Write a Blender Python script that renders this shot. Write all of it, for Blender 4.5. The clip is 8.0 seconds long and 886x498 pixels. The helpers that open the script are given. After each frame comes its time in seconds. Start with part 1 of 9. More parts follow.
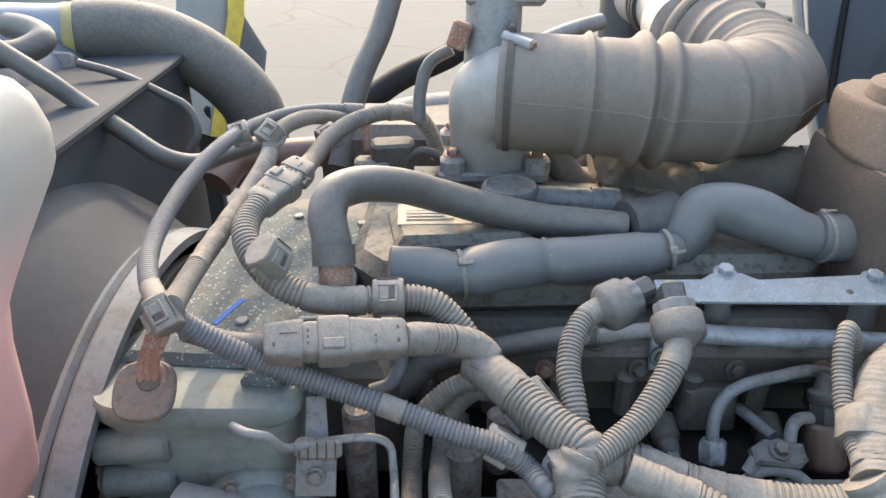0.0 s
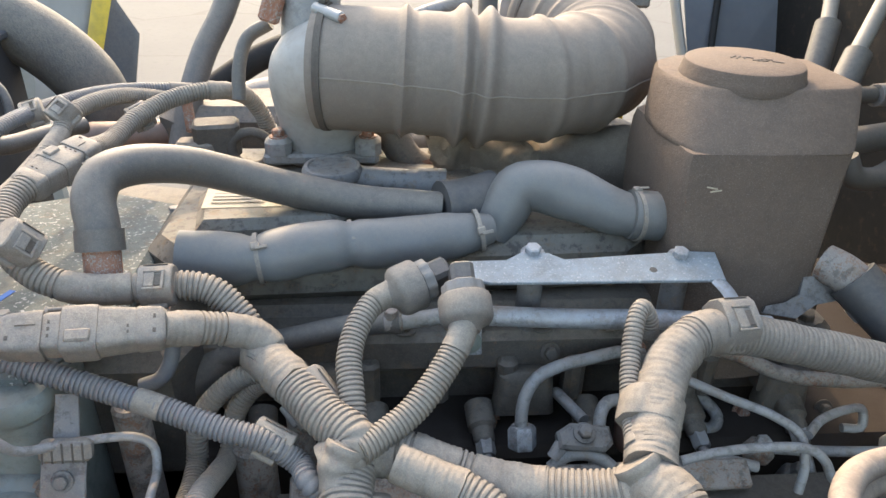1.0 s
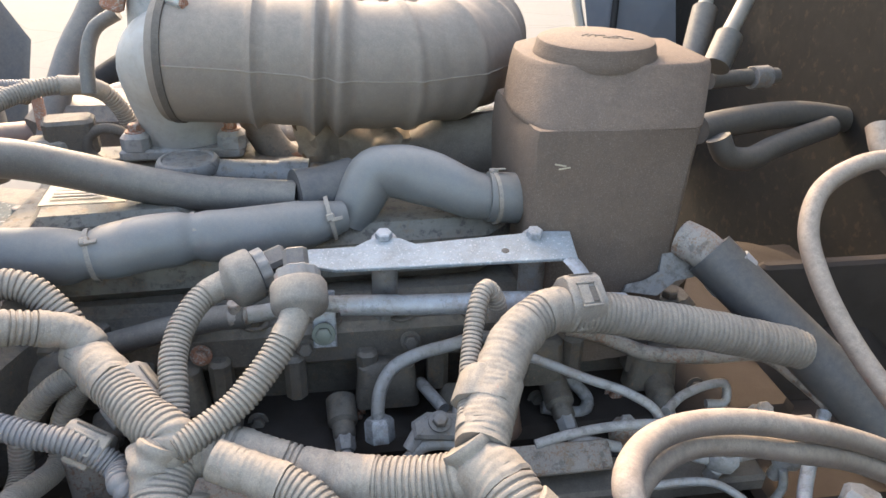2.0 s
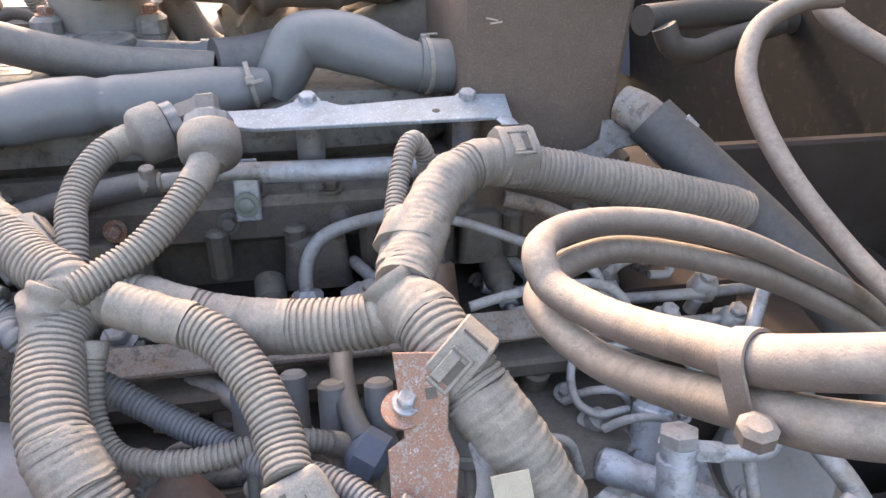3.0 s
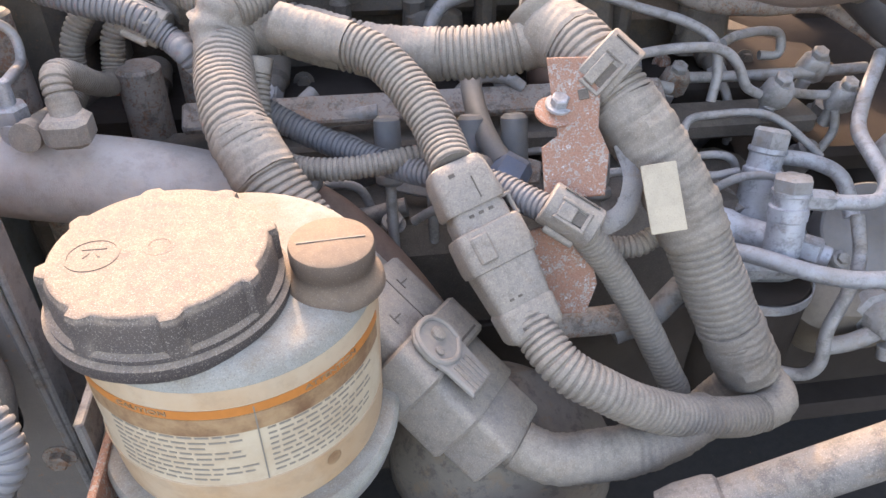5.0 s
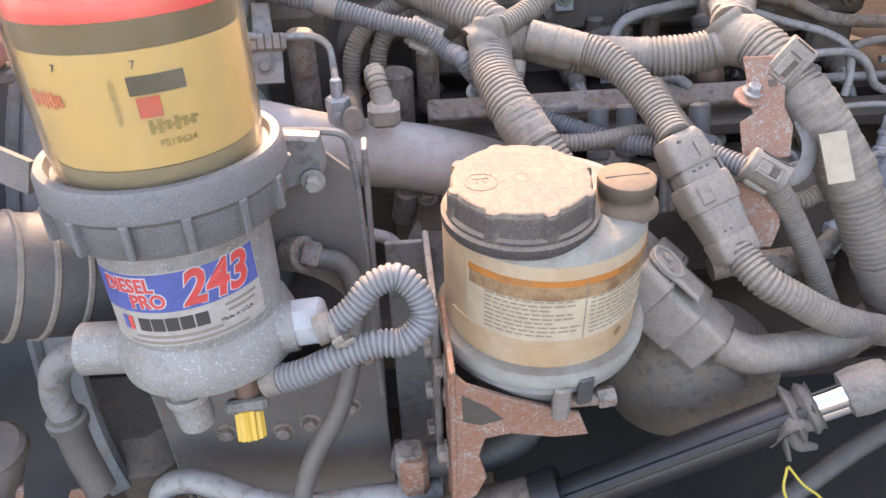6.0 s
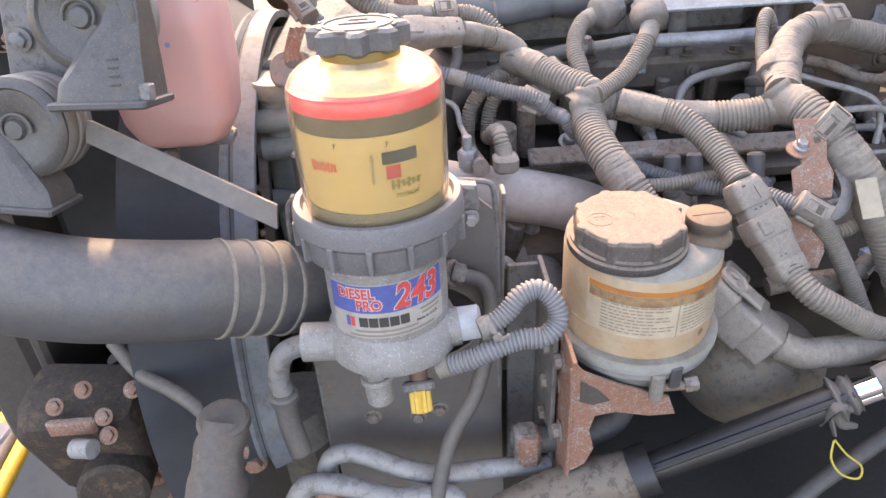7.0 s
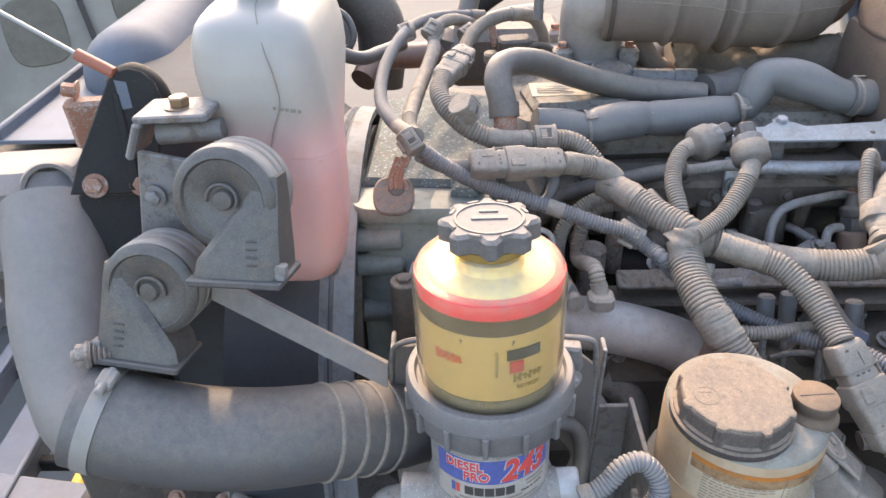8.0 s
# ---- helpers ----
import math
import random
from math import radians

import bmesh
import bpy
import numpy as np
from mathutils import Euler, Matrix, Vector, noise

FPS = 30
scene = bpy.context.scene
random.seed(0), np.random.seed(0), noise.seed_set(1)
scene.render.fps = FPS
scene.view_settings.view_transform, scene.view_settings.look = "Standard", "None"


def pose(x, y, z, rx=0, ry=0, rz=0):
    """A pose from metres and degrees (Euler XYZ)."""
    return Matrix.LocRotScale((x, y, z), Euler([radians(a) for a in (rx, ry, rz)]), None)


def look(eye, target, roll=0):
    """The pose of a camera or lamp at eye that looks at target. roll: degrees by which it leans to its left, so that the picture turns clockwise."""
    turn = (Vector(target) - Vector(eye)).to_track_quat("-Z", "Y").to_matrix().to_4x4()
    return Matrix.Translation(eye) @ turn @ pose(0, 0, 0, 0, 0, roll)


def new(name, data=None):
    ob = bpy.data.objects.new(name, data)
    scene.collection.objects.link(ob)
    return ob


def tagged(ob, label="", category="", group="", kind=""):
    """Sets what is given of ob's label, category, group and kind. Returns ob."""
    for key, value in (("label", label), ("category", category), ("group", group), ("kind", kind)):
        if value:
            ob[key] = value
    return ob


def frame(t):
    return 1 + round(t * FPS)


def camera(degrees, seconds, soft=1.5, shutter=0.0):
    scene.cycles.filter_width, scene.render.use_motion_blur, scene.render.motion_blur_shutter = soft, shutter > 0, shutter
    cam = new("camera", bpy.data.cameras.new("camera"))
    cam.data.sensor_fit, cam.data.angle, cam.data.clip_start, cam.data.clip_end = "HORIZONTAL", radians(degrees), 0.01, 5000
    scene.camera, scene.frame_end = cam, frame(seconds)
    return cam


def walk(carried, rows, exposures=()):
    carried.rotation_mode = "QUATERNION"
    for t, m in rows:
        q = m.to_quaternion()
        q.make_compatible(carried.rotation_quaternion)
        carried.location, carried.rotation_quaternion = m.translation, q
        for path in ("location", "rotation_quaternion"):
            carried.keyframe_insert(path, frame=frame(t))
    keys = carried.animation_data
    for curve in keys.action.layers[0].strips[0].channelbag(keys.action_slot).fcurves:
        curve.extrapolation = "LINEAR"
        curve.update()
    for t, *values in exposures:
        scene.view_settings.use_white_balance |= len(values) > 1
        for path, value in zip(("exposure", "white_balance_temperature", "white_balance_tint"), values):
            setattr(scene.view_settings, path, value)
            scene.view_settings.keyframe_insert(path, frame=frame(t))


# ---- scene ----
cam = camera(63.3, 8.0)
PATH = [
    (0, (-0.0037, 0.0075, 1.8150), (0.0023, 1.7702, 0.8702), 0.22),
    (0.5, (0.0765, 0.0176, 1.8053), (0.1718, 1.7737, 0.8531), 1.08),
    (1, (0.1515, 0.0318, 1.7894), (0.3054, 1.7785, 0.8275), 1.58),
    (1.5, (0.2094, 0.0327, 1.7694), (0.4088, 1.7845, 0.8251), 1.53),
    (1.7, (0.2326, 0.0319, 1.7664), (0.4580, 1.7853, 0.8310), 1.35),
    (2.8, (0.2956, 0.0102, 1.6812), (0.6623, 1.7319, 0.7318), 1.33),
    (3, (0.2965, 0.0002, 1.6434), (0.6497, 1.7081, 0.6646), 1.18),
    (3.5, (0.2925, -0.0236, 1.5660), (0.6026, 1.6173, 0.4654), 1.01),
    (4, (0.2920, -0.0394, 1.5433), (0.5810, 1.5458, 0.3586), 1.10),
    (4.2, (0.2853, -0.0406, 1.5409), (0.5668, 1.5280, 0.3326), 1.19),
    (5.3, (0.1465, -0.1305, 1.5662), (0.3518, 1.4499, 0.3578), -0.05),
    (5.5, (0.1027, -0.1686, 1.5833), (0.2816, 1.4248, 0.3878), -0.58),
    (6, (0.0104, -0.2512, 1.6062), (0.1277, 1.3760, 0.4492), -1.83),
    (6.5, (-0.0436, -0.3527, 1.6506), (0.0240, 1.2987, 0.5245), -2.77),
    (7, (-0.1044, -0.4006, 1.7173), (-0.0561, 1.2683, 0.6163), -3.11),
    (7.5, (-0.1499, -0.3977, 1.8066), (-0.1293, 1.2964, 0.7438), -2.37),
    (8, (-0.1757, -0.3171, 1.8636), (-0.2186, 1.3557, 0.7681), -1.56),
]
walk(cam, [(t, look(eye, target, roll)) for t, eye, target, roll in PATH],
     exposures=[(0, 1.45, 6450, 8), (1.5, 1.78, 7000, 9), (3.0, 2.04, 6950, 19), (4.0, 2.10, 6800, 20), (5.5, 2.16, 7400, 23), (7.0, 2.07, 7400, 24), (8, 1.69, 6850, 16)])


# ---- world and sun ----
SUN_DIR = Vector((-0.14, 0.80, 0.54)).normalized()      # towards the sun
world = bpy.data.worlds.new("sky")
scene.world = world
world.use_nodes = True
wn = world.node_tree.nodes
sky = wn.new("ShaderNodeTexSky")
sky.sky_type = 'NISHITA'
sky.sun_disc = False
sky.sun_elevation = math.asin(SUN_DIR.z)
sky.sun_rotation = math.atan2(SUN_DIR.x, SUN_DIR.y)
sky.dust_density = 3.0
sky.air_density = 1.2
wn["Background"].inputs["Strength"].default_value = 0.262
world.node_tree.links.new(sky.outputs["Color"], wn["Background"].inputs["Color"])
sun_data = bpy.data.lights.new("sun", 'SUN')
sun_data.energy = 1.3
sun_data.angle = radians(0.6)
sun_data.color = (1.0, 0.77, 0.52)
sun = new("sun", sun_data)
sun.matrix_world = look(SUN_DIR * 10, (0, 0, 0))


# ---- materials ----
def node_mat(name):
    m = bpy.data.materials.new(name)
    m.use_nodes = True
    return m, m.node_tree.nodes, m.node_tree.links, m.node_tree.nodes["Principled BSDF"]


def tex_noise(n, l, scale, detail=4.0, rough=0.6, shift=0.0):
    g = n.new("ShaderNodeNewGeometry")
    t = n.new("ShaderNodeTexNoise")
    t.inputs["Scale"].default_value = scale
    t.inputs["Detail"].default_value = detail
    t.inputs["Roughness"].default_value = rough
    if shift:
        mv = n.new("ShaderNodeVectorMath")
        mv.operation = 'ADD'
        mv.inputs[1].default_value = (shift, shift * 1.7, shift * 0.6)
        l.new(g.outputs["Position"], mv.inputs[0])
        l.new(mv.outputs[0], t.inputs["Vector"])
    else:
        l.new(g.outputs["Position"], t.inputs["Vector"])
    return t.outputs["Fac"]


def ramp(n, l, src, a, b, lo=0.0, hi=1.0):
    r = n.new("ShaderNodeMapRange")
    r.interpolation_type = 'SMOOTHSTEP'
    for key, v in (("From Min", a), ("From Max", b), ("To Min", lo), ("To Max", hi)):
        r.inputs[key].default_value = v
    l.new(src, r.inputs["Value"])
    return r.outputs["Result"]


def math_node(n, l, op, a, b):
    m = n.new("ShaderNodeMath")
    m.operation = op
    m.use_clamp = True
    for i, v in enumerate((a, b)):
        if isinstance(v, (int, float)):
            m.inputs[i].default_value = v
        else:
            l.new(v, m.inputs[i])
    return m.outputs[0]


def mix_col(n, l, fac, a, b):
    m = n.new("ShaderNodeMix")
    m.data_type = 'RGBA'
    for i, v in ((0, fac), (6, a), (7, b)):
        if isinstance(v, (int, float)):
            m.inputs[i].default_value = v
        elif isinstance(v, tuple):
            m.inputs[i].default_value = (*v, 1)
        else:
            l.new(v, m.inputs[i])
    return m.outputs[2]


DUST = (0.365, 0.305, 0.235)


def dusty(name, col, rough=0.6, metal=0.0, dust=0.5, side=0.35, dirt=0.0, rust=0.0, rust_col=(0.20, 0.075, 0.035),
          bump=0.25, grain=900.0, patch=28.0, mott=0.55, grime=0.0, grit=0.0, col2=None, dustcol=DUST, spec=0.5, flecks=0):
    """A surface with its own colour, grime, rust patches, and dust that lies thicker on faces that look up."""
    m, n, l, bsdf = node_mat(name)
    big = tex_noise(n, l, patch, 5.0, 0.65)
    fine = tex_noise(n, l, grain, 3.0, 0.6)
    mid = tex_noise(n, l, patch * 5, 4.0, 0.6)
    tiny = tex_noise(n, l, patch * 14, 3.0, 0.7)
    base = mix_col(n, l, ramp(n, l, big, 0.3, 0.7), col, col2 or tuple(c * 0.72 for c in col))
    if dirt:
        base = mix_col(n, l, ramp(n, l, big, 0.70 - 0.45 * dirt, 0.85, 0, 0.75), base, (0.045, 0.038, 0.03))
    if flecks:
        fl = tex_noise(n, l, flecks, 1.0, 0.4)
        base = mix_col(n, l, ramp(n, l, fl, 0.63, 0.69, 0, 0.6), base, (0.52, 0.52, 0.50))
    if rust:
        rf = ramp(n, l, math_node(n, l, 'ADD', math_node(n, l, 'MULTIPLY', tiny, 0.45), math_node(n, l, 'ADD', math_node(n, l, 'MULTIPLY', mid, 0.3), math_node(n, l, 'MULTIPLY', big, 0.25))),
                  0.665 - 0.32 * rust, 0.73 - 0.32 * rust)
        rc = mix_col(n, l, fine, tuple(c * 0.6 for c in rust_col), tuple(min(1, c * 1.5) for c in rust_col))
        base = mix_col(n, l, rf, base, rc)
    g = n.new("ShaderNodeNewGeometry")
    sep = n.new("ShaderNodeSeparateXYZ")
    l.new(g.outputs["Normal"], sep.inputs[0])
    up = ramp(n, l, sep.outputs["Z"], -0.2, 0.85, side, 1.0)
    blot = ramp(n, l, math_node(n, l, 'ADD', math_node(n, l, 'MULTIPLY', big, 0.5), math_node(n, l, 'MULTIPLY', mid, 0.5)), 0.34, 0.62, mott, 1.0)
    speck = ramp(n, l, math_node(n, l, 'ADD', math_node(n, l, 'MULTIPLY', fine, 0.5), math_node(n, l, 'MULTIPLY', tiny, 0.5)), 0.35, 0.65, 0.72, 1.0)
    d = math_node(n, l, 'MULTIPLY', math_node(n, l, 'MULTIPLY', up, dust), math_node(n, l, 'MULTIPLY', blot, speck))
    col_out = mix_col(n, l, d, base, dustcol)
    if grime:
        # ochre runs and black oil spots that lie over the dust
        ochre = tex_noise(n, l, 48.0, 4.0, 0.7, 3.1)
        col_out = mix_col(n, l, ramp(n, l, ochre, 0.54, 0.66, 0, 0.75 * grime), col_out, (0.20, 0.125, 0.065))
        oil = tex_noise(n, l, 70.0, 5.0, 0.75, 7.3)
        col_out = mix_col(n, l, ramp(n, l, oil, 0.50, 0.62, 0, 0.85 * grime), col_out, (0.035, 0.030, 0.027))
    if grit:
        grains = tex_noise(n, l, 1300.0, 2.0, 0.6, 1.9)
        col_out = mix_col(n, l, ramp(n, l, grains, 0.56, 0.70, 0, grit), col_out, (0.52, 0.45, 0.37))
        col_out = mix_col(n, l, ramp(n, l, grains, 0.44, 0.32, 0, grit), col_out, (0.07, 0.06, 0.05))
    l.new(col_out, bsdf.inputs["Base Color"])
    rr = n.new("ShaderNodeMix")
    rr.data_type = 'FLOAT'
    l.new(d, rr.inputs[0])
    rr.inputs[2].default_value = rough
    rr.inputs[3].default_value = 0.95
    l.new(rr.outputs[0], bsdf.inputs["Roughness"])
    if metal:
        mm = n.new("ShaderNodeMix")
        mm.data_type = 'FLOAT'
        l.new(d, mm.inputs[0])
        mm.inputs[2].default_value = metal
        mm.inputs[3].default_value = 0.0
        l.new(mm.outputs[0], bsdf.inputs["Metallic"])
    sp = n.new("ShaderNodeMix")
    sp.data_type = 'FLOAT'
    l.new(d, sp.inputs[0])
    sp.inputs[2].default_value = spec
    sp.inputs[3].default_value = min(spec, 0.08)
    l.new(sp.outputs[0], bsdf.inputs["Specular IOR Level"])
    if bump:
        b = n.new("ShaderNodeBump")
        b.inputs["Strength"].default_value = bump
        b.inputs["Distance"].default_value = 0.0012
        add = math_node(n, l, 'ADD', math_node(n, l, 'MULTIPLY', fine, 0.5), math_node(n, l, 'MULTIPLY', mid, 0.5))
        l.new(add, b.inputs["Height"])
        l.new(b.outputs["Normal"], bsdf.inputs["Normal"])
    return m


def plain(name, col, rough=0.5, metal=0.0, vary=0.12, trans=0.0, ior=1.45, sss=0.0):
    m, n, l, bsdf = node_mat(name)
    f = tex_noise(n, l, 120.0)
    l.new(mix_col(n, l, f, tuple(c * (1 - vary) for c in col), tuple(min(1, c * (1 + vary)) for c in col)), bsdf.inputs["Base Color"])
    bsdf.inputs["Roughness"].default_value = rough
    bsdf.inputs["Metallic"].default_value = metal
    bsdf.inputs["Transmission Weight"].default_value = trans
    bsdf.inputs["IOR"].default_value = ior
    if sss:
        bsdf.inputs["Subsurface Weight"].default_value = sss
        bsdf.inputs["Subsurface Radius"].default_value = (0.02, 0.012, 0.008)
        bsdf.inputs["Subsurface Scale"].default_value = 0.5
    return m


RUBBER = dusty("dusty_rubber", (0.045, 0.044, 0.047), 0.42, dust=0.48, side=0.36, bump=0.2, patch=18, mott=0.6, grit=0.16)
RUBBER_CLEAN = dusty("dark_rubber", (0.032, 0.034, 0.040), 0.5, dust=0.30, side=0.4, bump=0.15)
INTAKE = dusty("intake_rubber", (0.095, 0.080, 0.070), 0.50, dust=0.80, side=0.50, bump=0.25, patch=9, mott=0.75, grit=0.14, dustcol=(0.33, 0.265, 0.205), spec=0.3)
BOOT = dusty("grey_boot_rubber", (0.095, 0.106, 0.114), 0.38, dust=0.38, side=0.35, bump=0.15, patch=14, mott=0.75, grit=0.10)
CONDUIT = dusty("dusty_conduit", (0.095, 0.088, 0.082), 0.55, dust=0.85, side=0.50, bump=0.25, mott=0.65, grime=0.16, grit=0.22)
CONDUIT_DARK = dusty("bare_conduit", (0.10, 0.108, 0.125), 0.5, dust=0.5, side=0.35, bump=0.15, grit=0.15)
TAPE = dusty("dusty_tape", (0.12, 0.108, 0.098), 0.6, dust=0.85, side=0.50, bump=0.45, mott=0.65, grime=0.2, grit=0.25)
PLASTIC = dusty("dusty_plastic", (0.130, 0.122, 0.118), 0.5, dust=0.85, side=0.55, bump=0.6, grain=600, mott=0.6, grime=0.22, grit=0.3)
PLASTIC_BLACK = dusty("black_plastic", (0.035, 0.036, 0.042), 0.45, dust=0.35, side=0.35, bump=0.12)
BEIGE_HOSE = dusty("beige_hose", (0.115, 0.085, 0.072), 0.55, dust=0.88, side=0.12, dirt=0.35, bump=0.4, patch=24, dustcol=(0.38, 0.305, 0.235), grime=0.22, grit=0.08)
IRON = dusty("oily_cast_iron", (0.075, 0.062, 0.052), 0.6, dust=0.38, side=0.3, dirt=0.45, bump=0.7, patch=26, rust=0.28, rust_col=(0.15, 0.07, 0.04), grime=0.4, grit=0.15)
IRON_DARK = dusty("black_oily_iron", (0.072, 0.060, 0.052), 0.85, spec=0.15, dust=0.30, side=0.32, dirt=0.4, bump=0.7, patch=26, grit=0.12)
ALU = dusty("cast_aluminium", (0.25, 0.25, 0.25), 0.5, metal=0.4, dust=0.6, side=0.5, dirt=0.3, bump=0.5, grime=0.3, grit=0.15)
ALU_TUBE = dusty("aluminium_tube", (0.37, 0.35, 0.335), 0.5, metal=0.2, dust=0.55, side=0.5, dustcol=(0.42, 0.355, 0.29), dirt=0.12, bump=0.3, grime=0.15, grit=0.1)
BAR_ZINC = dusty("speckled_zinc_bar", (0.255, 0.295, 0.32), 0.5, metal=0.3, dust=0.38, side=0.35, dirt=0.1, rust=0.10, rust_col=(0.22, 0.13, 0.07), bump=0.5, patch=60, flecks=420, grime=0.12, grit=0.3)
ZINC = dusty("zinc_steel", (0.40, 0.415, 0.44), 0.45, metal=0.5, dust=0.5, side=0.3, dirt=0.25, rust=0.14, rust_col=(0.16, 0.07, 0.04), bump=0.4, patch=40, grime=0.38, grit=0.2)
PIPE = dusty("steel_pipe", (0.33, 0.33, 0.335), 0.45, metal=0.4, dust=0.6, side=0.4, dirt=0.25, rust=0.10, rust_col=(0.19, 0.10, 0.05), bump=0.4, patch=42, grime=0.38, grit=0.15)
PIPE_RUST = dusty("rusty_pipe", (0.27, 0.235, 0.21), 0.6, metal=0.2, dust=0.5, side=0.3, dirt=0.35, rust=0.5, rust_col=(0.17, 0.075, 0.042), bump=0.6, grime=0.6, grit=0.25)
# near-black double of the oily iron: the engine bay's shade put into colour
SHADED_METAL = dusty("shaded_brown_metal", (0.048, 0.039, 0.033), 0.9, spec=0.1, dust=0.10, side=0.5, dirt=0.4, bump=0.8, patch=18, dustcol=(0.12, 0.09, 0.07))
RUST = dusty("rusty_steel", (0.31, 0.265, 0.225), 0.8, dust=0.35, side=0.35, dirt=0.3, rust=0.72, rust_col=(0.24, 0.085, 0.042), bump=1.0, patch=45, flecks=300, grit=0.3)
PAINT = dusty("engine_paint", (0.195, 0.222, 0.212), 0.42, spec=0.3, dust=0.22, side=0.4, dirt=0.16, rust=0.08, bump=0.25, patch=14, grime=0.22, grit=0.08)
STEEL_GREY = dusty("grey_steel_plate", (0.17, 0.17, 0.175), 0.55, metal=0.3, dust=0.5, side=0.4, dirt=0.35, rust=0.15, bump=0.3, grime=0.5, grit=0.2)
SHROUD = dusty("grey_shroud_plastic", (0.052, 0.054, 0.058), 0.75, spec=0.12, dust=0.14, side=0.55, bump=0.25, patch=8, dustcol=(0.22, 0.205, 0.19), grit=0.05)
BLACK_STEEL = dusty("black_painted_steel", (0.021, 0.0205, 0.020), 0.7, spec=0.14, dust=0.05, side=0.3, rust=0.14, bump=0.3)
FILTER_CAST = dusty("speckled_filter_casting", (0.265, 0.255, 0.245), 0.5, metal=0.2, dust=0.52, side=0.45, dirt=0.25, bump=1.0, grain=420, flecks=520, grime=0.2, grit=0.25)
FILTER_RING = dusty("grey_collar_plastic", (0.115, 0.113, 0.120), 0.5, dust=0.42, side=0.35, bump=0.8, grain=500, grit=0.35)
CAP_DUST = dusty("dust_covered_plastic", (0.052, 0.043, 0.043), 0.55, dust=0.97, side=0.05, bump=0.6, dustcol=(0.29, 0.222, 0.158), grit=0.4)
RESERVOIR = dusty("yellowed_plastic", (0.43, 0.272, 0.145), 0.4, dust=0.3, side=0.3, bump=0.1, patch=14, col2=(0.47, 0.358, 0.24), dustcol=(0.37, 0.295, 0.21), grime=0.10)
RES_TOP = dusty("pale_reservoir_top", (0.34, 0.34, 0.30), 0.7, spec=0.06, dust=0.82, side=0.06, bump=0.4, dustcol=(0.22, 0.165, 0.110), grime=0.06, grit=0.3, patch=20, mott=0.5)
HORN = dusty("grey_horn_plastic", (0.050, 0.048, 0.047), 0.34, dust=0.24, side=0.42, bump=0.2, grime=0.3, grit=0.2, patch=20)
CHROME = plain("chrome", (0.72, 0.73, 0.76), 0.12, 1.0)
OILY_ROD = dusty("oily_black_rod", (0.014, 0.014, 0.015), 0.30, dust=0.07, side=0.2, dirt=0.3, bump=0.6)
CLOTH = dusty("grimy_wrap", (0.07, 0.066, 0.062), 0.9, dust=0.4, side=0.4, bump=1.0)
COPPER = dusty("copper_brown_pipe", (0.20, 0.115, 0.085), 0.5, metal=0.3, dust=0.3, side=0.2, dirt=0.3, bump=0.3)
YELLOW = dusty("yellow_paint", (0.70, 0.46, 0.03), 0.45, dust=0.2, side=0.15, dirt=0.15, bump=0.15)
CREAM = dusty("cream_paint", (0.34, 0.325, 0.285), 0.4, dust=0.25, side=0.2, bump=0.1, patch=4)
LABEL_CREAM = dusty("cream_label", (0.52, 0.43, 0.30), 0.55, dust=0.3, side=0.6, bump=0.05, patch=40, col2=(0.44, 0.33, 0.21))
LABEL_WHITE = dusty("white_label", (0.42, 0.38, 0.335), 0.5, dust=0.4, side=0.6, bump=0.05, grime=0.15)
LABEL_BLUE = plain("blue_print", (0.075, 0.095, 0.27), 0.45, vary=0.3)
INK_RED = plain("red_print", (0.56, 0.065, 0.055), 0.5, vary=0.25)
INK_ORANGE = plain("orange_print", (0.46, 0.165, 0.035), 0.5, vary=0.25)
INK_BROWN = dusty("brown_stain", (0.17, 0.085, 0.04), 0.5, dust=0.0, bump=0.05, patch=60, col2=(0.36, 0.23, 0.12))
INK_DARK = plain("dark_print", (0.05, 0.045, 0.04), 0.5)
INK_GREY = plain("grey_print", (0.22, 0.19, 0.15), 0.6)
INK_GOLD = plain("gold_print", (0.42, 0.33, 0.16), 0.5)
INK_WHITE = plain("white_print", (0.50, 0.47, 0.45), 0.5, vary=0.25)
INK_BLUE = plain("blue_marker", (0.04, 0.11, 0.34), 0.95, vary=0.3)
KNOB_YELLOW = plain("yellow_plastic", (0.66, 0.40, 0.06), 0.45, vary=0.25)
WIRE_YELLOW = plain("yellow_wire", (0.46, 0.35, 0.05), 0.5)
CARTRIDGE = plain("gold_cartridge_wrap", (0.60, 0.42, 0.18), 0.45, vary=0.08)
CART_BAND = plain("red_band", (0.85, 0.07, 0.09), 0.4)
CART_DARK = plain("smoked_band", (0.11, 0.075, 0.04), 0.4)
SILVER_TAG = dusty("pale_tag", (0.46, 0.38, 0.26), 0.6, dust=0.4, side=0.5, grit=0.2)
BRAID = plain("steel_cable", (0.30, 0.29, 0.27), 0.5, 0.3)
RED_SLEEVE = plain("red_brown_sleeve", (0.30, 0.10, 0.06), 0.6)


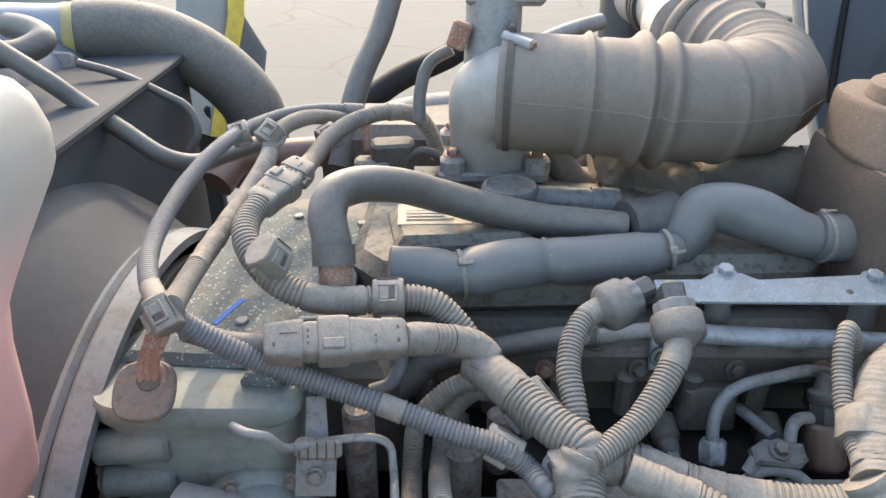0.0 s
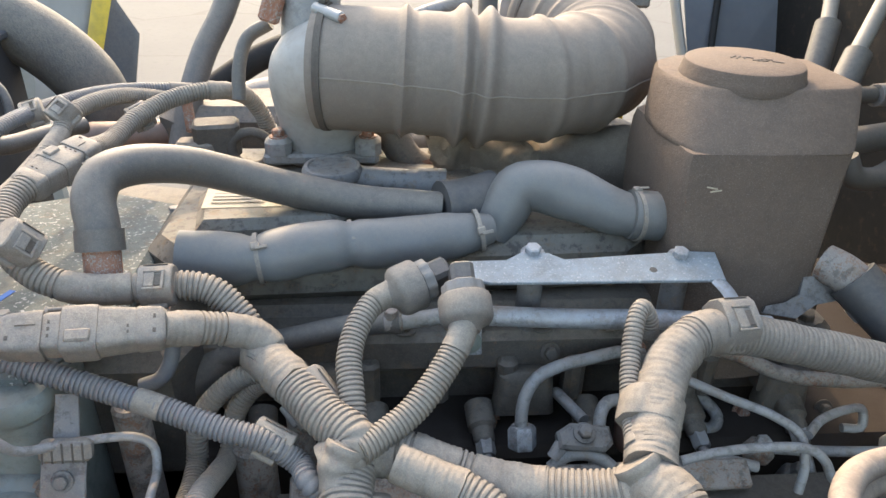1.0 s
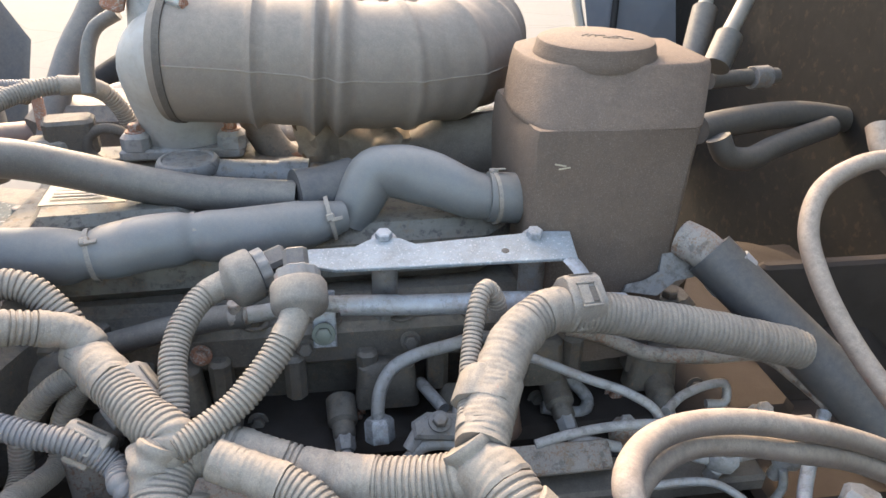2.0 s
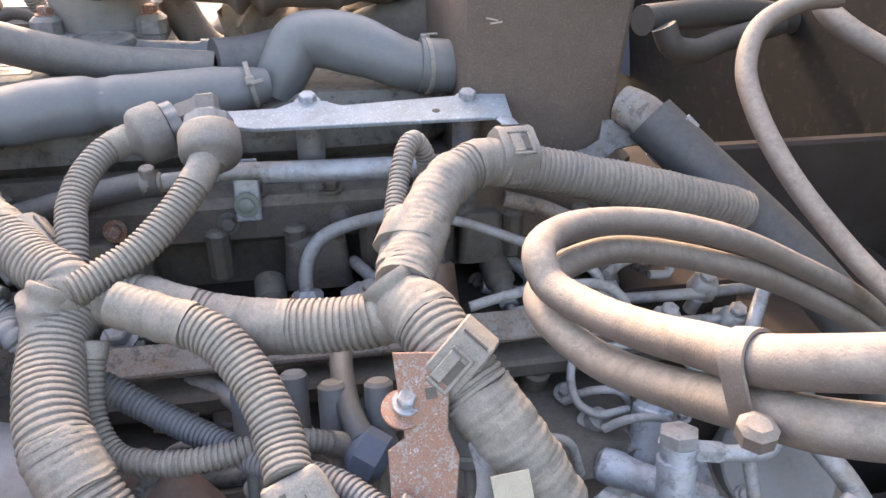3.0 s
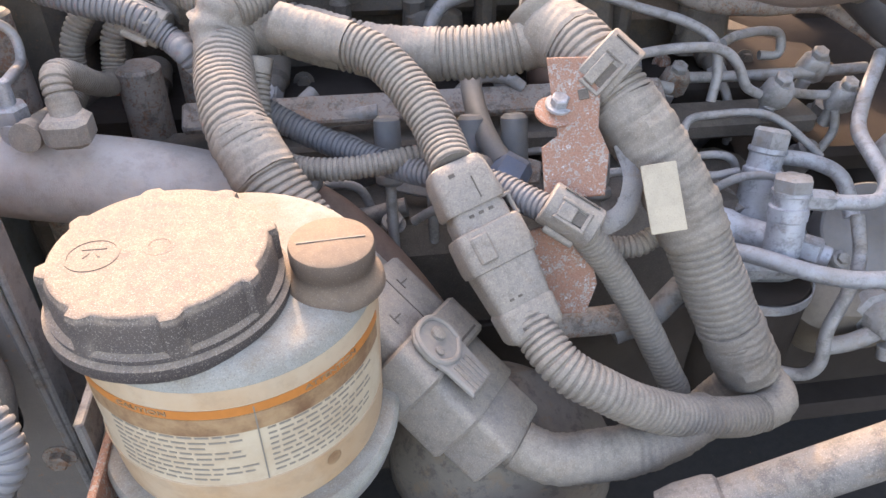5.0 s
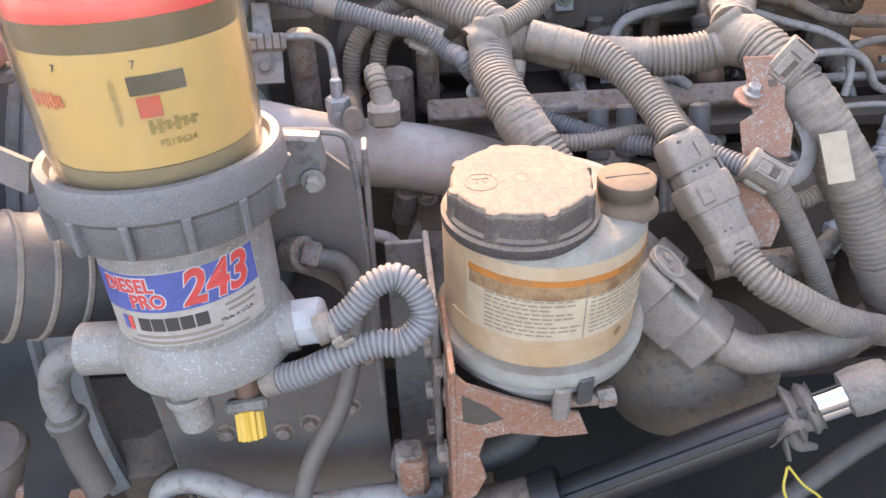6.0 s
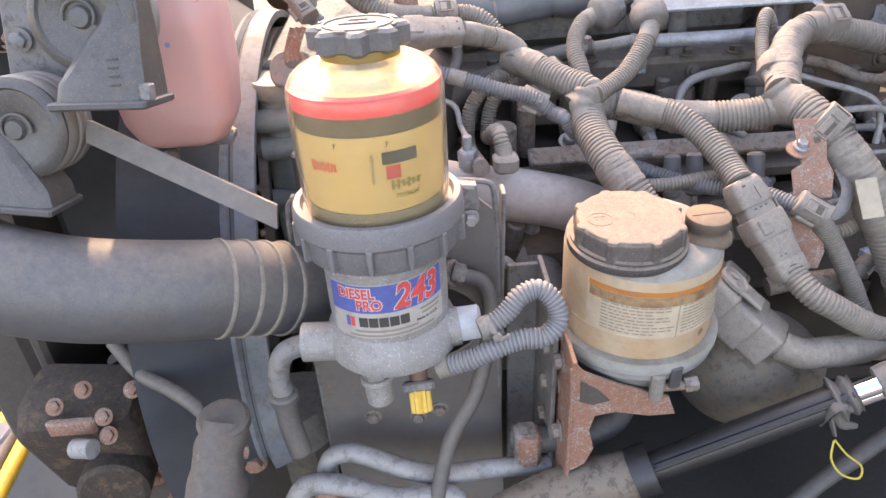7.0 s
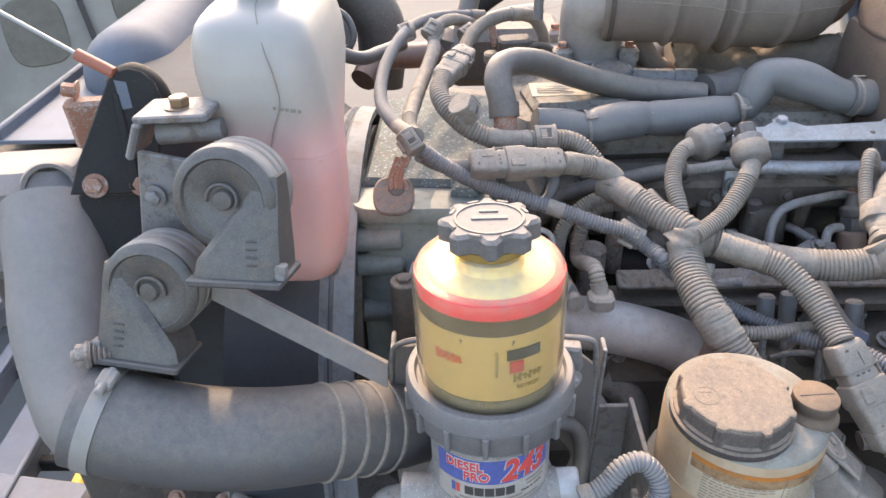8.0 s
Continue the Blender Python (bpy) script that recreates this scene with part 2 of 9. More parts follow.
def amber_cover():
    m, n, l, bsdf = node_mat("amber_clear_plastic")
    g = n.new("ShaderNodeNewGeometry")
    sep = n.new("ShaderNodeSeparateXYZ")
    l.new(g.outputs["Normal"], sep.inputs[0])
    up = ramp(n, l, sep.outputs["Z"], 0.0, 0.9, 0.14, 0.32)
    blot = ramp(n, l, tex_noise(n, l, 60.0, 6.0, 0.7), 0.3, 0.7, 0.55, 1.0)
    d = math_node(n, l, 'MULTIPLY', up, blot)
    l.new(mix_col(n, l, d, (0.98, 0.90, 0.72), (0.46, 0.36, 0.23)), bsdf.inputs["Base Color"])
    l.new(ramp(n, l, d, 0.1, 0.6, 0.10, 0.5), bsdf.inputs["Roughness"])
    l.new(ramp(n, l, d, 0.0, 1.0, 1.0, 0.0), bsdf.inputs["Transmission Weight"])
    bsdf.inputs["IOR"].default_value = 1.2
    return m


AMBER = amber_cover()


def bottle_plastic():
    """Milky plastic with pink coolant standing in its lower half."""
    m, n, l, bsdf = node_mat("milky_bottle_plastic")
    g = n.new("ShaderNodeNewGeometry")
    sep = n.new("ShaderNodeSeparateXYZ")
    l.new(g.outputs["Position"], sep.inputs[0])
    wob = tex_noise(n, l, 18.0, 4.0)
    white = mix_col(n, l, wob, (0.30, 0.268, 0.230), (0.385, 0.350, 0.305))
    pink = mix_col(n, l, wob, (0.50, 0.275, 0.245), (0.57, 0.345, 0.31))
    lm = n.new("ShaderNodeMath")
    lm.operation = 'SUBTRACT'
    l.new(sep.outputs["Z"], lm.inputs[0])
    lm.inputs[1].default_value = 1.0
    level = ramp(n, l, lm.outputs[0], 0.540, 0.605)
    col = mix_col(n, l, level, pink, white)
    grime = ramp(n, l, tex_noise(n, l, 45.0, 6.0, 0.7), 0.60, 0.75, 0, 0.5)
    l.new(mix_col(n, l, grime, col, (0.36, 0.31, 0.26)), bsdf.inputs["Base Color"])
    bsdf.inputs["Roughness"].default_value = 0.45
    bsdf.inputs["Subsurface Weight"].default_value = 0.25
    bsdf.inputs["Subsurface Radius"].default_value = (0.02, 0.012, 0.010)
    bsdf.inputs["Subsurface Scale"].default_value = 0.5
    return m


BOTTLE = bottle_plastic()


def paving():
    m, n, l, bsdf = node_mat("worn_concrete_paving")
    a = tex_noise(n, l, 0.8, 6.0)
    b = tex_noise(n, l, 14.0, 6.0)
    c = tex_noise(n, l, 120.0, 2.0)
    g = n.new("ShaderNodeNewGeometry")
    wob = n.new("ShaderNodeMix")
    wob.data_type = 'VECTOR'
    wob.inputs[0].default_value = 0.35
    t = n.new("ShaderNodeTexNoise")
    t.inputs["Scale"].default_value = 1.3
    l.new(g.outputs["Position"], t.inputs["Vector"])
    l.new(g.outputs["Position"], wob.inputs[4])
    l.new(t.outputs["Color"], wob.inputs[5])
    v = n.new("ShaderNodeTexVoronoi")
    v.feature = 'DISTANCE_TO_EDGE'
    v.inputs["Scale"].default_value = 0.75
    l.new(wob.outputs[1], v.inputs["Vector"])
    crack = ramp(n, l, v.outputs["Distance"], 0.004, 0.013, 0.15, 1.0)
    col = mix_col(n, l, a, (0.082, 0.076, 0.068), (0.118, 0.110, 0.098))
    col = mix_col(n, l, ramp(n, l, b, 0.5, 0.75, 0, 0.5), col, (0.070, 0.064, 0.056))
    col = mix_col(n, l, ramp(n, l, c, 0.6, 0.8, 0, 0.4), col, (0.15, 0.14, 0.13))
    col = mix_col(n, l, crack, (0.08, 0.07, 0.06), col)
    l.new(col, bsdf.inputs["Base Color"])
    bsdf.inputs["Roughness"].default_value = 0.9
    return m


PAVING = paving()


# ---- mesh tools ----
def V(p):
    return Vector(p)


def basis(origin, zdir, xdir=(1, 0, 0)):
    """A matrix at origin whose z axis runs along zdir."""
    z = V(zdir).normalized()
    x = V(xdir)
    x = x - z * x.dot(z)
    if x.length < 1e-4:
        x = V((0, 1, 0)) - z * z.y
    x.normalize()
    y = z.cross(x)
    m = Matrix((x, y, z)).transposed().to_4x4()
    m.translation = V(origin)
    return m


def smooth_path(pts, step):
    """A smooth line through the points, sampled at even steps."""
    p = [V(q) for q in pts]
    if len(p) == 2:
        dense = [p[0].lerp(p[1], i / 40) for i in range(41)]
    else:
        q = [p[0] * 2 - p[1]] + p + [p[-1] * 2 - p[-2]]
        dense = []
        for i in range(1, len(q) - 2):
            a, b, c, d = q[i - 1:i + 3]
            t0, t1 = 0.0, max((b - a).length, 1e-5) ** 0.5
            t2 = t1 + max((c - b).length, 1e-5) ** 0.5
            t3 = t2 + max((d - c).length, 1e-5) ** 0.5
            for k in range(24):
                t = t1 + (t2 - t1) * k / 24
                a1 = a * ((t1 - t) / (t1 - t0)) + b * ((t - t0) / (t1 - t0))
                a2 = b * ((t2 - t) / (t2 - t1)) + c * ((t - t1) / (t2 - t1))
                a3 = c * ((t3 - t) / (t3 - t2)) + d * ((t - t2) / (t3 - t2))
                b1 = a1 * ((t2 - t) / (t2 - t0)) + a2 * ((t - t0) / (t2 - t0))
                b2 = a2 * ((t3 - t) / (t3 - t1)) + a3 * ((t - t1) / (t3 - t1))
                dense.append(b1 * ((t2 - t) / (t2 - t1)) + b2 * ((t - t1) / (t2 - t1)))
        dense.append(p[-1])
    run = [0.0]
    for a, b in zip(dense, dense[1:]):
        run.append(run[-1] + (b - a).length)
    total = run[-1]
    count = max(2, int(round(total / step)))
    out, j = [], 0
    for i in range(count + 1):
        s = total * i / count
        while j < len(run) - 2 and run[j + 1] < s:
            j += 1
        f = (s - run[j]) / max(run[j + 1] - run[j], 1e-9)
        out.append(dense[j].lerp(dense[j + 1], min(1, max(0, f))))
    return out, total


class Shape:
    """Collects faces for one mesh."""

    def __init__(self):
        self.v, self.f = [], []

    def rings(self, rows, closed=False, caps=True):
        base, k = len(self.v), len(rows[0])
        for r in rows:
            self.v.extend(r)
        n = len(rows)
        for i in range(n if closed else n - 1):
            a, b = base + i * k, base + ((i + 1) % n) * k
            for j in range(k):
                jj = (j + 1) % k
                self.f.append((a + j, a + jj, b + jj, b + j))
        if caps and not closed:
            self.f.append(tuple(base + j for j in reversed(range(k))))
            self.f.append(tuple(base + (n - 1) * k + j for j in range(k)))
        return self

    def crumple(self, scale, amp):
        """Dents and lumps: every corner shifts by a smooth noise of the given size."""
        self.v = [tuple(V(p) + noise.noise_vector(V(p) * scale) * amp) for p in self.v]
        return self

    def tube(self, pts, r, seg=12, step=0.006, closed=False, caps=True, flat=1.0, side=None):
        """r: a radius, or a function of the share of the way (0 to 1) and the metres gone."""
        path, total = smooth_path(list(pts) + ([pts[0]] if closed else []), step)
        if closed:
            path = path[:-1]
        n = len(path)
        tan = [((path[(i + 1) % n] if closed else path[min(i + 1, n - 1)]) - (path[i - 1] if closed else path[max(i - 1, 0)])).normalized() for i in range(n)]
        ref = V(side) if side else (V((0, 0, 1)) if abs(tan[0].z) < 0.9 else V((1, 0, 0)))
        u = (ref - tan[0] * ref.dot(tan[0])).normalized()
        rows = []
        for i in range(n):
            u = (u - tan[i] * u.dot(tan[i])).normalized()
            w = tan[i].cross(u)
            s = i / max(1, n - 1)
            rad = r(s, s * total) if callable(r) else r
            rows.append([tuple(path[i] + (u * math.cos(2 * math.pi * j / seg) * flat + w * math.sin(2 * math.pi * j / seg)) * rad) for j in range(seg)])
        return self.rings(rows, closed, caps)

    def ribbed(self, pts, r, pitch=0.0056, depth=0.13, seg=14):
        """Corrugated conduit: broad rings of about that pitch with narrow grooves."""
        total = smooth_path(pts, 0.002)[1]
        n = max(3, int(round(total / pitch)))
        depth = min(depth, 0.0017 / r)
        shape = (1 - depth * 0.12, 1.0, 1.0, 1 - depth * 0.12, 1 - depth, 1 - depth)

        def rad(s, d):
            return r * shape[int(round(s * 6 * n)) % 6]
        return self.tube(pts, rad, seg, total / n / 6)

    def lathe(self, prof, m=None, seg=32, squash=1.0):
        """prof: (radius, height) pairs, turned about z."""
        m = m or Matrix()
        rows = [[tuple(m @ V((r * math.cos(2 * math.pi * j / seg), r * squash * math.sin(2 * math.pi * j / seg), z))) for j in range(seg)] for r, z in prof]
        return self.rings(rows)

    def prism(self, poly, h, m=None, ch=0.001):
        """A polygon in x, y, extruded to the height h about z = 0, with chamfered rims."""
        m = m or Matrix()
        p = [V((x, y, 0)) for x, y in poly]
        if sum(p[i].x * p[(i + 1) % len(p)].y - p[(i + 1) % len(p)].x * p[i].y for i in range(len(p))) < 0:
            p.reverse()
        n = len(p)
        inset = []
        for i in range(n):
            a, b, c = p[i - 1], p[i], p[(i + 1) % n]
            n1 = V((-(b - a).y, (b - a).x, 0)).normalized()
            n2 = V((-(c - b).y, (c - b).x, 0)).normalized()
            k = n1 + n2
            k = k.normalized() / max(0.5, k.normalized().dot(n1)) if k.length > 1e-4 else n1
            inset.append(b + k * ch)
        up = V((0, 0, 1))
        rows = [[tuple(m @ (q - up * h / 2)) for q in inset], [tuple(m @ (q - up * (h / 2 - ch))) for q in p],
                [tuple(m @ (q + up * (h / 2 - ch))) for q in p], [tuple(m @ (q + up * h / 2)) for q in inset]]
        return self.rings(rows)

    def box(self, size, m=None, ch=0.0015):
        x, y, z = size[0] / 2, size[1] / 2, size[2]
        ch = min(ch, x * 0.45, y * 0.45, z * 0.22)
        c = ch * 1.5
        poly = [(-x + c, -y), (x - c, -y), (x, -y + c), (x, y - c), (x - c, y), (-x + c, y), (-x, y - c), (-x, -y + c)]
        return self.prism(poly, z, m, ch)

    def loft(self, rows, m=None, n=4):
        """Rounded-rectangle sections: (height, half x, half y, corner share[, x shift, y shift]) along z."""
        m = m or Matrix()
        out = []
        for z, hx, hy, k, *sh in rows:
            sx, sy = sh or (0, 0)
            r = min(hx, hy) * k
            ring = []
            for cx, cy, a0 in ((hx - r, -hy + r, -90), (hx - r, hy - r, 0), (-hx + r, hy - r, 90), (-hx + r, -hy + r, 180)):
                for i in range(n):
                    a = radians(a0 + 90 * i / (n - 1))
                    ring.append(tuple(m @ V((cx + sx + r * math.cos(a), cy + sy + r * math.sin(a), z))))
            out.append(ring)
        return self.rings(out)

    def cyl(self, a, b, r, seg=16, ch=0.001, r2=None):
        a, b = V(a), V(b)
        d = (b - a).length
        r2 = r if r2 is None else r2
        ch = min(ch, d * 0.3, r * 0.3)
        return self.lathe([(r - ch, 0), (r, ch), (r2, d - ch), (r2 - ch, d)], basis(a, b - a), seg)

    def hexagon(self, a, b, r):
        a, b = V(a), V(b)
        d = (b - a).length
        return self.lathe([(r * 0.93, 0), (r, d * 0.08), (r, d * 0.85), (r * 0.82, d)], basis(a, b - a), 6)

    def bolt(self, at, along, r=0.007, h=0.006):
        at, along = V(at), V(along).normalized()
        self.cyl(at - along * 0.001, at + along * 0.0015, r * 1.5, 16, 0.0004)
        return self.hexagon(at + along * 0.0015, at + along * (0.0015 + h), r)

    def ring(self, prof, m=None, seg=32):
        """A closed profile of (radius, height) pairs turned about z: a hollow ring."""
        m = m or Matrix()
        rows = [[tuple(m @ V((r * math.cos(2 * math.pi * j / seg), r * math.sin(2 * math.pi * j / seg), z))) for j in range(seg)] for r, z in prof]
        return self.rings(rows, closed=True)

    def mesh(self, name):
        me = bpy.data.meshes.new(name)
        me.from_pydata(self.v, [], self.f)
        me.polygons.foreach_set("use_smooth", [True] * len(me.polygons))
        me.set_sharp_from_angle(angle=radians(38))
        return me


def mesh_ob(name, shape, mat):
    ob = new(name, shape.mesh(name))
    ob.data.materials.append(mat)
    return ob


def part(name, shape, mat, parent, label=""):
    ob = mesh_ob(name, shape, mat)
    ob.parent = parent
    return tagged(ob, label)


def thing(name, label, category, shape=None, mat=None, group="", kind=""):
    """A top-level thing: a mesh, or an Empty that carries its parts."""
    ob = mesh_ob(name, shape, mat) if shape else new(name)
    return tagged(ob, label, category, group, kind)


def bolts(places, along, r, h, mat, parent, label=""):
    """Hex bolts with washers, one part each."""
    for at in places:
        part("bolt", Shape().bolt(at, along, r, h), mat, parent, label)


def lettering(text, size, m, mat, name, parent, depth=0.0003, squeeze=1.0, bend=None, heavy=0.0, lean=0.0, slope=0.0):
    """Text as a mesh on a plate: m has x along the line and z out of the face; bend: (radius) wraps it round the plate's y axis."""
    cu = bpy.data.curves.new(name, 'FONT')
    cu.body, cu.size, cu.extrude = text, size, depth
    cu.align_x, cu.align_y = 'CENTER', 'CENTER'
    cu.resolution_u = 3
    cu.offset, cu.shear = heavy, lean
    tmp = bpy.data.objects.new(name, cu)
    scene.collection.objects.link(tmp)
    deps = bpy.context.evaluated_depsgraph_get()
    me = bpy.data.meshes.new_from_object(tmp.evaluated_get(deps))
    bpy.data.objects.remove(tmp)
    bpy.data.curves.remove(cu)
    for v in me.vertices:
        x, y, z = v.co.x * squeeze, v.co.y + v.co.x * squeeze * slope, v.co.z
        if bend:
            a = x / bend
            v.co = m @ V(((bend + z) * math.sin(a), y, (bend + z) * math.cos(a) - bend))
        else:
            v.co = m @ V((x, y, z))
    me.materials.clear()
    me.materials.append(mat)
    ob = new(name, me)
    ob.parent = parent
    return ob


def curved_patch(shape, m, radius, w, h, thick=0.0006, n=18, y0=0.0, slope=0.0):
    """A label wrapped round a cylinder of that radius; m's z points out of it at the middle, y along the axis."""
    rows = []
    for i in range(n + 1):
        a = (i / n - 0.5) * w / radius
        s, c = math.sin(a), math.cos(a)
        rows.append([tuple(m @ V((rr * s, y + slope * a * radius, rr * c - radius))) for rr, y in ((radius, y0 - h / 2), (radius + thick, y0 - h / 2), (radius + thick, y0 + h / 2), (radius, y0 + h / 2))])
    return shape.rings(rows)

# ---- ground and surroundings ----
def ground():
    s = Shape()
    n = 24
    rows = [[(-60 + 120 * i / n, -60 + 120 * j / n, 0.0) for i in range(n + 1)] for j in range(n + 1)]
    for row in rows:
        s.v.extend(row)
    for j in range(n):
        for i in range(n):
            a = j * (n + 1) + i
            s.f.append((a, a + 1, a + n + 2, a + n + 1))
    thing("ground", "sunlit cracked concrete yard around the truck", "ground", s, PAVING, kind="structure")


ground()


def engine():
    e = thing("truck_engine", "dusty diesel truck engine with oily cast block", "engine")
    s = Shape()
    s.box((1.13, 0.38, 0.40), pose(0.24, 0.90, 1.03), 0.02)
    block = part("cylinder_block", s, IRON_DARK, e, "black oily cylinder block")
    part("tappet_cover", Shape().box((0.95, 0.10, 0.16), pose(0.25, 0.63, 1.06), 0.012), IRON_DARK, e)
    part("block_deck", Shape().box((1.02, 0.13, 0.12), pose(0.26, 0.665, 1.165), 0.010), SHADED_METAL, e)
    part("sump_rail", Shape().box((0.90, 0.25, 0.10), pose(0.28, 0.56, 0.96), 0.010), IRON_DARK, e)
    for i in range(7):
        part("rib", Shape().box((0.05, 0.02, 0.13), pose(-0.10 + 0.12 * i, 0.577, 1.06), 0.005), IRON_DARK, block)
    s = Shape()
    s.box((0.74, 0.20, 0.14), pose(0.29, 0.795, 1.28), 0.012)
    s.box((0.72, 0.05, 0.05), pose(0.29, 0.68, 1.315), 0.008)
    head = part("cylinder_head", s, IRON, e, "brown oily cylinder head")
    for i in range(9):
        part("lug", Shape().box((0.022, 0.03, 0.055), pose(-0.02 + 0.075 * i, 0.655, 1.285), 0.004), IRON, head)
        part("bolt", Shape().bolt((0.018 + 0.075 * i, 0.668, 1.341), (0, 0, 1), 0.009, 0.009), IRON, head)
    s = Shape()
    rim = [(-0.075, 0.70), (0.42, 0.72), (0.46, 0.76), (0.46, 0.98), (0.42, 1.02), (-0.06, 1.02), (-0.10, 0.98), (-0.11, 0.74)]
    s.prism(rim, 0.07, pose(0, 0, 1.385), 0.016)
    crown = [(-0.055, 0.735), (0.09, 0.745), (0.12, 0.78), (0.12, 0.85), (-0.04, 0.86), (-0.07, 0.83)]
    s.prism(crown, 0.03, pose(0, 0, 1.422), 0.010)
    part("valve_cover", s, dusty("worn_cover_paint", (0.15, 0.14, 0.12), 0.6, spec=0.25, dust=0.4, side=0.25, dirt=0.6, rust=0.2, bump=0.4, patch=30, grime=0.6), e,
         "worn cream valve cover")
    s = Shape()
    s.box((0.088, 0.052, 0.0015), pose(-0.012, 0.800, 1.4385, 3, 0, 2), 0.0004)
    plate = part("data_plate", s, SILVER_TAG, e, "pale metal data plate")
    s = Shape()
    for i, w in enumerate((0.060, 0.052, 0.064, 0.046, 0.058)):
        s.box((w, 0.0028, 0.0006), pose(-0.014 - (0.064 - w) / 2, 0.817 - i * 0.008, 1.4398, 3, 0, 2), 0.0001)
    part("print", s, INK_GREY, plate)
    s = Shape()
    s.lathe([(0.030, -0.03), (0.030, 0.0), (0.036, 0.002), (0.037, 0.010), (0.034, 0.015), (0.030, 0.016), (0.028, 0.014), (0.010, 0.0135)], pose(0.085, 0.862, 1.437), 36)
    part("oil_filler_cap", s, STEEL_GREY, e, "flat grey round filler cap")
    s = Shape()
    s.tube([(0.11, 0.865, 1.432), (0.15, 0.862, 1.430), (0.215, 0.855, 1.428)], 0.017, 16)
    s.tube([(0.19, 0.857, 1.429), (0.225, 0.855, 1.428)], 0.020, 16)
    part("breather_tube", s, STEEL_GREY, e)
    # added dark solid that keeps sunlit ground from showing behind the head
    s = Shape()
    s.loft([(0.88, 0.17, 0.20, 0.6), (1.14, 0.17, 0.20, 0.6), (1.20, 0.155, 0.18, 0.7), (1.235, 0.13, 0.15, 0.8), (1.24, 0.10, 0.12, 0.9)], pose(0.83, 0.84, 0), 7)
    part("flywheel_fill", s, SHADED_METAL, e, "dark fill added in the flywheel housing's place")
    # gear case at the front
    s = Shape()
    s.loft([(0.98, 0.10, 0.07, 0.7), (1.05, 0.115, 0.085, 0.7), (1.25, 0.112, 0.084, 0.6), (1.345, 0.109, 0.083, 0.5), (1.366, 0.108, 0.082, 0.5), (1.372, 0.113, 0.087, 0.45), (1.375, 0.116, 0.089, 0.45), (1.390, 0.116, 0.089, 0.45), (1.394, 0.113, 0.086, 0.45), (1.395, 0.06, 0.05, 0.6)], pose(-0.225, 0.560, 0) @ Matrix.Diagonal((0.82, 0.74, 1.0, 1)), 8)
    part("gear_case", s, dusty("pale_case_paint", (0.215, 0.240, 0.220), 0.50, spec=0.25, dust=0.2, side=0.5, dirt=0.12, rust=0.08, bump=0.25, patch=14, grime=0.22, grit=0.08), e, "grey-cream painted front gear case with peeling spots")
    s = Shape()
    s.prism([(-0.30, 0.60), (-0.06, 0.60), (-0.04, 0.66), (-0.06, 0.98), (-0.20, 1.02), (-0.29, 0.98)], 0.30, pose(0, 0, 1.225), 0.03)
    part("rear_case", s, IRON, e, "oily rear half of the gear case")
    s = Shape()
    cm = basis((-0.172, 0.478, 1.265), (0.25, -0.80, 0.35))
    s.lathe([(0.060, -0.04), (0.060, 0.004), (0.057, 0.009), (0.048, 0.013), (0.043, 0.026), (0.030, 0.034), (0.010, 0.037)], cm, 40)
    part("round_cover", s, PAINT, e, "domed round cover on the gear case")
    bolts([cm @ V((0.0525 * math.cos(2 * math.pi * i / 6), 0.0525 * math.sin(2 * math.pi * i / 6), 0.010)) for i in range(6)], cm.to_3x3() @ V((0, 0, 1)), 0.006, 0.005, PIPE_RUST, e)
    s = Shape()
    s.prism([(-0.308, 0.560), (-0.138, 0.545), (-0.10, 0.62), (-0.10, 0.86), (-0.20, 0.90), (-0.300, 0.86)], 0.026, pose(0, 0, 1.392), 0.008)
    s.prism([(-0.185, 0.525), (-0.150, 0.522), (-0.140, 0.540), (-0.150, 0.556), (-0.180, 0.556)], 0.016, pose(0, 0, 1.399), 0.005)
    bolts([(x, y, 1.401) for x, y in ((-0.205, 0.615), (-0.115, 0.612), (-0.105, 0.84), (-0.19, 0.86))], (0, 0, 1), 0.007, 0.006, PIPE, e)
    part("top_cover", s, dusty("worn_grey_cover", (0.110, 0.135, 0.135), 0.70, spec=0.12, dust=0.14, side=0.3, dirt=0.2, rust=0.12, bump=0.5, patch=40, flecks=260, grime=0.3, grit=0.2), e, "pale cover plate with blue marker line")
    s = Shape()
    s.box((0.007, 0.050, 0.0006), Matrix.Translation(V((-0.223, 0.634, 1.4056))) @ pose(0, 0, 0, 0, 0, -20), 0.0001)
    part("paint_mark", s, INK_BLUE, e)
    for z in (1.345, 1.305, 1.225):
        s = Shape()
        s.cyl((-0.318, 0.500, z), (-0.25, 0.505, z), 0.0165, 20, 0.004)
        s.cyl((-0.322, 0.4995, z), (-0.316, 0.500, z), 0.010, 14, 0.001)
        part("boss", s, PAINT, e)
    # flange ring of the fan shroud side, with studs
    s = Shape()
    s.ring([(0.245, -0.006), (0.262, -0.006), (0.262, 0.006), (0.245, 0.006)], basis((-0.315, 0.70, 1.14), (1, 0, 0)), 64)
    flange = part("case_flange", s, IRON, e, "rusty bolted flange")
    bolts([(-0.322, 0.70 + 0.253 * math.cos(2 * math.pi * i / 26), 1.14 + 0.253 * math.sin(2 * math.pi * i / 26)) for i in range(26)], (-1, 0, 0), 0.006, 0.006, PIPE_RUST, flange)
    s = Shape()
    s.cyl((-0.245, 0.42, 1.18), (-0.245, 0.42, 1.335), 0.018, 20, 0.002)
    s.hexagon((-0.245, 0.42, 1.333), (-0.245, 0.42, 1.341), 0.010)
    part("hoist_stud", s, IRON, e)
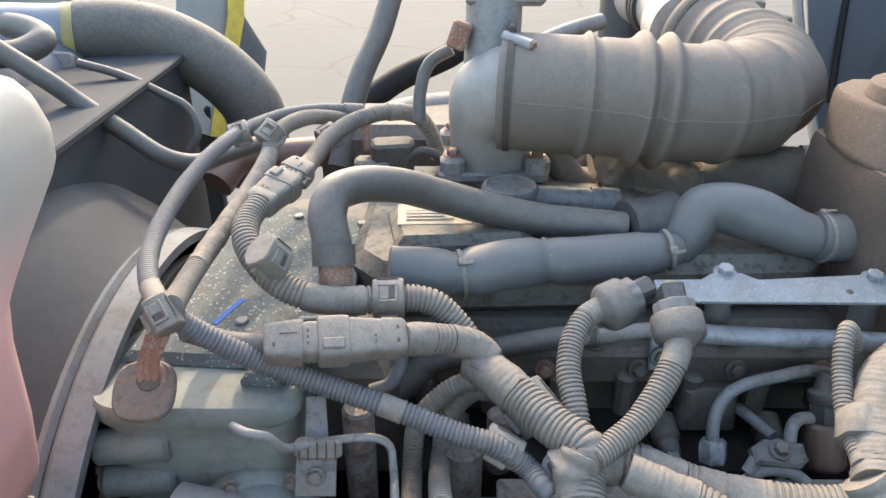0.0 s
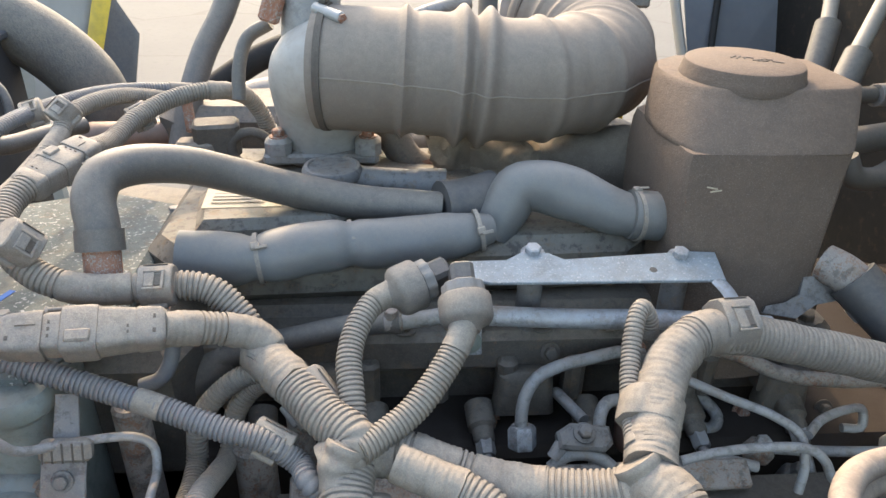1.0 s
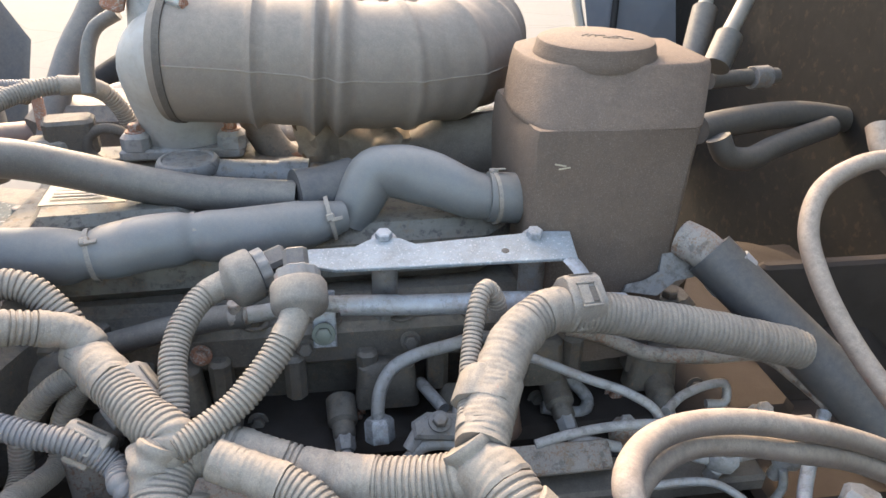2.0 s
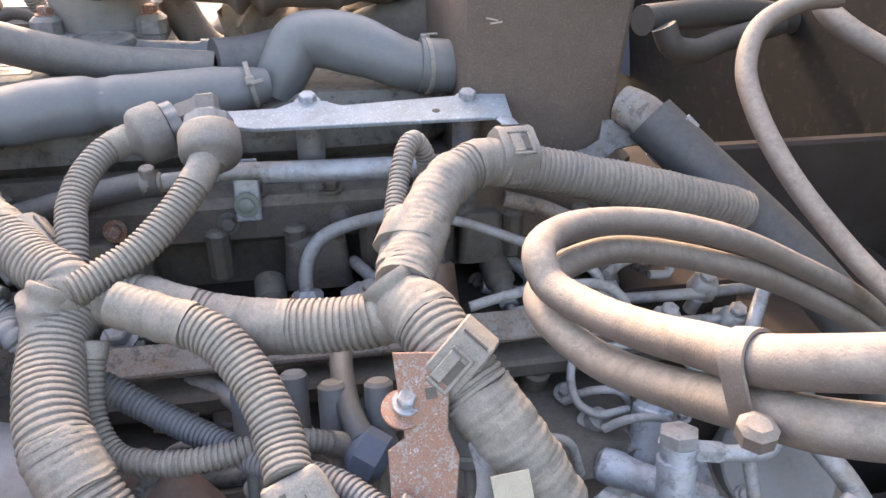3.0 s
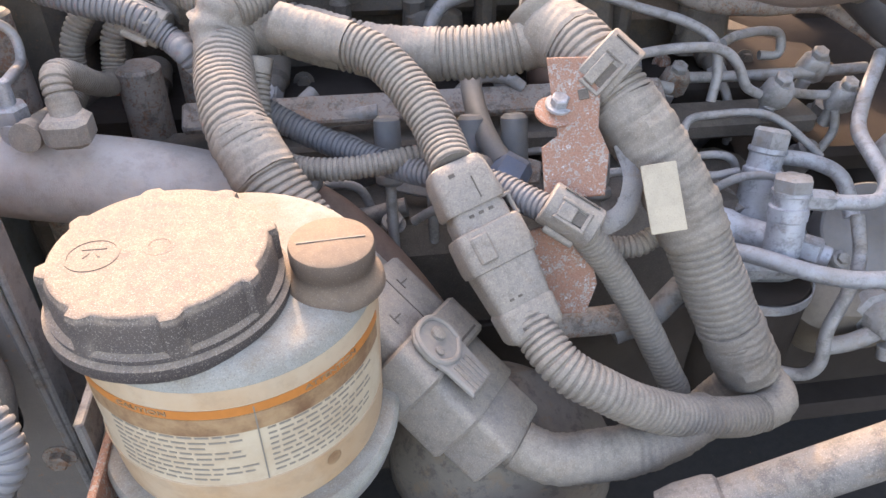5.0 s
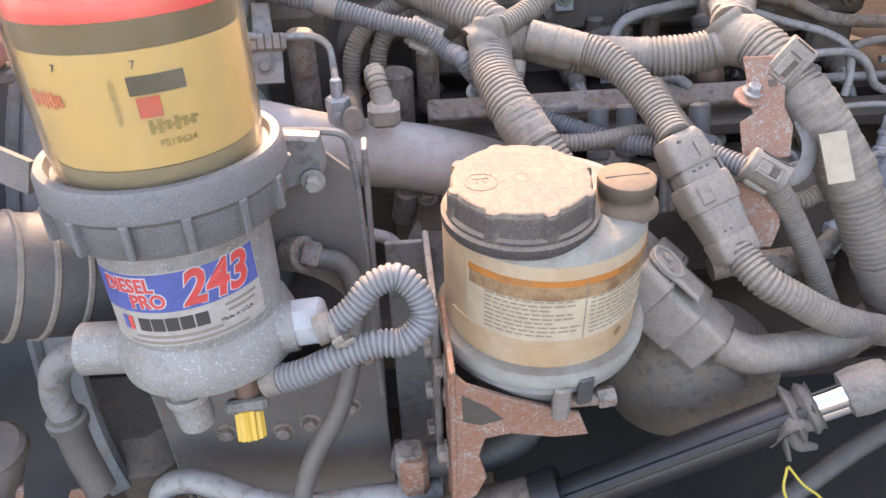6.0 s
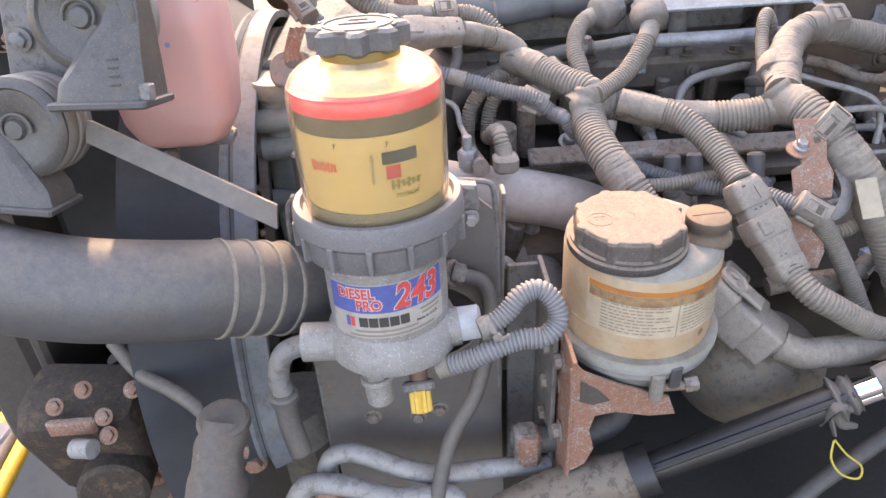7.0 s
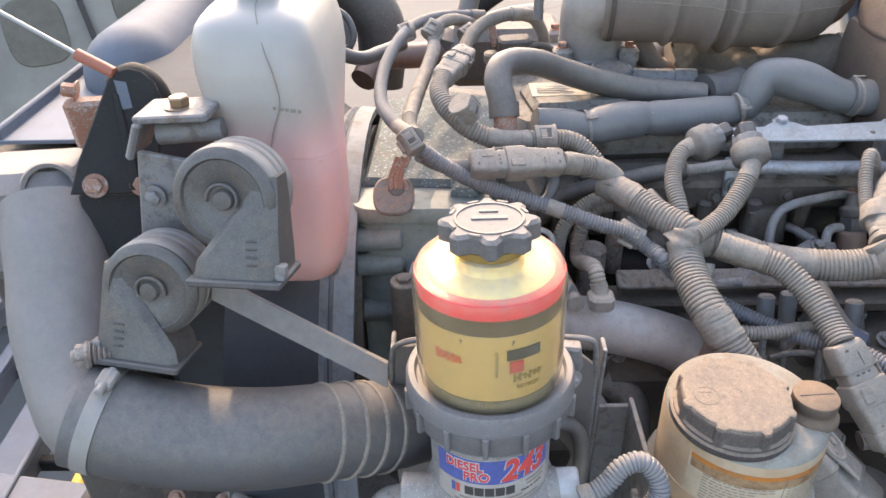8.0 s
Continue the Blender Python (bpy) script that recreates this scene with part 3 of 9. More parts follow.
    for i in range(6):
        c = V((0.015 + 0.118 * i, 0.628, 1.245))
        d = V((0.05 * (-1) ** i, -0.75, -0.25)).normalized()
        inlet = part("injector_inlet", Shape().lathe([(0.016, -0.02), (0.016, 0.008), (0.012, 0.012), (0.012, 0.024), (0.009, 0.028)], basis(c, d), 18), IRON, e, "oily injector inlet")
        part("nut", Shape().hexagon(c + d * 0.022, c + d * 0.042, 0.0105), PIPE, inlet)
        part("stub", Shape().tube([c + d * 0.04, c + d * 0.062, c + d * 0.075 + V((0.006, 0, -0.02)), c + d * 0.075 + V((0.010, 0, -0.05))], 0.005, 10, 0.005), PIPE, inlet)
    rng = random.Random(12)
    for i in range(16):
        x = -0.03 + 0.05 * i + rng.uniform(-0.01, 0.01)
        part("bolt", Shape().bolt((x, 0.652, 1.318 if i % 2 else 1.225), (0, -0.95, 0.25), 0.0075, 0.008), IRON if i % 3 else RUST, e)
    for x, w, z in ((0.09, 0.05, 1.285), (0.30, 0.07, 1.275), (0.47, 0.05, 1.29), (0.60, 0.06, 1.27)):
        part("cast_rib", Shape().loft([(0.0, w * 0.5, 0.014, 0.6), (0.05, w * 0.42, 0.012, 0.7), (0.055, w * 0.3, 0.008, 0.9)], pose(x, 0.648, z - 0.03), 5), IRON, e)
    for x, y, z, r, h in ((0.02, 0.56, 1.20, 0.02, 0.09), (-0.085, 0.556, 1.05, 0.016, 0.295), (0.06, 0.60, 1.22, 0.014, 0.08)):
        part("tube_stub", Shape().cyl((x, y, z), (x, y, z + h), r, 20, 0.003), PIPE_RUST, e)
    return e


engine()


def fan_shroud():
    t = thing("fan_shroud", "grey plastic fan shroud with a pale metal rim", "fan shroud")
    m = basis((-0.62, 0.68, 1.02), (1, 0, 0))
    s = Shape()
    s.ring([(0.47, 0.17), (0.455, 0.20), (0.43, 0.235), (0.410, 0.262), (0.402, 0.29), (0.396, 0.29), (0.402, 0.255), (0.43, 0.21), (0.45, 0.17)], m, 96)
    part("funnel", s, SHROUD, t)
    s = Shape()
    s.box((0.17, 0.80, 0.86), pose(-0.535, 0.885, 1.10), 0.012)
    s.box((0.19, 0.82, 0.012), pose(-0.530, 0.885, 1.527), 0.004)
    part("shroud_box", s, SHROUD, t, "flat grey shroud box face")
    s = Shape()
    s.ring([(0.400, 0.268), (0.408, 0.268), (0.411, 0.275), (0.404, 0.280), (0.412, 0.287), (0.409, 0.312), (0.398, 0.312), (0.396, 0.29)], m, 120)
    part("rim_band", s, dusty("worn_zinc_band", (0.165, 0.185, 0.205), 0.65, spec=0.2, metal=0.1, dust=0.3, side=0.5, dirt=0.4, bump=0.4, patch=18, grime=0.25, grit=0.15), t, "pale zinc clamp band")
    s = Shape()
    for k in range(9):
        a0 = 2 * math.pi * k / 9
        rows = []
        for i in range(7):
            r = 0.10 + 0.28 * i / 6
            tw = 0.55 - 0.25 * i / 6
            rows.append([tuple(m @ V((r * math.cos(a0 + d), r * math.sin(a0 + d), 0.20 + d * tw * 0.5 + dz))) for d, dz in ((-0.22, 0), (0.22, 0), (0.22, 0.004), (-0.22, 0.004))])
        part("fan_blade", Shape().rings(rows), IRON_DARK, t)
    s.lathe([(0.11, 0.16), (0.11, 0.26), (0.06, 0.28)], m, 40)
    part("fan_hub", s, IRON_DARK, t, "black fan hub")
    s = Shape()
    s.box((0.02, 0.72, 0.86), pose(-0.645, 0.74, 1.05), 0.004)
    part("radiator_core", s, IRON_DARK, t)
    return t


fan_shroud()


SIDE_CAST = dusty("tan_grey_casting", (0.165, 0.152, 0.140), 0.55, metal=0.1, spec=0.3, dust=0.42, side=0.5, dirt=0.2, bump=0.5, patch=16, dustcol=(0.33, 0.29, 0.25))


def radiator():
    t = thing("radiator", "cast aluminium radiator side tank and black core", "radiator")
    s = Shape()
    # a tall casting that curves into the lower outlet
    s.tube([(-0.622, 0.372, 1.472), (-0.615, 0.346, 1.452), (-0.604, 0.314, 1.424), (-0.594, 0.276, 1.391), (-0.574, 0.238, 1.359), (-0.548, 0.200, 1.337), (-0.521, 0.178, 1.335)],
           lambda f, d: 0.056 - 0.005 * f, 28, 0.008)
    s.box((0.16, 0.125, 0.125), pose(-0.664, 0.408, 1.448, -8, 0, 6), 0.018)
    part("side_tank", s, SIDE_CAST, t, "dusty cast aluminium side tank")
    bm_ = basis((-0.617, 0.366, 1.500), (0.22, -0.86, 0.46))
    part("pocket_rim", Shape().ring([(0.024, -0.030), (0.031, -0.028), (0.031, 0.002), (0.028, 0.006), (0.024, 0.004)], bm_, 32), SIDE_CAST, t, "raised pocket rim")
    part("pocket", Shape().cyl(bm_ @ V((0, 0, -0.034)), bm_ @ V((0, 0, -0.010)), 0.0245, 24), IRON_DARK, t)
    part("bolt", Shape().bolt(bm_ @ V((0.002, -0.006, -0.010)), (0.22, -0.86, 0.46), 0.011, 0.010), RUST, t, "rusty recessed bolt")
    s = Shape()
    s.box((0.10, 0.55, 0.62), pose(-0.735, 0.70, 1.162), 0.01)
    part("core", s, IRON_DARK, t)
    return t


radiator()


# the dim blue of skylight in shade is put into this metal's colour
SKY_BLUED = dusty("sky_blued_metal", (0.105, 0.122, 0.148), 0.7, spec=0.2, dust=0.12, side=0.5, bump=0.15, patch=10, grit=0.08)


def radiator_top_tank():
    """The round header tank along the top of the radiator, on a flanged plate."""
    t = thing("radiator_top_tank", "round radiator header tank on a flanged plate, skylight blue put into its colour", "radiator tank")
    part("cylinder", Shape().tube([(-0.662, 0.66, 1.498), (-0.660, 0.90, 1.498), (-0.656, 1.21, 1.498)], lambda f, d: 0.074 * math.sqrt(max(0.02, 1 - max(0.0, 1 - d / 0.085) ** 2)), 40, 0.008), SKY_BLUED, t)
    # plate colour carries the sky's blue reflection
    part("flange_plate", Shape().box((0.196, 0.72, 0.006), pose(-0.663, 0.872, 1.490), 0.001), dusty("sky_blued_plate", (0.12, 0.14, 0.17), 0.6, spec=0.2, dust=0.15, side=0.5, bump=0.15, patch=10), t, "plate with the sky's reflection put into its colour")
    for x in (-0.757, -0.569):
        part("edge_rail", Shape().box((0.010, 0.715, 0.016), pose(x, 0.871, 1.499), 0.002), SKY_BLUED, t, "folded bright edge rail")
    part("front_bracket", Shape().box((0.050, 0.020, 0.060), pose(-0.588, 0.440, 1.545, 6, 0, 10), 0.004), RUST, t, "rusty end bracket")
    part("bolt", Shape().bolt((-0.596, 0.440, 1.583), (-0.9, -0.2, 0.25), 0.008, 0.014), RUST, t)
    return t


radiator_top_tank()


def coolant_tank():
    """Translucent expansion bottle: milky above, pink coolant below, its upper half overhanging the rear."""
    t = thing("expansion_tank", "translucent white expansion tank filled with pink coolant", "tank")
    # height, left, right, front, rear
    keys = ((1.376, -0.405, -0.340, 0.365, 0.415), (1.385, -0.418, -0.320, 0.350, 0.425), (1.41, -0.428, -0.306, 0.341, 0.428), (1.46, -0.432, -0.299, 0.336, 0.430),
            (1.52, -0.432, -0.298, 0.335, 0.436), (1.545, -0.430, -0.299, 0.338, 0.448), (1.575, -0.428, -0.302, 0.340, 0.505), (1.605, -0.432, -0.306, 0.338, 0.568),
            (1.63, -0.435, -0.309, 0.340, 0.578), (1.655, -0.434, -0.315, 0.346, 0.574), (1.672, -0.428, -0.322, 0.354, 0.560), (1.684, -0.415, -0.336, 0.372, 0.525), (1.688, -0.395, -0.352, 0.395, 0.45))

    def row(z):
        for a, b in zip(keys, keys[1:]):
            if z <= b[0] + 1e-9:
                k = (z - a[0]) / (b[0] - a[0])
                x0, x1, y0, y1 = (p + (q - p) * k for p, q in zip(a[1:], b[1:]))
                return (z, (x1 - x0) / 2, (y1 - y0) / 2, 0.62, (x0 + x1) / 2, (y0 + y1) / 2)

    def make(z0, z1):
        n = int((z1 - z0) / 0.006)
        return Shape().loft([row(z0 + (z1 - z0) * i / n) for i in range(n + 1)], None, 7)
    part("lower_bottle", make(1.376, 1.545), BOTTLE, t, "pink coolant showing through the bottle")
    part("upper_bottle", make(1.5452, 1.688), BOTTLE, t, "milky white upper half")
    s = Shape()
    s.lathe([(0.024, -0.006), (0.023, 0.010), (0.027, 0.012), (0.028, 0.036), (0.024, 0.040), (0.004, 0.041)], Matrix.Translation((-0.372, 0.425, 1.687)), 32)
    part("cap", s, PLASTIC_BLACK, t, "brown-black screw cap")
    part("seam", Shape().tube([(-0.368, 0.395, 1.6885), (-0.364, 0.370, 1.6845), (-0.356, 0.3465, 1.656), (-0.348, 0.3385, 1.63), (-0.346, 0.3375, 1.605), (-0.357, 0.3385, 1.575), (-0.366, 0.3365, 1.54), (-0.374, 0.3345, 1.50)], 0.0006, 6, 0.01), INK_GREY, t)
    part("level_ridge", Shape().tube([(-0.418, 0.340, 1.540), (-0.37, 0.3365, 1.535), (-0.312, 0.343, 1.541)], 0.0012, 6, 0.01), BOTTLE, t)
    part("mark", Shape().lathe([(0.0028, 0), (0.0028, 0.0012)], basis((-0.350, 0.3352, 1.502), (0, -1, 0)), 16), plain("faint_blue_ink", (0.22, 0.24, 0.38), 0.6), t)
    for i in range(5):
        part("moulded_mark", Shape().box((0.003 + 0.002 * (i % 2), 0.001, 0.003), pose(-0.352 + 0.006 * i, 0.3375, 1.600 - 0.001 * i), 0.0002), INK_GREY, t)
    s = Shape()
    s.box((0.02, 0.02, 0.05), pose(-0.40, 0.40, 1.335), 0.003)
    s.box((0.10, 0.03, 0.012), pose(-0.37, 0.40, 1.372), 0.003)
    part("bracket", s, STEEL_GREY, t)
    return t


coolant_tank()


def dark_tank():
    """Square brown-black box with a round lid over the engine's rear."""
    t = thing("brown_box_tank", "dusty brown-black plastic box with round top lid", "tank")
    m = dusty("brown_dust_plastic", (0.062, 0.049, 0.041), 0.75, spec=0.25, dust=0.62, side=0.5, bump=1.0, grain=420, patch=10, mott=0.7, grit=0.22, dustcol=(0.245, 0.170, 0.120))
    s = Shape()
    rows = []
    for z, x0, x1, y0, ch in ((1.28, 0.452, 0.596, 0.648, 0.014), (1.41, 0.452, 0.613, 0.667, 0.014), (1.49, 0.448, 0.625, 0.680, 0.016), (1.522, 0.450, 0.630, 0.686, 0.014), (1.532, 0.453, 0.631, 0.688, 0.012)):
        rows.append([(x0, y0 + 0.07, z), (x0 + 0.002, y0 + ch * 0.6, z), (x0 + ch * 0.5, y0, z), ((x0 + x1) / 2, y0 - 0.004, z), (x1 - ch * 0.4, y0 + 0.002, z), (x1, y0 + ch * 0.5, z), (x1 + 0.01, 0.84, z), (x1 - 0.01, 0.87, z), (x0 + 0.03, 0.87, z), (x0 - 0.004, 0.84, z)])
    s.rings(rows)
    part("lower_box", s, m, t)
    s = Shape()
    low = [(0.453, 0.715), (0.462, 0.695), (0.478, 0.687), (0.55, 0.684), (0.624, 0.688), (0.634, 0.696), (0.642, 0.86), (0.60, 0.878), (0.50, 0.878), (0.462, 0.85), (0.448, 0.81), (0.446, 0.76)]
    top = [(0.468, 0.765), (0.478, 0.748), (0.498, 0.736), (0.56, 0.729), (0.648, 0.742), (0.666, 0.760), (0.662, 0.868), (0.60, 0.886), (0.50, 0.886), (0.470, 0.862), (0.460, 0.83), (0.461, 0.79)]
    rows = []
    for z, k, g in ((1.528, 0.0, 0.985), (1.531, 0.0, 0.995), (1.536, 0.06, 0.997), (1.573, 0.86, 1.0), (1.579, 0.97, 0.993), (1.583, 1.0, 0.975), (1.584, 1.0, 0.95)):
        rows.append([(0.556 + (p[0] + (q[0] - p[0]) * k - 0.556) * g, 0.80 + (p[1] + (q[1] - p[1]) * k - 0.80) * g, z) for p, q in zip(low, top)])
    s.rings(rows)
    part("upper_box", s, m, t)
    s = Shape()
    s.lathe([(0.067, -0.004), (0.0675, 0.004), (0.066, 0.007), (0.0645, 0.015), (0.0630, 0.0185), (0.060, 0.0200), (0.02, 0.0205)], pose(0.544, 0.793, 1.581), 48)
    lid = part("lid", s, m, t, "round dusty lid")
    rng = random.Random(5)
    for i in range(9):
        part("scratch", Shape().box((rng.uniform(0.006, 0.016), 0.0018, 0.0008), pose(0.535 + 0.005 * i, 0.800 - 0.002 * i + rng.uniform(-0.006, 0.006), 1.6018, 0, 0, rng.uniform(-30, 60)), 0.0002), IRON_DARK, lid)
    for x, y, z, a_ in ((0.478, 0.669, 1.502, 12), (0.482, 0.668, 1.499, -8)):
        part("scuff", Shape().box((0.012, 0.001, 0.0015), pose(x, y + 0.003, z, 0, a_, 0), 0.0002), SILVER_TAG, t)
    return t


dark_tank()

# ---- hoses ----
def hose(name, label, cat, pts, r, mat, seg=18, step=0.006, group=""):
    return thing(name, label, cat, Shape().tube(pts, r, seg, step), mat, group)


def zip_tie(pts_at, along, r, parent, mat=PLASTIC, w=0.0045):
    s = Shape()
    m = basis(pts_at, along)
    s.lathe([(r, -w / 2), (r + 0.0015, -w / 2), (r + 0.0015, w / 2), (r, w / 2)], m, 24)
    s.box((0.0085, 0.005, 0.009), m @ pose(0, -r - 0.002, 0), 0.001)
    s.box((0.004, 0.002, 0.012), m @ pose(0.003, -r - 0.004, 0.006), 0.0005)
    return part("tie", s, mat, parent, "small dusty cable tie")


def band_clamp(at, along, r, parent, w=0.012, mat=ZINC):
    s = Shape()
    m = basis(at, along, (0, 0, 1))
    s.lathe([(r, -w / 2), (r + 0.0014, -w / 2), (r + 0.0014, w / 2), (r, w / 2)], m, 36)
    for i in range(14):
        s.box((0.0006, 0.0015, w * 0.5), m @ pose(0, 0, 0, 0, 0, -20 - i * 2.2) @ pose(r + 0.0016, 0, 0), 0.0002)
    s.box((0.010, 0.022, w), m @ pose(r + 0.005, 0, 0), 0.002)
    s.cyl(m @ V((r + 0.006, -0.012, 0)), m @ V((r + 0.006, 0.020, 0)), 0.0045, 12)
    return part("clamp", s, mat, parent, "worm-drive band clamp")


def intake():
    t = thing("intake_hose", "large ribbed dusty rubber air intake hose", "hose")
    pts = [(0.073, 0.911, 1.559), (0.127, 0.902, 1.559), (0.238, 0.897, 1.553), (0.313, 0.896, 1.548), (0.381, 0.917, 1.548), (0.432, 0.968, 1.549), (0.451, 1.045, 1.554), (0.440, 1.120, 1.562), (0.405, 1.190, 1.572)]

    def r(f, d):
        base = 0.0735
        for at, amp, w in ((0.118, 0.006, 0.0045), (0.132, -0.002, 0.004), (0.185, 0.012, 0.009), (0.215, 0.012, 0.009), (0.200, -0.003, 0.006), (0.285, 0.0045, 0.005), (0.315, -0.003, 0.010), (0.345, 0.004, 0.006), (0.375, -0.003, 0.010),
                           (0.405, 0.004, 0.006), (0.432, -0.004, 0.010), (0.462, 0.004, 0.008), (0.49, -0.004, 0.01), (0.518, 0.004, 0.008), (0.545, -0.004, 0.01), (0.575, 0.004, 0.008), (0.60, -0.004, 0.01), (0.63, 0.004, 0.008)):
            base += amp * math.exp(-((d + 0.016 - at) / w) ** 2)
        return base
    part("bellows", Shape().tube(pts, r, 48, 0.0025), INTAKE, t)
    band_clamp((0.083, 0.909, 1.560), (1, -0.13, -0.01), 0.0746, t, 0.008, IRON_DARK)
    part("worm_screw", Shape().cyl((0.072, 0.895, 1.632), (0.104, 0.868, 1.626), 0.007, 14), BRAID, t, "worm screw of the band clamp")
    part("screw_head", Shape().hexagon((0.106, 0.866, 1.6255), (0.098, 0.873, 1.627), 0.006), RUST, t)
    band_clamp((0.414, 1.176, 1.570), (-0.45, 0.88, 0.13), 0.0755, t, 0.009, IRON_DARK)
    path, total = smooth_path(pts, 0.003)
    seam = []
    for i, p in enumerate(path):
        p = V(p)
        if 0.014 < i * 0.003 < 0.40:
            along = (V(path[i + 1]) - p).normalized()
            lift = V((0, 0, 0.12 - 0.5 * (i * 0.003)))
            out = along.cross(V((0, 0, 1))).normalized() + lift
            seam.append(p + out.normalized() * (r(0, i * 0.003) + 0.0002))
    part("seam", Shape().tube(seam, 0.0008, 6, 0.003), dusty("seam_dust", (0.20, 0.165, 0.13), 0.8, dust=0.5, side=0.6), t, "pale moulding seam")
    return t


intake()


# paler than the other castings: sunlight on the elbow is put into its colour
ELBOW = dusty("sunlit_cast_elbow", (0.37, 0.355, 0.33), 0.5, metal=0.2, dust=0.5, side=0.5, dirt=0.12, bump=0.35, patch=12, grime=0.12, dustcol=(0.36, 0.30, 0.235))


def intake_elbow():
    t = thing("intake_elbow", "cast aluminium intake elbow with bolted square flange", "duct")
    s = Shape()
    s.tube([(0.067, 0.983, 1.431), (0.066, 0.973, 1.471), (0.063, 0.948, 1.521), (0.068, 0.926, 1.549), (0.087, 0.912, 1.559), (0.122, 0.905, 1.559)],
           lambda f, d: 0.058 + 0.007 * f - 0.005 * math.sin(f * math.pi), 36, 0.006)
    part("elbow", s, ELBOW, t)
    s = Shape()
    s.box((0.150, 0.14, 0.014), pose(0.067, 0.988, 1.436), 0.006)
    for x in (0.012, 0.128):
        for y in (0.934, 1.046):
            s.box((0.034, 0.034, 0.026), pose(x, y, 1.450), 0.005)
    part("flange", s, ALU, t)
    bolts([(x, y, 1.463) for x in (0.012, 0.128) for y in (0.934, 1.046)], (0, 0, 1), 0.008, 0.009, RUST, t, "brownish hex bolt")
    s = Shape()
    s.tube([(0.061, 0.938, 1.581), (0.063, 0.954, 1.631), (0.064, 0.964, 1.667)], 0.036, 24, 0.01)
    s.box((0.10, 0.055, 0.024), pose(0.077, 0.964, 1.667, -10), 0.006)
    part("neck", s, ALU, t)
    bolts([(0.055, 0.954, 1.681), (0.109, 0.961, 1.679)], (0, 0, 1), 0.0075, 0.009, PIPE_RUST, t)
    s = Shape()
    s.box((0.025, 0.02, 0.034), pose(0.019, 0.928, 1.626, 0, 20, 0), 0.003)
    part("sensor", s, RUST, t, "rusty sensor block")
    return t


intake_elbow()

# smooth breather hose that arches off a steel stub
h = thing("breather_hose", "smooth dark rubber hose arching over the valve cover", "hose")
H1 = [(-0.109, 0.628, 1.469), (-0.112, 0.639, 1.487), (-0.117, 0.654, 1.504), (-0.113, 0.675, 1.518), (-0.093, 0.700, 1.519), (-0.054, 0.732, 1.506), (-0.011, 0.759, 1.483), (0.048, 0.772, 1.460), (0.115, 0.772, 1.445), (0.175, 0.768, 1.440), (0.214, 0.764, 1.438)]
part("tube", Shape().tube(H1, 0.0195, 24, 0.006), RUBBER, h)
part("collar", Shape().tube([(-0.109, 0.626, 1.465), (-0.110, 0.635, 1.483)], 0.0215, 24, 0.004), RUBBER, h)
part("stub", Shape().tube([(-0.106, 0.608, 1.432), (-0.107, 0.618, 1.450), (-0.108, 0.626, 1.466)], 0.0165, 18, 0.01), RUST, h, "rusty steel stub")
part("end_muff", Shape().tube([(0.212, 0.764, 1.438), (0.244, 0.775, 1.437), (0.278, 0.789, 1.441)], lambda f, d: 0.032, 24, 0.006), RUBBER_CLEAN, h, "black rubber muff")

# wrapped sleeve with ties, then the elbow to the brown tank
sl = thing("wrapped_sleeve_hose", "grey rubber sleeve hose pinched by cable ties", "hose")
SL = [(-0.060, 0.682, 1.426), (-0.030, 0.684, 1.423), (0.019, 0.688, 1.421), (0.067, 0.699, 1.424), (0.113, 0.708, 1.425), (0.185, 0.712, 1.425), (0.244, 0.719, 1.431), (0.262, 0.726, 1.431)]


def sleeve_r(f, d):
    r = 0.0285 - 0.003 * f
    for at in (0.075, 0.175):
        r -= 0.004 * math.exp(-((d - at) / 0.010) ** 2)
    return r - 0.008 * max(0, f - 0.86) / 0.14


part("sleeve", Shape().tube(SL, sleeve_r, 28, 0.004).crumple(26, 0.0026), BOOT, sl)
zip_tie((0.019, 0.690, 1.419), (1, 0.15, 0.1), 0.0255, sl)
zip_tie((0.114, 0.716, 1.421), (1, 0.1, 0.1), 0.0245, sl)
zip_tie((0.250, 0.716, 1.435), (1, 0.1, 0.2), 0.022, sl)

el = thing("rubber_elbow", "blue-grey rubber elbow hose clamped to a tank", "hose")
EL = [(0.269, 0.747, 1.417), (0.282, 0.751, 1.440), (0.301, 0.758, 1.466), (0.326, 0.755, 1.469), (0.353, 0.747, 1.464), (0.391, 0.736, 1.452), (0.425, 0.730, 1.444), (0.457, 0.729, 1.443)]
part("elbow", Shape().tube(EL, lambda f, d: 0.026 + 0.006 * math.sin(f * math.pi) ** 2 - 0.004 * f, 28, 0.005).crumple(22, 0.0030), BOOT, el)
part("cuff", Shape().tube([(0.418, 0.729, 1.446), (0.452, 0.729, 1.443)], 0.0275, 28, 0.005), BOOT, el)
zip_tie((0.425, 0.728, 1.445), (1, 0.1, -0.02), 0.0275, el)

# heat wrapped pipe behind, foil and clamp
w = thing("wrapped_exhaust_pipe", "dark wrapped pipe with crumpled heat foil", "pipe")
WRAP = dusty("brown_heat_wrap", (0.070, 0.056, 0.046), 0.7, spec=0.2, dust=0.6, side=0.35, bump=0.5, patch=20, mott=0.6, grit=0.2, dustcol=(0.29, 0.235, 0.175))
part("pipe", Shape().tube([(0.200, 1.057, 1.400), (0.279, 1.035, 1.404), (0.365, 1.008, 1.402), (0.452, 0.985, 1.414), (0.545, 0.960, 1.420)], lambda f, d: 0.040 + 0.004 * math.sin(d * 70) * math.sin(d * 23 + 1), 24, 0.005).crumple(45, 0.006), IRON, w)
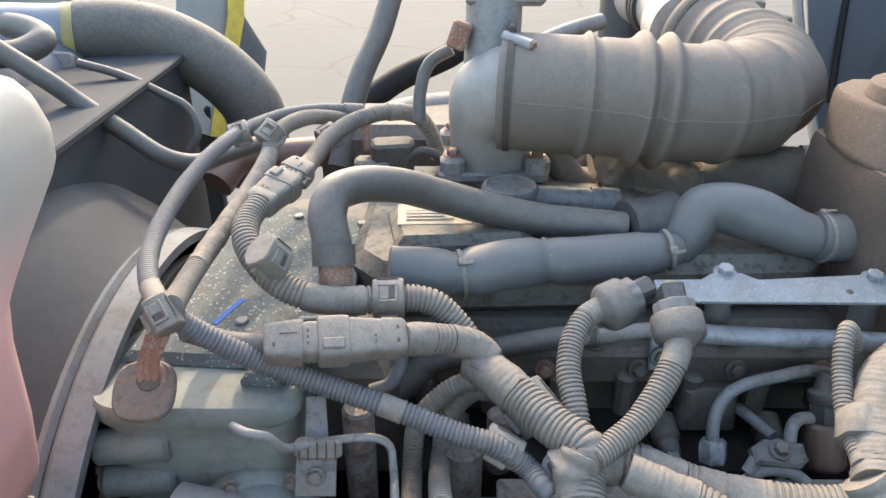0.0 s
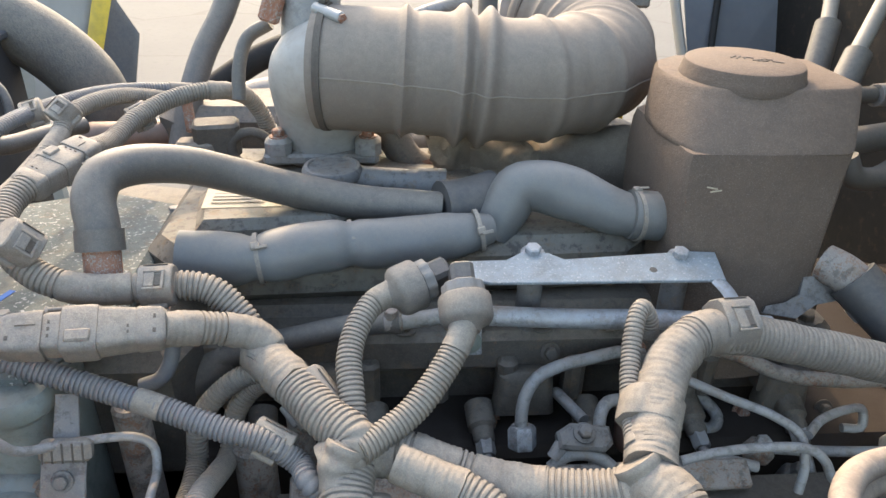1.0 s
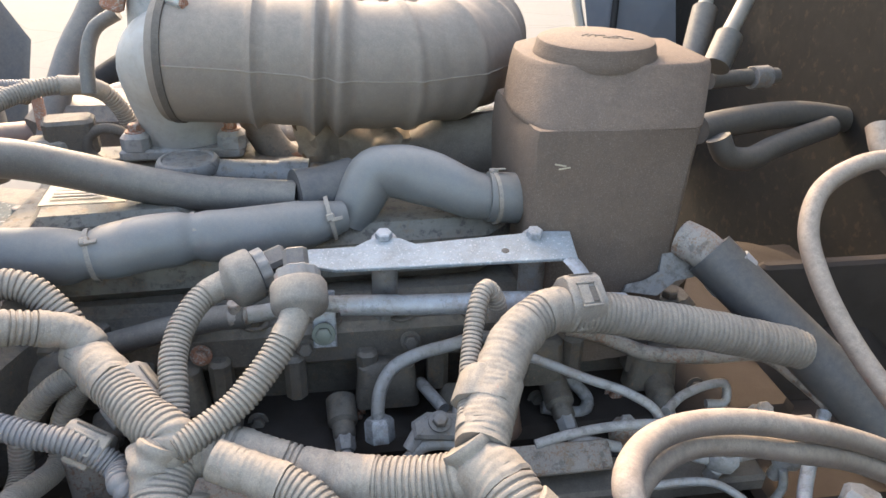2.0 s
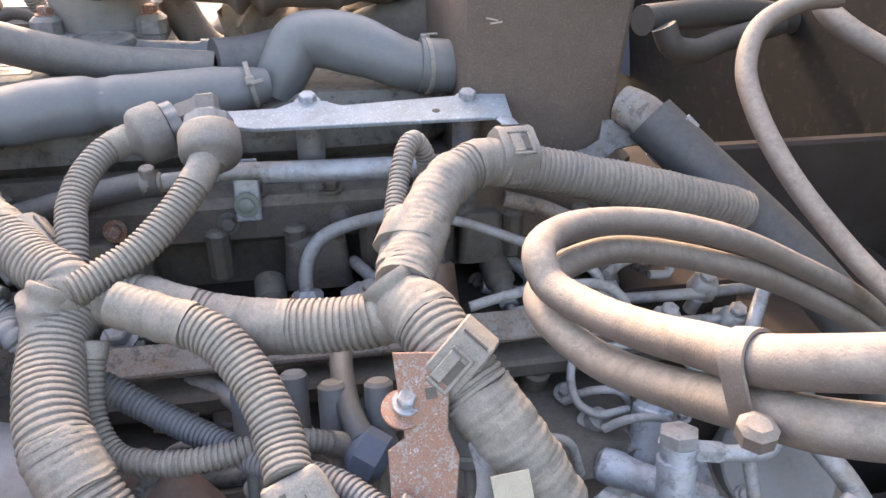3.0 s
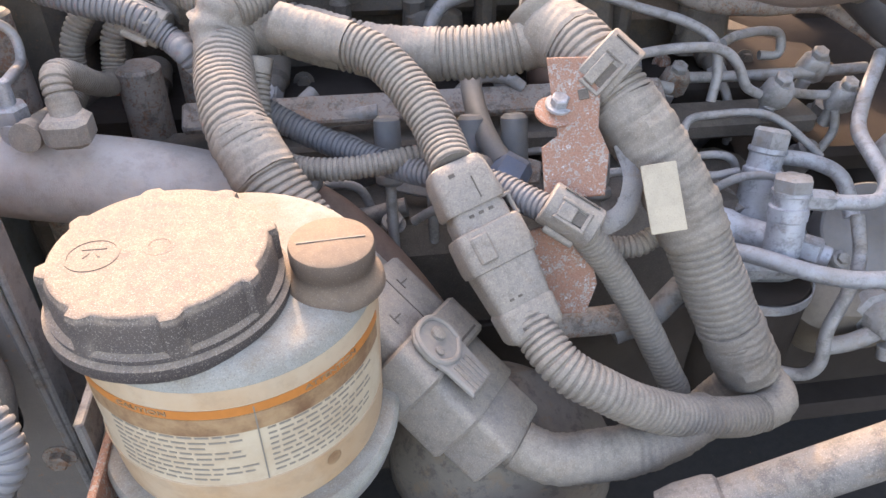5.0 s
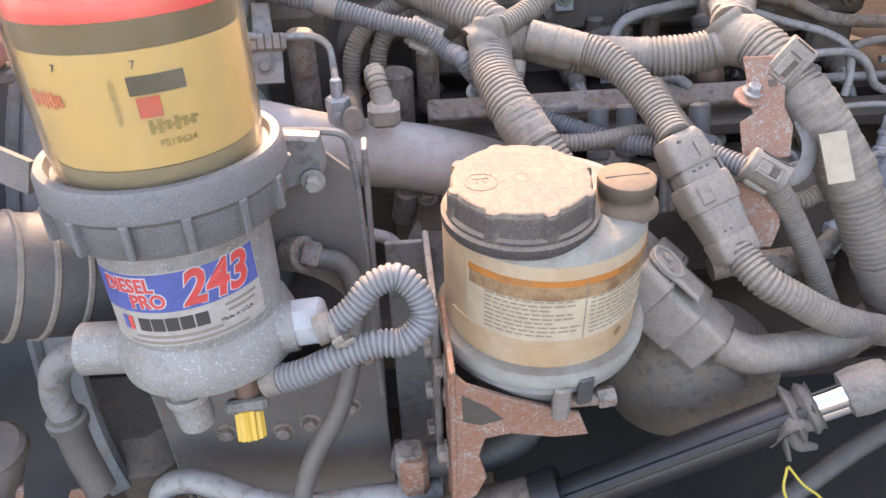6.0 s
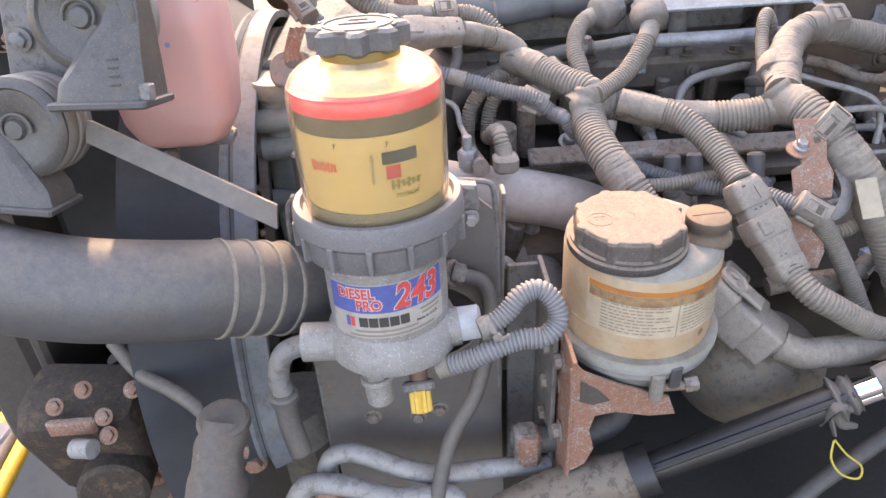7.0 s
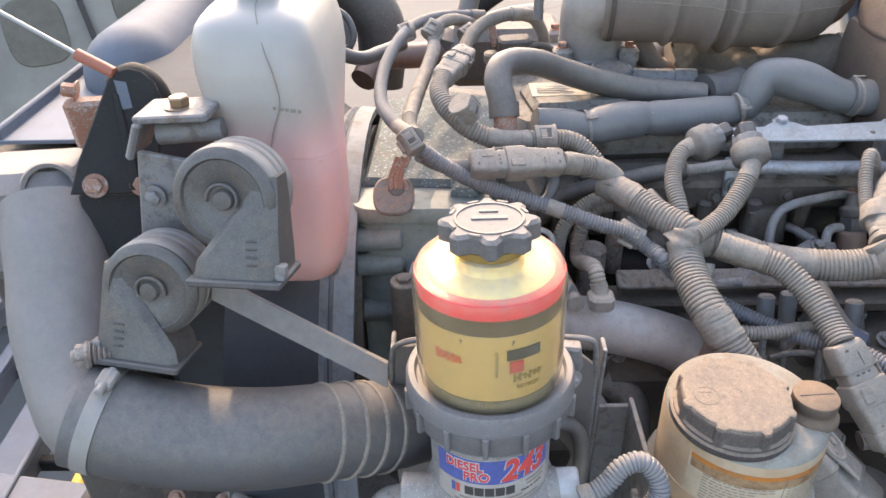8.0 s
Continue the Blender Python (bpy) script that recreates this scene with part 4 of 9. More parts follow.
part("wrap", Shape().tube([(0.345, 0.945, 1.412), (0.395, 0.930, 1.424), (0.440, 0.912, 1.434), (0.480, 0.897, 1.440), (0.515, 0.890, 1.442)], lambda f, d: 0.036 + 0.012 * math.sin(min(1, f * 1.25) * 1.57) - 0.003 * max(0, f - 0.8) / 0.2, 30, 0.005).crumple(26, 0.006), WRAP, w, "brown fabric wrap")
part("clamp", Shape().tube([(0.474, 0.899, 1.440), (0.482, 0.897, 1.4405)], 0.0495, 32, 0.003), SILVER_TAG, w, "pale wire band")
FOIL = dusty("crumpled_foil", (0.115, 0.088, 0.064), 0.6, spec=0.25, dust=0.65, side=0.3, dirt=0.3, bump=0.8, patch=24, dustcol=(0.36, 0.285, 0.20), grit=0.15)
for pts, r in (([(0.215, 0.972, 1.432), (0.250, 0.965, 1.428), (0.285, 0.950, 1.410)], 0.040), ([(0.275, 0.945, 1.415), (0.318, 0.936, 1.418), (0.356, 0.930, 1.412)], 0.041),
               ([(0.262, 0.915, 1.392), (0.300, 0.905, 1.388), (0.335, 0.905, 1.390)], 0.026), ([(0.300, 0.985, 1.430), (0.360, 0.975, 1.430), (0.410, 0.965, 1.425)], 0.034)):
    part("foil", Shape().tube(pts, lambda f, d: r * (0.80 + 0.35 * math.sin(math.pi * (0.12 + 0.76 * f))), 30, 0.004).crumple(22, 0.022).crumple(60, 0.008), FOIL, w, "folded brown heat blanket")
part("elbow", Shape().tube([(0.150, 0.985, 1.470), (0.165, 0.975, 1.440), (0.185, 0.965, 1.415), (0.215, 0.960, 1.400)], 0.022, 20, 0.005), IRON, w, "brown pipe elbow")
part("lace", Shape().tube([(0.208, 0.955, 1.420), (0.216, 0.948, 1.405), (0.226, 0.946, 1.388)], 0.011, 10, 0.003).crumple(160, 0.006), RUST, w, "crusty orange lacing")

# radiator hoses
rh = thing("upper_radiator_hose", "thick curved black radiator hose with woven texture", "hose")
part("tube", Shape().tube([(-0.611, 1.240, 1.563), (-0.540, 1.261, 1.560), (-0.468, 1.275, 1.538), (-0.394, 1.279, 1.489), (-0.347, 1.279, 1.428), (-0.340, 1.279, 1.364), (-0.352, 1.269, 1.280)], 0.054, 36, 0.006), dusty("woven_rubber", (0.05, 0.048, 0.047), 0.6, dust=0.55, side=0.5, bump=1.0, grain=300), rh)
part("pipe_neck", Shape().tube([(-0.755, 1.190, 1.573), (-0.665, 1.219, 1.566), (-0.601, 1.240, 1.563)], 0.048, 32, 0.01), dusty("blue_grey_neck", (0.22, 0.245, 0.28), 0.4, metal=0.3, dust=0.3, side=0.3, bump=0.2), rh, "cast aluminium neck")
part("band", Shape().tube([(-0.626, 1.229, 1.564), (-0.610, 1.234, 1.563)], 0.0505, 32, 0.004), dusty("ochre_band", (0.42, 0.32, 0.10), 0.5, dust=0.4), rh, "ochre clamp band")
part("sensor_plug", Shape().box((0.045, 0.03, 0.03), basis((-0.602, 1.147, 1.536), (0.1, -0.8, 0.4)), 0.004), PLASTIC, rh, "pale grey sensor plug")
RING_DUST = dusty("dust_caked_ring", (0.14, 0.125, 0.11), 0.8, dust=0.75, side=0.75, bump=0.6, grain=400, mott=0.4)
lr = thing("lower_radiator_hose", "thick black radiator hose with pale moulded rings", "hose")
LR = [(-0.546, 0.178, 1.354), (-0.489, 0.176, 1.333), (-0.443, 0.181, 1.316), (-0.380, 0.194, 1.299), (-0.322, 0.224, 1.275), (-0.258, 0.268, 1.238), (-0.186, 0.329, 1.198)]
part("tube", Shape().tube(LR, lambda f, d: 0.0515, 40, 0.006), dusty("blue_grey_rubber", (0.058, 0.060, 0.067), 0.40, grime=0.12, grit=0.12, dust=0.42, side=0.32, bump=0.2, patch=20), lr)
path, total = smooth_path(LR, 0.002)
for dist in (0.243, 0.268, 0.292, 0.316):
    i = int(dist / total * (len(path) - 1))
    s = Shape()
    s.lathe([(0.0508, -0.003), (0.0535, -0.0015), (0.0535, 0.0015), (0.0508, 0.003)], basis(path[i], path[i + 1] - path[i - 1]), 44)
    part("ring", s, RING_DUST, lr, "pale dusty moulded ring")
i = int(0.022 / total * (len(path) - 1))
band_clamp(path[i], path[i + 2] - path[i - 1], 0.0520, lr, 0.016, dusty("greyed_band", (0.26, 0.25, 0.235), 0.5, metal=0.3, dust=0.6, side=0.5))
sb = Shape()
p0, p1 = V((-0.545, 0.194, 1.412)), V((-0.492, 0.214, 1.404))
sd = (p1 - p0).normalized()
sb.cyl(p0, p1, 0.006, 14)
sb.hexagon(p0 + sd * 0.004, p0 + sd * 0.013, 0.0115)
sb.lathe([(0.012, 0), (0.014, 0.003), (0.012, 0.006)], basis(p0 + sd * 0.012, sd), 18)
for k in range(5):
    sb.lathe([(0.009, 0), (0.0118, 0.002), (0.009, 0.004)], basis(p0 + sd * (0.019 + 0.0045 * k), sd), 18)
part("spring_bolt", sb, PIPE_RUST, lr, "rusty spring clamp bolt")

dh = thing("heater_hose", "black rubber heater hose with spring clamp", "hose")
DH = [(0.647, 0.656, 1.402), (0.666, 0.636, 1.384), (0.704, 0.598, 1.349), (0.750, 0.555, 1.307), (0.791, 0.519, 1.265), (0.838, 0.479, 1.203), (0.867, 0.445, 1.136)]
part("tube", Shape().tube(DH, 0.027, 24, 0.008), RUBBER_CLEAN, dh)
part("clamp", Shape().tube([(0.663, 0.645, 1.388), (0.672, 0.637, 1.379)], 0.029, 24, 0.004), ZINC, dh, "bright spring clamp")
part("spout", Shape().tube([(0.625, 0.678, 1.410), (0.638, 0.661, 1.407), (0.658, 0.648, 1.392)], 0.021, 20, 0.006), PIPE_RUST, dh)

for pts, r, lab in (
        ([(-0.082, 1.331, 1.642), (-0.109, 1.267, 1.559), (-0.137, 1.221, 1.503), (-0.155, 1.180, 1.448), (-0.173, 1.132, 1.367)], 0.020, "black rubber hose rising behind the harness"),
        ([(0.010, 0.962, 1.601), (-0.019, 0.961, 1.583), (-0.031, 0.950, 1.550), (-0.033, 0.938, 1.511)], 0.0085, "thin grey hose beside the intake elbow"),
        ([(-0.576, 0.922, 1.619), (-0.508, 0.925, 1.566), (-0.482, 0.933, 1.538), (-0.429, 0.927, 1.501), (-0.376, 0.923, 1.464), (-0.343, 0.947, 1.447), (-0.313, 0.993, 1.443), (-0.278, 1.051, 1.439)], 0.0125, "dark vent hose crossing from the tank"),
        ([(-0.536, 1.065, 1.556), (-0.482, 1.064, 1.541), (-0.419, 1.057, 1.514), (-0.380, 1.052, 1.491), (-0.369, 1.039, 1.457), (-0.382, 1.032, 1.433)], 0.0065, "thin black sensor cable"),
        ([(-0.603, 0.968, 1.589), (-0.573, 0.994, 1.588), (-0.557, 1.025, 1.598), (-0.589, 1.052, 1.607), (-0.626, 1.071, 1.608)], 0.018, "curled dusty overflow hose"),
        ([(0.716, 0.360, 1.355), (0.696, 0.409, 1.381), (0.672, 0.464, 1.421), (0.662, 0.509, 1.458), (0.665, 0.541, 1.486), (0.686, 0.565, 1.513), (0.730, 0.579, 1.530), (0.771, 0.585, 1.532)], 0.0088, "beige looping rubber hose"),
        ([(0.851, 0.588, 1.476), (0.822, 0.623, 1.495), (0.812, 0.649, 1.510), (0.815, 0.674, 1.532)], 0.0115, "pale thick hose by the firewall")):
    hose("hose", lab, "hose", pts, r, RUBBER if "beige" not in lab and "pale" not in lab else BEIGE_HOSE)
hose("copper_pipe", "brown copper-coloured pipe behind the tank", "pipe", [(-0.363, 1.074, 1.360), (-0.336, 1.124, 1.385), (-0.251, 1.159, 1.381), (-0.179, 1.192, 1.375)], 0.026, COPPER)

# bundle of two beige hoses held by a tie
for pts, lab in (([(0.754, 0.412, 1.310), (0.700, 0.400, 1.348), (0.633, 0.389, 1.386), (0.569, 0.370, 1.421), (0.513, 0.362, 1.441), (0.470, 0.351, 1.452), (0.437, 0.333, 1.460), (0.412, 0.306, 1.467), (0.404, 0.288, 1.468), (0.406, 0.278, 1.461), (0.417, 0.249, 1.463), (0.426, 0.214, 1.475), (0.430, 0.182, 1.491), (0.430, 0.159, 1.503), (0.439, 0.143, 1.513), (0.452, 0.133, 1.519), (0.482, 0.122, 1.524)], "upper beige hose of a looped bundle"),
                 ([(0.761, 0.409, 1.285), (0.707, 0.398, 1.324), (0.640, 0.390, 1.363), (0.575, 0.371, 1.398), (0.519, 0.365, 1.418), (0.478, 0.355, 1.430), (0.445, 0.336, 1.437), (0.418, 0.308, 1.444), (0.407, 0.290, 1.444), (0.407, 0.277, 1.442), (0.418, 0.244, 1.441), (0.427, 0.209, 1.454), (0.431, 0.177, 1.472), (0.432, 0.155, 1.486), (0.441, 0.137, 1.494), (0.454, 0.127, 1.498), (0.483, 0.114, 1.503)], "lower beige hose of a looped bundle")):
    hose("looped_hose", lab, "hose", pts, 0.0086, BEIGE_HOSE, 20, 0.006, "looped beige hoses")
tie = thing("cable_tie", "beige plastic cable tie round the hose bundle", "cable tie")
TA, TB = V((0.430, 0.157, 1.504)), V((0.432, 0.154, 1.487))
ax = V((0.006, -0.013, 0.007)).normalized()
s = Shape()
mid = (TA + TB) / 2
m = basis(mid, ax, (TA - TB))
hl = (TA - TB).length / 2
loop = []
for i in range(28):
    a = 2 * math.pi * i / 28
    off = hl if math.cos(a) > 0 else -hl
    loop.append((math.cos(a), math.sin(a), off))
rows = [[tuple(m @ V((off + ca * rr, sa * rr, zz))) for rr, zz in ((0.0090, -0.0042), (0.0104, -0.0042), (0.0104, 0.0042), (0.0090, 0.0042))] for ca, sa, off in loop]
s.rings(rows, closed=True)
part("band", s, BEIGE_HOSE, tie)
s = Shape()
s.box((0.012, 0.010, 0.011), Matrix.Translation(V((0.423, 0.140, 1.491))) @ pose(0, 0, 0, 20, 0, -45), 0.003)
part("head", s, BEIGE_HOSE, tie)


# ---- wiring harness ----
def clip(at, along, r, up=(0, -0.5, 0.86), size=0.030, group="harness clips"):
    """A plastic harness clip: an angular saddle round the conduit with a latch frame on top and a hinge at its side."""
    t = thing("harness_clip", "dusty grey plastic harness clip with latch window", "clip", group=group)
    m = basis(at, along, up)
    a = r + 0.0024
    poly = [(a, -0.55 * r), (a, 0.55 * r), (a * 0.80, a * 0.78), (0.25 * r, a), (-0.45 * r, a), (-a * 0.85, 0.62 * r), (-a, 0.0), (-a * 0.85, -0.62 * r), (-0.45 * r, -a), (0.25 * r, -a), (a * 0.80, -a * 0.78)]
    part("saddle", Shape().prism(poly, size, m, 0.0012), PLASTIC, t)
    top = m @ pose(a, r * 0.25, 0)
    s = Shape()
    b = r * 0.55
    s.box((0.0026, 0.0028, size * 0.60), top @ pose(0.0008, b, 0), 0.0006)
    s.box((0.0026, 0.0028, size * 0.60), top @ pose(0.0008, -b, 0), 0.0006)
    s.box((0.0026, b * 2, 0.0030), top @ pose(0.0008, 0, size * 0.26), 0.0006)
    s.box((0.0030, b * 1.7, size * 0.30), top @ pose(0.0006, 0, -size * 0.12), 0.0008)
    part("latch", s, PLASTIC, t)
    part("window", Shape().box((0.0010, b * 1.3, size * 0.20), top @ pose(0.0004, 0, size * 0.13), 0.0002), IRON_DARK, t)
    part("slit", Shape().box((0.0010, 0.0018, size * 0.7), m @ pose(a * 0.86, -a * 0.72, 0, 0, 0, -40) @ pose(0.0004, 0, 0), 0.0002), IRON_DARK, t)
    part("hinge", Shape().cyl(m @ V((-0.2 * r, a + 0.001, -size * 0.3)), m @ V((-0.2 * r, a + 0.001, size * 0.3)), 0.0032, 10), PLASTIC, t)
    return t


def connector(a, b, w, h, up=(0, -0.5, 0.86), lab="dusty grey in-line wiring connector"):
    """An in-line plug and socket: moulded housings of changing width, a flared collar, a side latch and slots."""
    a, b = V(a), V(b)
    t = thing("wiring_connector", lab, "connector", group="wiring connectors")
    L = (b - a).length
    m = basis(a, b - a, up)

    def sec(*rows):
        return Shape().loft([(z * L, h * x, w * y, 0.38) for z, x, y in rows], m, 4)
    part("front_housing", sec((0.0, 0.36, 0.36), (0.012, 0.42, 0.42), (0.06, 0.47, 0.47), (0.24, 0.50, 0.52), (0.262, 0.48, 0.50)), PLASTIC, t)
    part("neck", sec((0.255, 0.42, 0.42), (0.30, 0.44, 0.46), (0.385, 0.45, 0.46)), PLASTIC, t)
    part("collar", sec((0.365, 0.47, 0.48), (0.375, 0.54, 0.55), (0.40, 0.56, 0.57), (0.55, 0.55, 0.58), (0.585, 0.53, 0.56), (0.592, 0.48, 0.50)), PLASTIC, t)
    part("rear_housing", sec((0.585, 0.50, 0.52), (0.62, 0.50, 0.51), (0.80, 0.46, 0.46), (0.825, 0.44, 0.44)), PLASTIC, t)
    part("tail", sec((0.815, 0.46, 0.45), (0.83, 0.48, 0.48), (0.96, 0.45, 0.46), (0.985, 0.40, 0.42), (1.0, 0.34, 0.36)), PLASTIC, t)
    part("tab", Shape().box((0.005, w * 0.30, L * 0.15), m @ pose(h * 0.55, w * 0.25, L * 0.475), 0.001), PLASTIC, t)
    s = Shape()
    s.box((0.005, 0.003, L * 0.12), m @ pose(h * 0.18, -w * 0.58, L * 0.32), 0.0008)
    s.box((0.005, 0.010, 0.003), m @ pose(h * 0.18, -w * 0.52, L * 0.265), 0.0008)
    s.box((0.005, 0.010, 0.003), m @ pose(h * 0.18, -w * 0.52, L * 0.375), 0.0008)
    part("latch", s, PLASTIC, t, "looped side latch")
    for z, y, x, wy, lz in ((0.07, 0.18, 0.475, 0.10, 0.02), (0.17, -0.10, 0.493, 0.02, 0.12), (0.30, 0.0, 0.44, 0.08, 0.015), (0.30, 0.17, 0.44, 0.08, 0.015), (0.30, -0.17, 0.44, 0.08, 0.015), (0.77, 0.05, 0.466, 0.07, 0.012), (0.77, 0.20, 0.466, 0.07, 0.012), (0.93, -0.16, 0.458, 0.10, 0.015), (0.93, 0.2, 0.458, 0.10, 0.02)):
        part("slot", Shape().box((0.0008, w * wy, L * lz), m @ pose(h * x + 0.0002, w * y, L * z), 0.0001), IRON_DARK, t)
    return t


def conduit(pts, r, lab="dusty corrugated wiring conduit", mat=CONDUIT, pitch=0.0056, depth=0.13, tapes=((0.0, 0.05), (0.95, 1.0)), group="wiring conduits"):
    """Corrugated sleeve, with wraps of tape at (from, to) shares of its length."""
    t = thing("wiring_conduit", lab, "conduit", group=group)
    part("corrugated_sleeve", Shape().ribbed(pts, r, pitch * (0.76 if r < 0.014 else 0.90), depth, 16).crumple(45, r * 0.05), mat, t)
    path, total = smooth_path(pts, 0.002)
    for a, b in tapes:
        seg = path[int(a * (len(path) - 1)):int(b * (len(path) - 1)) + 1]
        if len(seg) > 4:
            rng = random.Random(int(a * 1000) + len(seg))
            ph = rng.uniform(0, 6)
            s = Shape().tube(seg[::3] + [seg[-1]], lambda f, d: r * (1.02 + 0.020 * ((d * 62 + ph) % 1.0) + 0.013 * math.sin(d * 6.283 / pitch + ph)), 18, pitch / 4).crumple(85, r * 0.09)
            part("tape", s, TAPE, t, "wrinkled dusty tape")
    return t


C1 = [(-0.122, 1.057, 1.489), (-0.183, 1.020, 1.500), (-0.221, 0.968, 1.509), (-0.251, 0.898, 1.514), (-0.267, 0.814, 1.518), (-0.282, 0.713, 1.506), (-0.279, 0.617, 1.495), (-0.260, 0.551, 1.495), (-0.236, 0.508, 1.494)]
conduit(C1, 0.0092, "blue-grey corrugated conduit bending over the fan shroud", CONDUIT_DARK, 0.0052, 0.13)
clip((-0.233, 0.505, 1.486), (0.25, -0.25, -0.30), 0.0105)
C1B = [(-0.236, 0.508, 1.494), (-0.225, 0.516, 1.473), (-0.192, 0.520, 1.444), (-0.156, 0.524, 1.420), (-0.112, 0.521, 1.402), (-0.046, 0.508, 1.384), (0.011, 0.494, 1.368), (0.048, 0.488, 1.358), (0.076, 0.480, 1.338), (0.086, 0.458, 1.340), (0.104, 0.461, 1.316), (0.146, 0.447, 1.288), (0.186, 0.425, 1.274), (0.226, 0.396, 1.270), (0.258, 0.367, 1.274), (0.301, 0.337, 1.280), (0.327, 0.310, 1.278), (0.345, 0.290, 1.278)]
conduit(C1B, 0.0105, "long blue-grey corrugated conduit crossing the engine", CONDUIT_DARK, 0.0056, 0.13, ((0.30, 0.33),))
conduit([(0.345, 0.290, 1.278), (0.368, 0.292, 1.249), (0.392, 0.290, 1.213), (0.418, 0.284, 1.167), (0.446, 0.274, 1.113)], 0.0115)
conduit([(-0.146, 1.042, 1.480), (-0.186, 0.943, 1.513), (-0.211, 0.867, 1.516), (-0.211, 0.813, 1.503), (-0.222, 0.759, 1.486), (-0.233, 0.696, 1.475), (-0.241, 0.625, 1.469), (-0.237, 0.560, 1.476), (-0.226, 0.507, 1.492)], 0.0105, tapes=((0.42, 0.80),))
conduit([(-0.008, 1.006, 1.434), (-0.019, 1.001, 1.474), (-0.038, 0.990, 1.502), (-0.075, 0.971, 1.513), (-0.119, 0.942, 1.510), (-0.147, 0.899, 1.502), (-0.163, 0.837, 1.493), (-0.162, 0.774, 1.507)], 0.0115, tapes=((0.2, 0.35),))
connector((-0.159, 0.775, 1.510), (-0.197, 0.694, 1.497), 0.034, 0.026)
conduit([(-0.193, 0.696, 1.501), (-0.200, 0.668, 1.494), (-0.197, 0.640, 1.487), (-0.181, 0.614, 1.475), (-0.156, 0.596, 1.460), (-0.123, 0.591, 1.448), (-0.081, 0.596, 1.443), (-0.049, 0.603, 1.441), (-0.013, 0.606, 1.435), (0.013, 0.598, 1.414), (0.029, 0.586, 1.392)], 0.0138, pitch=0.0062, tapes=((0.45, 0.62),))
clip((-0.165, 0.599, 1.489), (0.2, 0.12, -0.3), 0.015)
clip((-0.054, 0.600, 1.443), (1, 0.05, 0.02), 0.0155, size=0.03)
clip((-0.257, 0.876, 1.513), (0.8, 0.3, 0.2), 0.012, size=0.024)
clip((-0.213, 0.852, 1.521), (0.3, 0.3, 0.3), 0.013, size=0.026)
clip((-0.154, 0.925, 1.492), (0.6, 0.4, 0.25), 0.0135, size=0.026)
hose("cable", "short grey cable into a connector", "cable", [(-0.223, 0.519, 1.461), (-0.197, 0.535, 1.438), (-0.159, 0.533, 1.435)], 0.010, RUBBER)
connector((-0.159, 0.525, 1.442), (-0.035, 0.548, 1.433), 0.036, 0.028)
conduit([(-0.039, 0.548, 1.432), (0.000, 0.568, 1.417), (0.031, 0.577, 1.402), (0.045, 0.570, 1.388), (0.033, 0.556, 1.382)], 0.0150, pitch=0.006, tapes=((0.0, 0.25), (0.42, 0.8)))
conduit([(0.031, 0.581, 1.382), (0.052, 0.553, 1.382), (0.076, 0.525, 1.376), (0.099, 0.499, 1.371), (0.123, 0.474, 1.365), (0.102, 0.467, 1.349)], 0.0195, pitch=0.0062, tapes=((0.02, 0.35), (0.86, 1.0)), lab="thick dusty main harness trunk")
clip((0.083, 0.533, 1.364), (0.4, -0.45, -0.3), 0.021, size=0.038)
clip((0.052, 0.496, 1.351), (0.7, -0.25, -0.3), 0.0118, size=0.036)
for pts in ([(0.050, 0.566, 1.372), (0.015, 0.574, 1.358), (-0.011, 0.569, 1.339), (-0.028, 0.561, 1.314), (-0.032, 0.547, 1.275), (-0.027, 0.410, 1.300)],
            [(0.060, 0.558, 1.362), (0.026, 0.578, 1.345), (0.004, 0.573, 1.315), (-0.003, 0.559, 1.278), (-0.002, 0.433, 1.335), (0.004, 0.416, 1.310)]):
    conduit(pts, 0.0105)
part("boot", Shape().box((0.032, 0.03, 0.022), Matrix.Translation(V((0.004, 0.412, 1.305))), 0.004), PLASTIC, thing("sensor_plug", "black plastic sensor plug", "connector"))
hose("cable", "thin corrugated cable stub under the connector", "cable", [(-0.071, 0.558, 1.363), (-0.052, 0.560, 1.371), (-0.042, 0.568, 1.392), (-0.042, 0.569, 1.407)], 0.007, CONDUIT_DARK)
# branch that drops to the square plug
T2 = [(0.123, 0.482, 1.347), (0.116, 0.454, 1.340), (0.118, 0.414, 1.328), (0.128, 0.374, 1.314), (0.144, 0.349, 1.293), (0.163, 0.330, 1.269), (0.184, 0.317, 1.243), (0.202, 0.309, 1.216)]
conduit(T2, 0.0225, pitch=0.0058, tapes=((0.0, 0.06), (0.46, 0.60)), lab="thick dusty harness branch to the large plug")
T3 = [(0.127, 0.483, 1.348), (0.158, 0.480, 1.347), (0.196, 0.468, 1.339), (0.239, 0.455, 1.332), (0.287, 0.441, 1.335), (0.327, 0.432, 1.341), (0.357, 0.427, 1.351)]
conduit(T3, 0.0205, pitch=0.0058, tapes=((0.0, 0.12), (0.18, 0.34), (0.40, 0.66), (0.92, 1.0)), lab="thick dusty harness trunk along the engine")
conduit([(0.156, 0.458, 1.358), (0.190, 0.443, 1.352), (0.222, 0.426, 1.346), (0.243, 0.404, 1.334), (0.258, 0.377, 1.320), (0.267, 0.350, 1.307), (0.271, 0.328, 1.300)], 0.0160, pitch=0.0055, tapes=((0.0, 0.3),))
connector((0.269, 0.330, 1.302), (0.316, 0.250, 1.214), 0.043, 0.032)
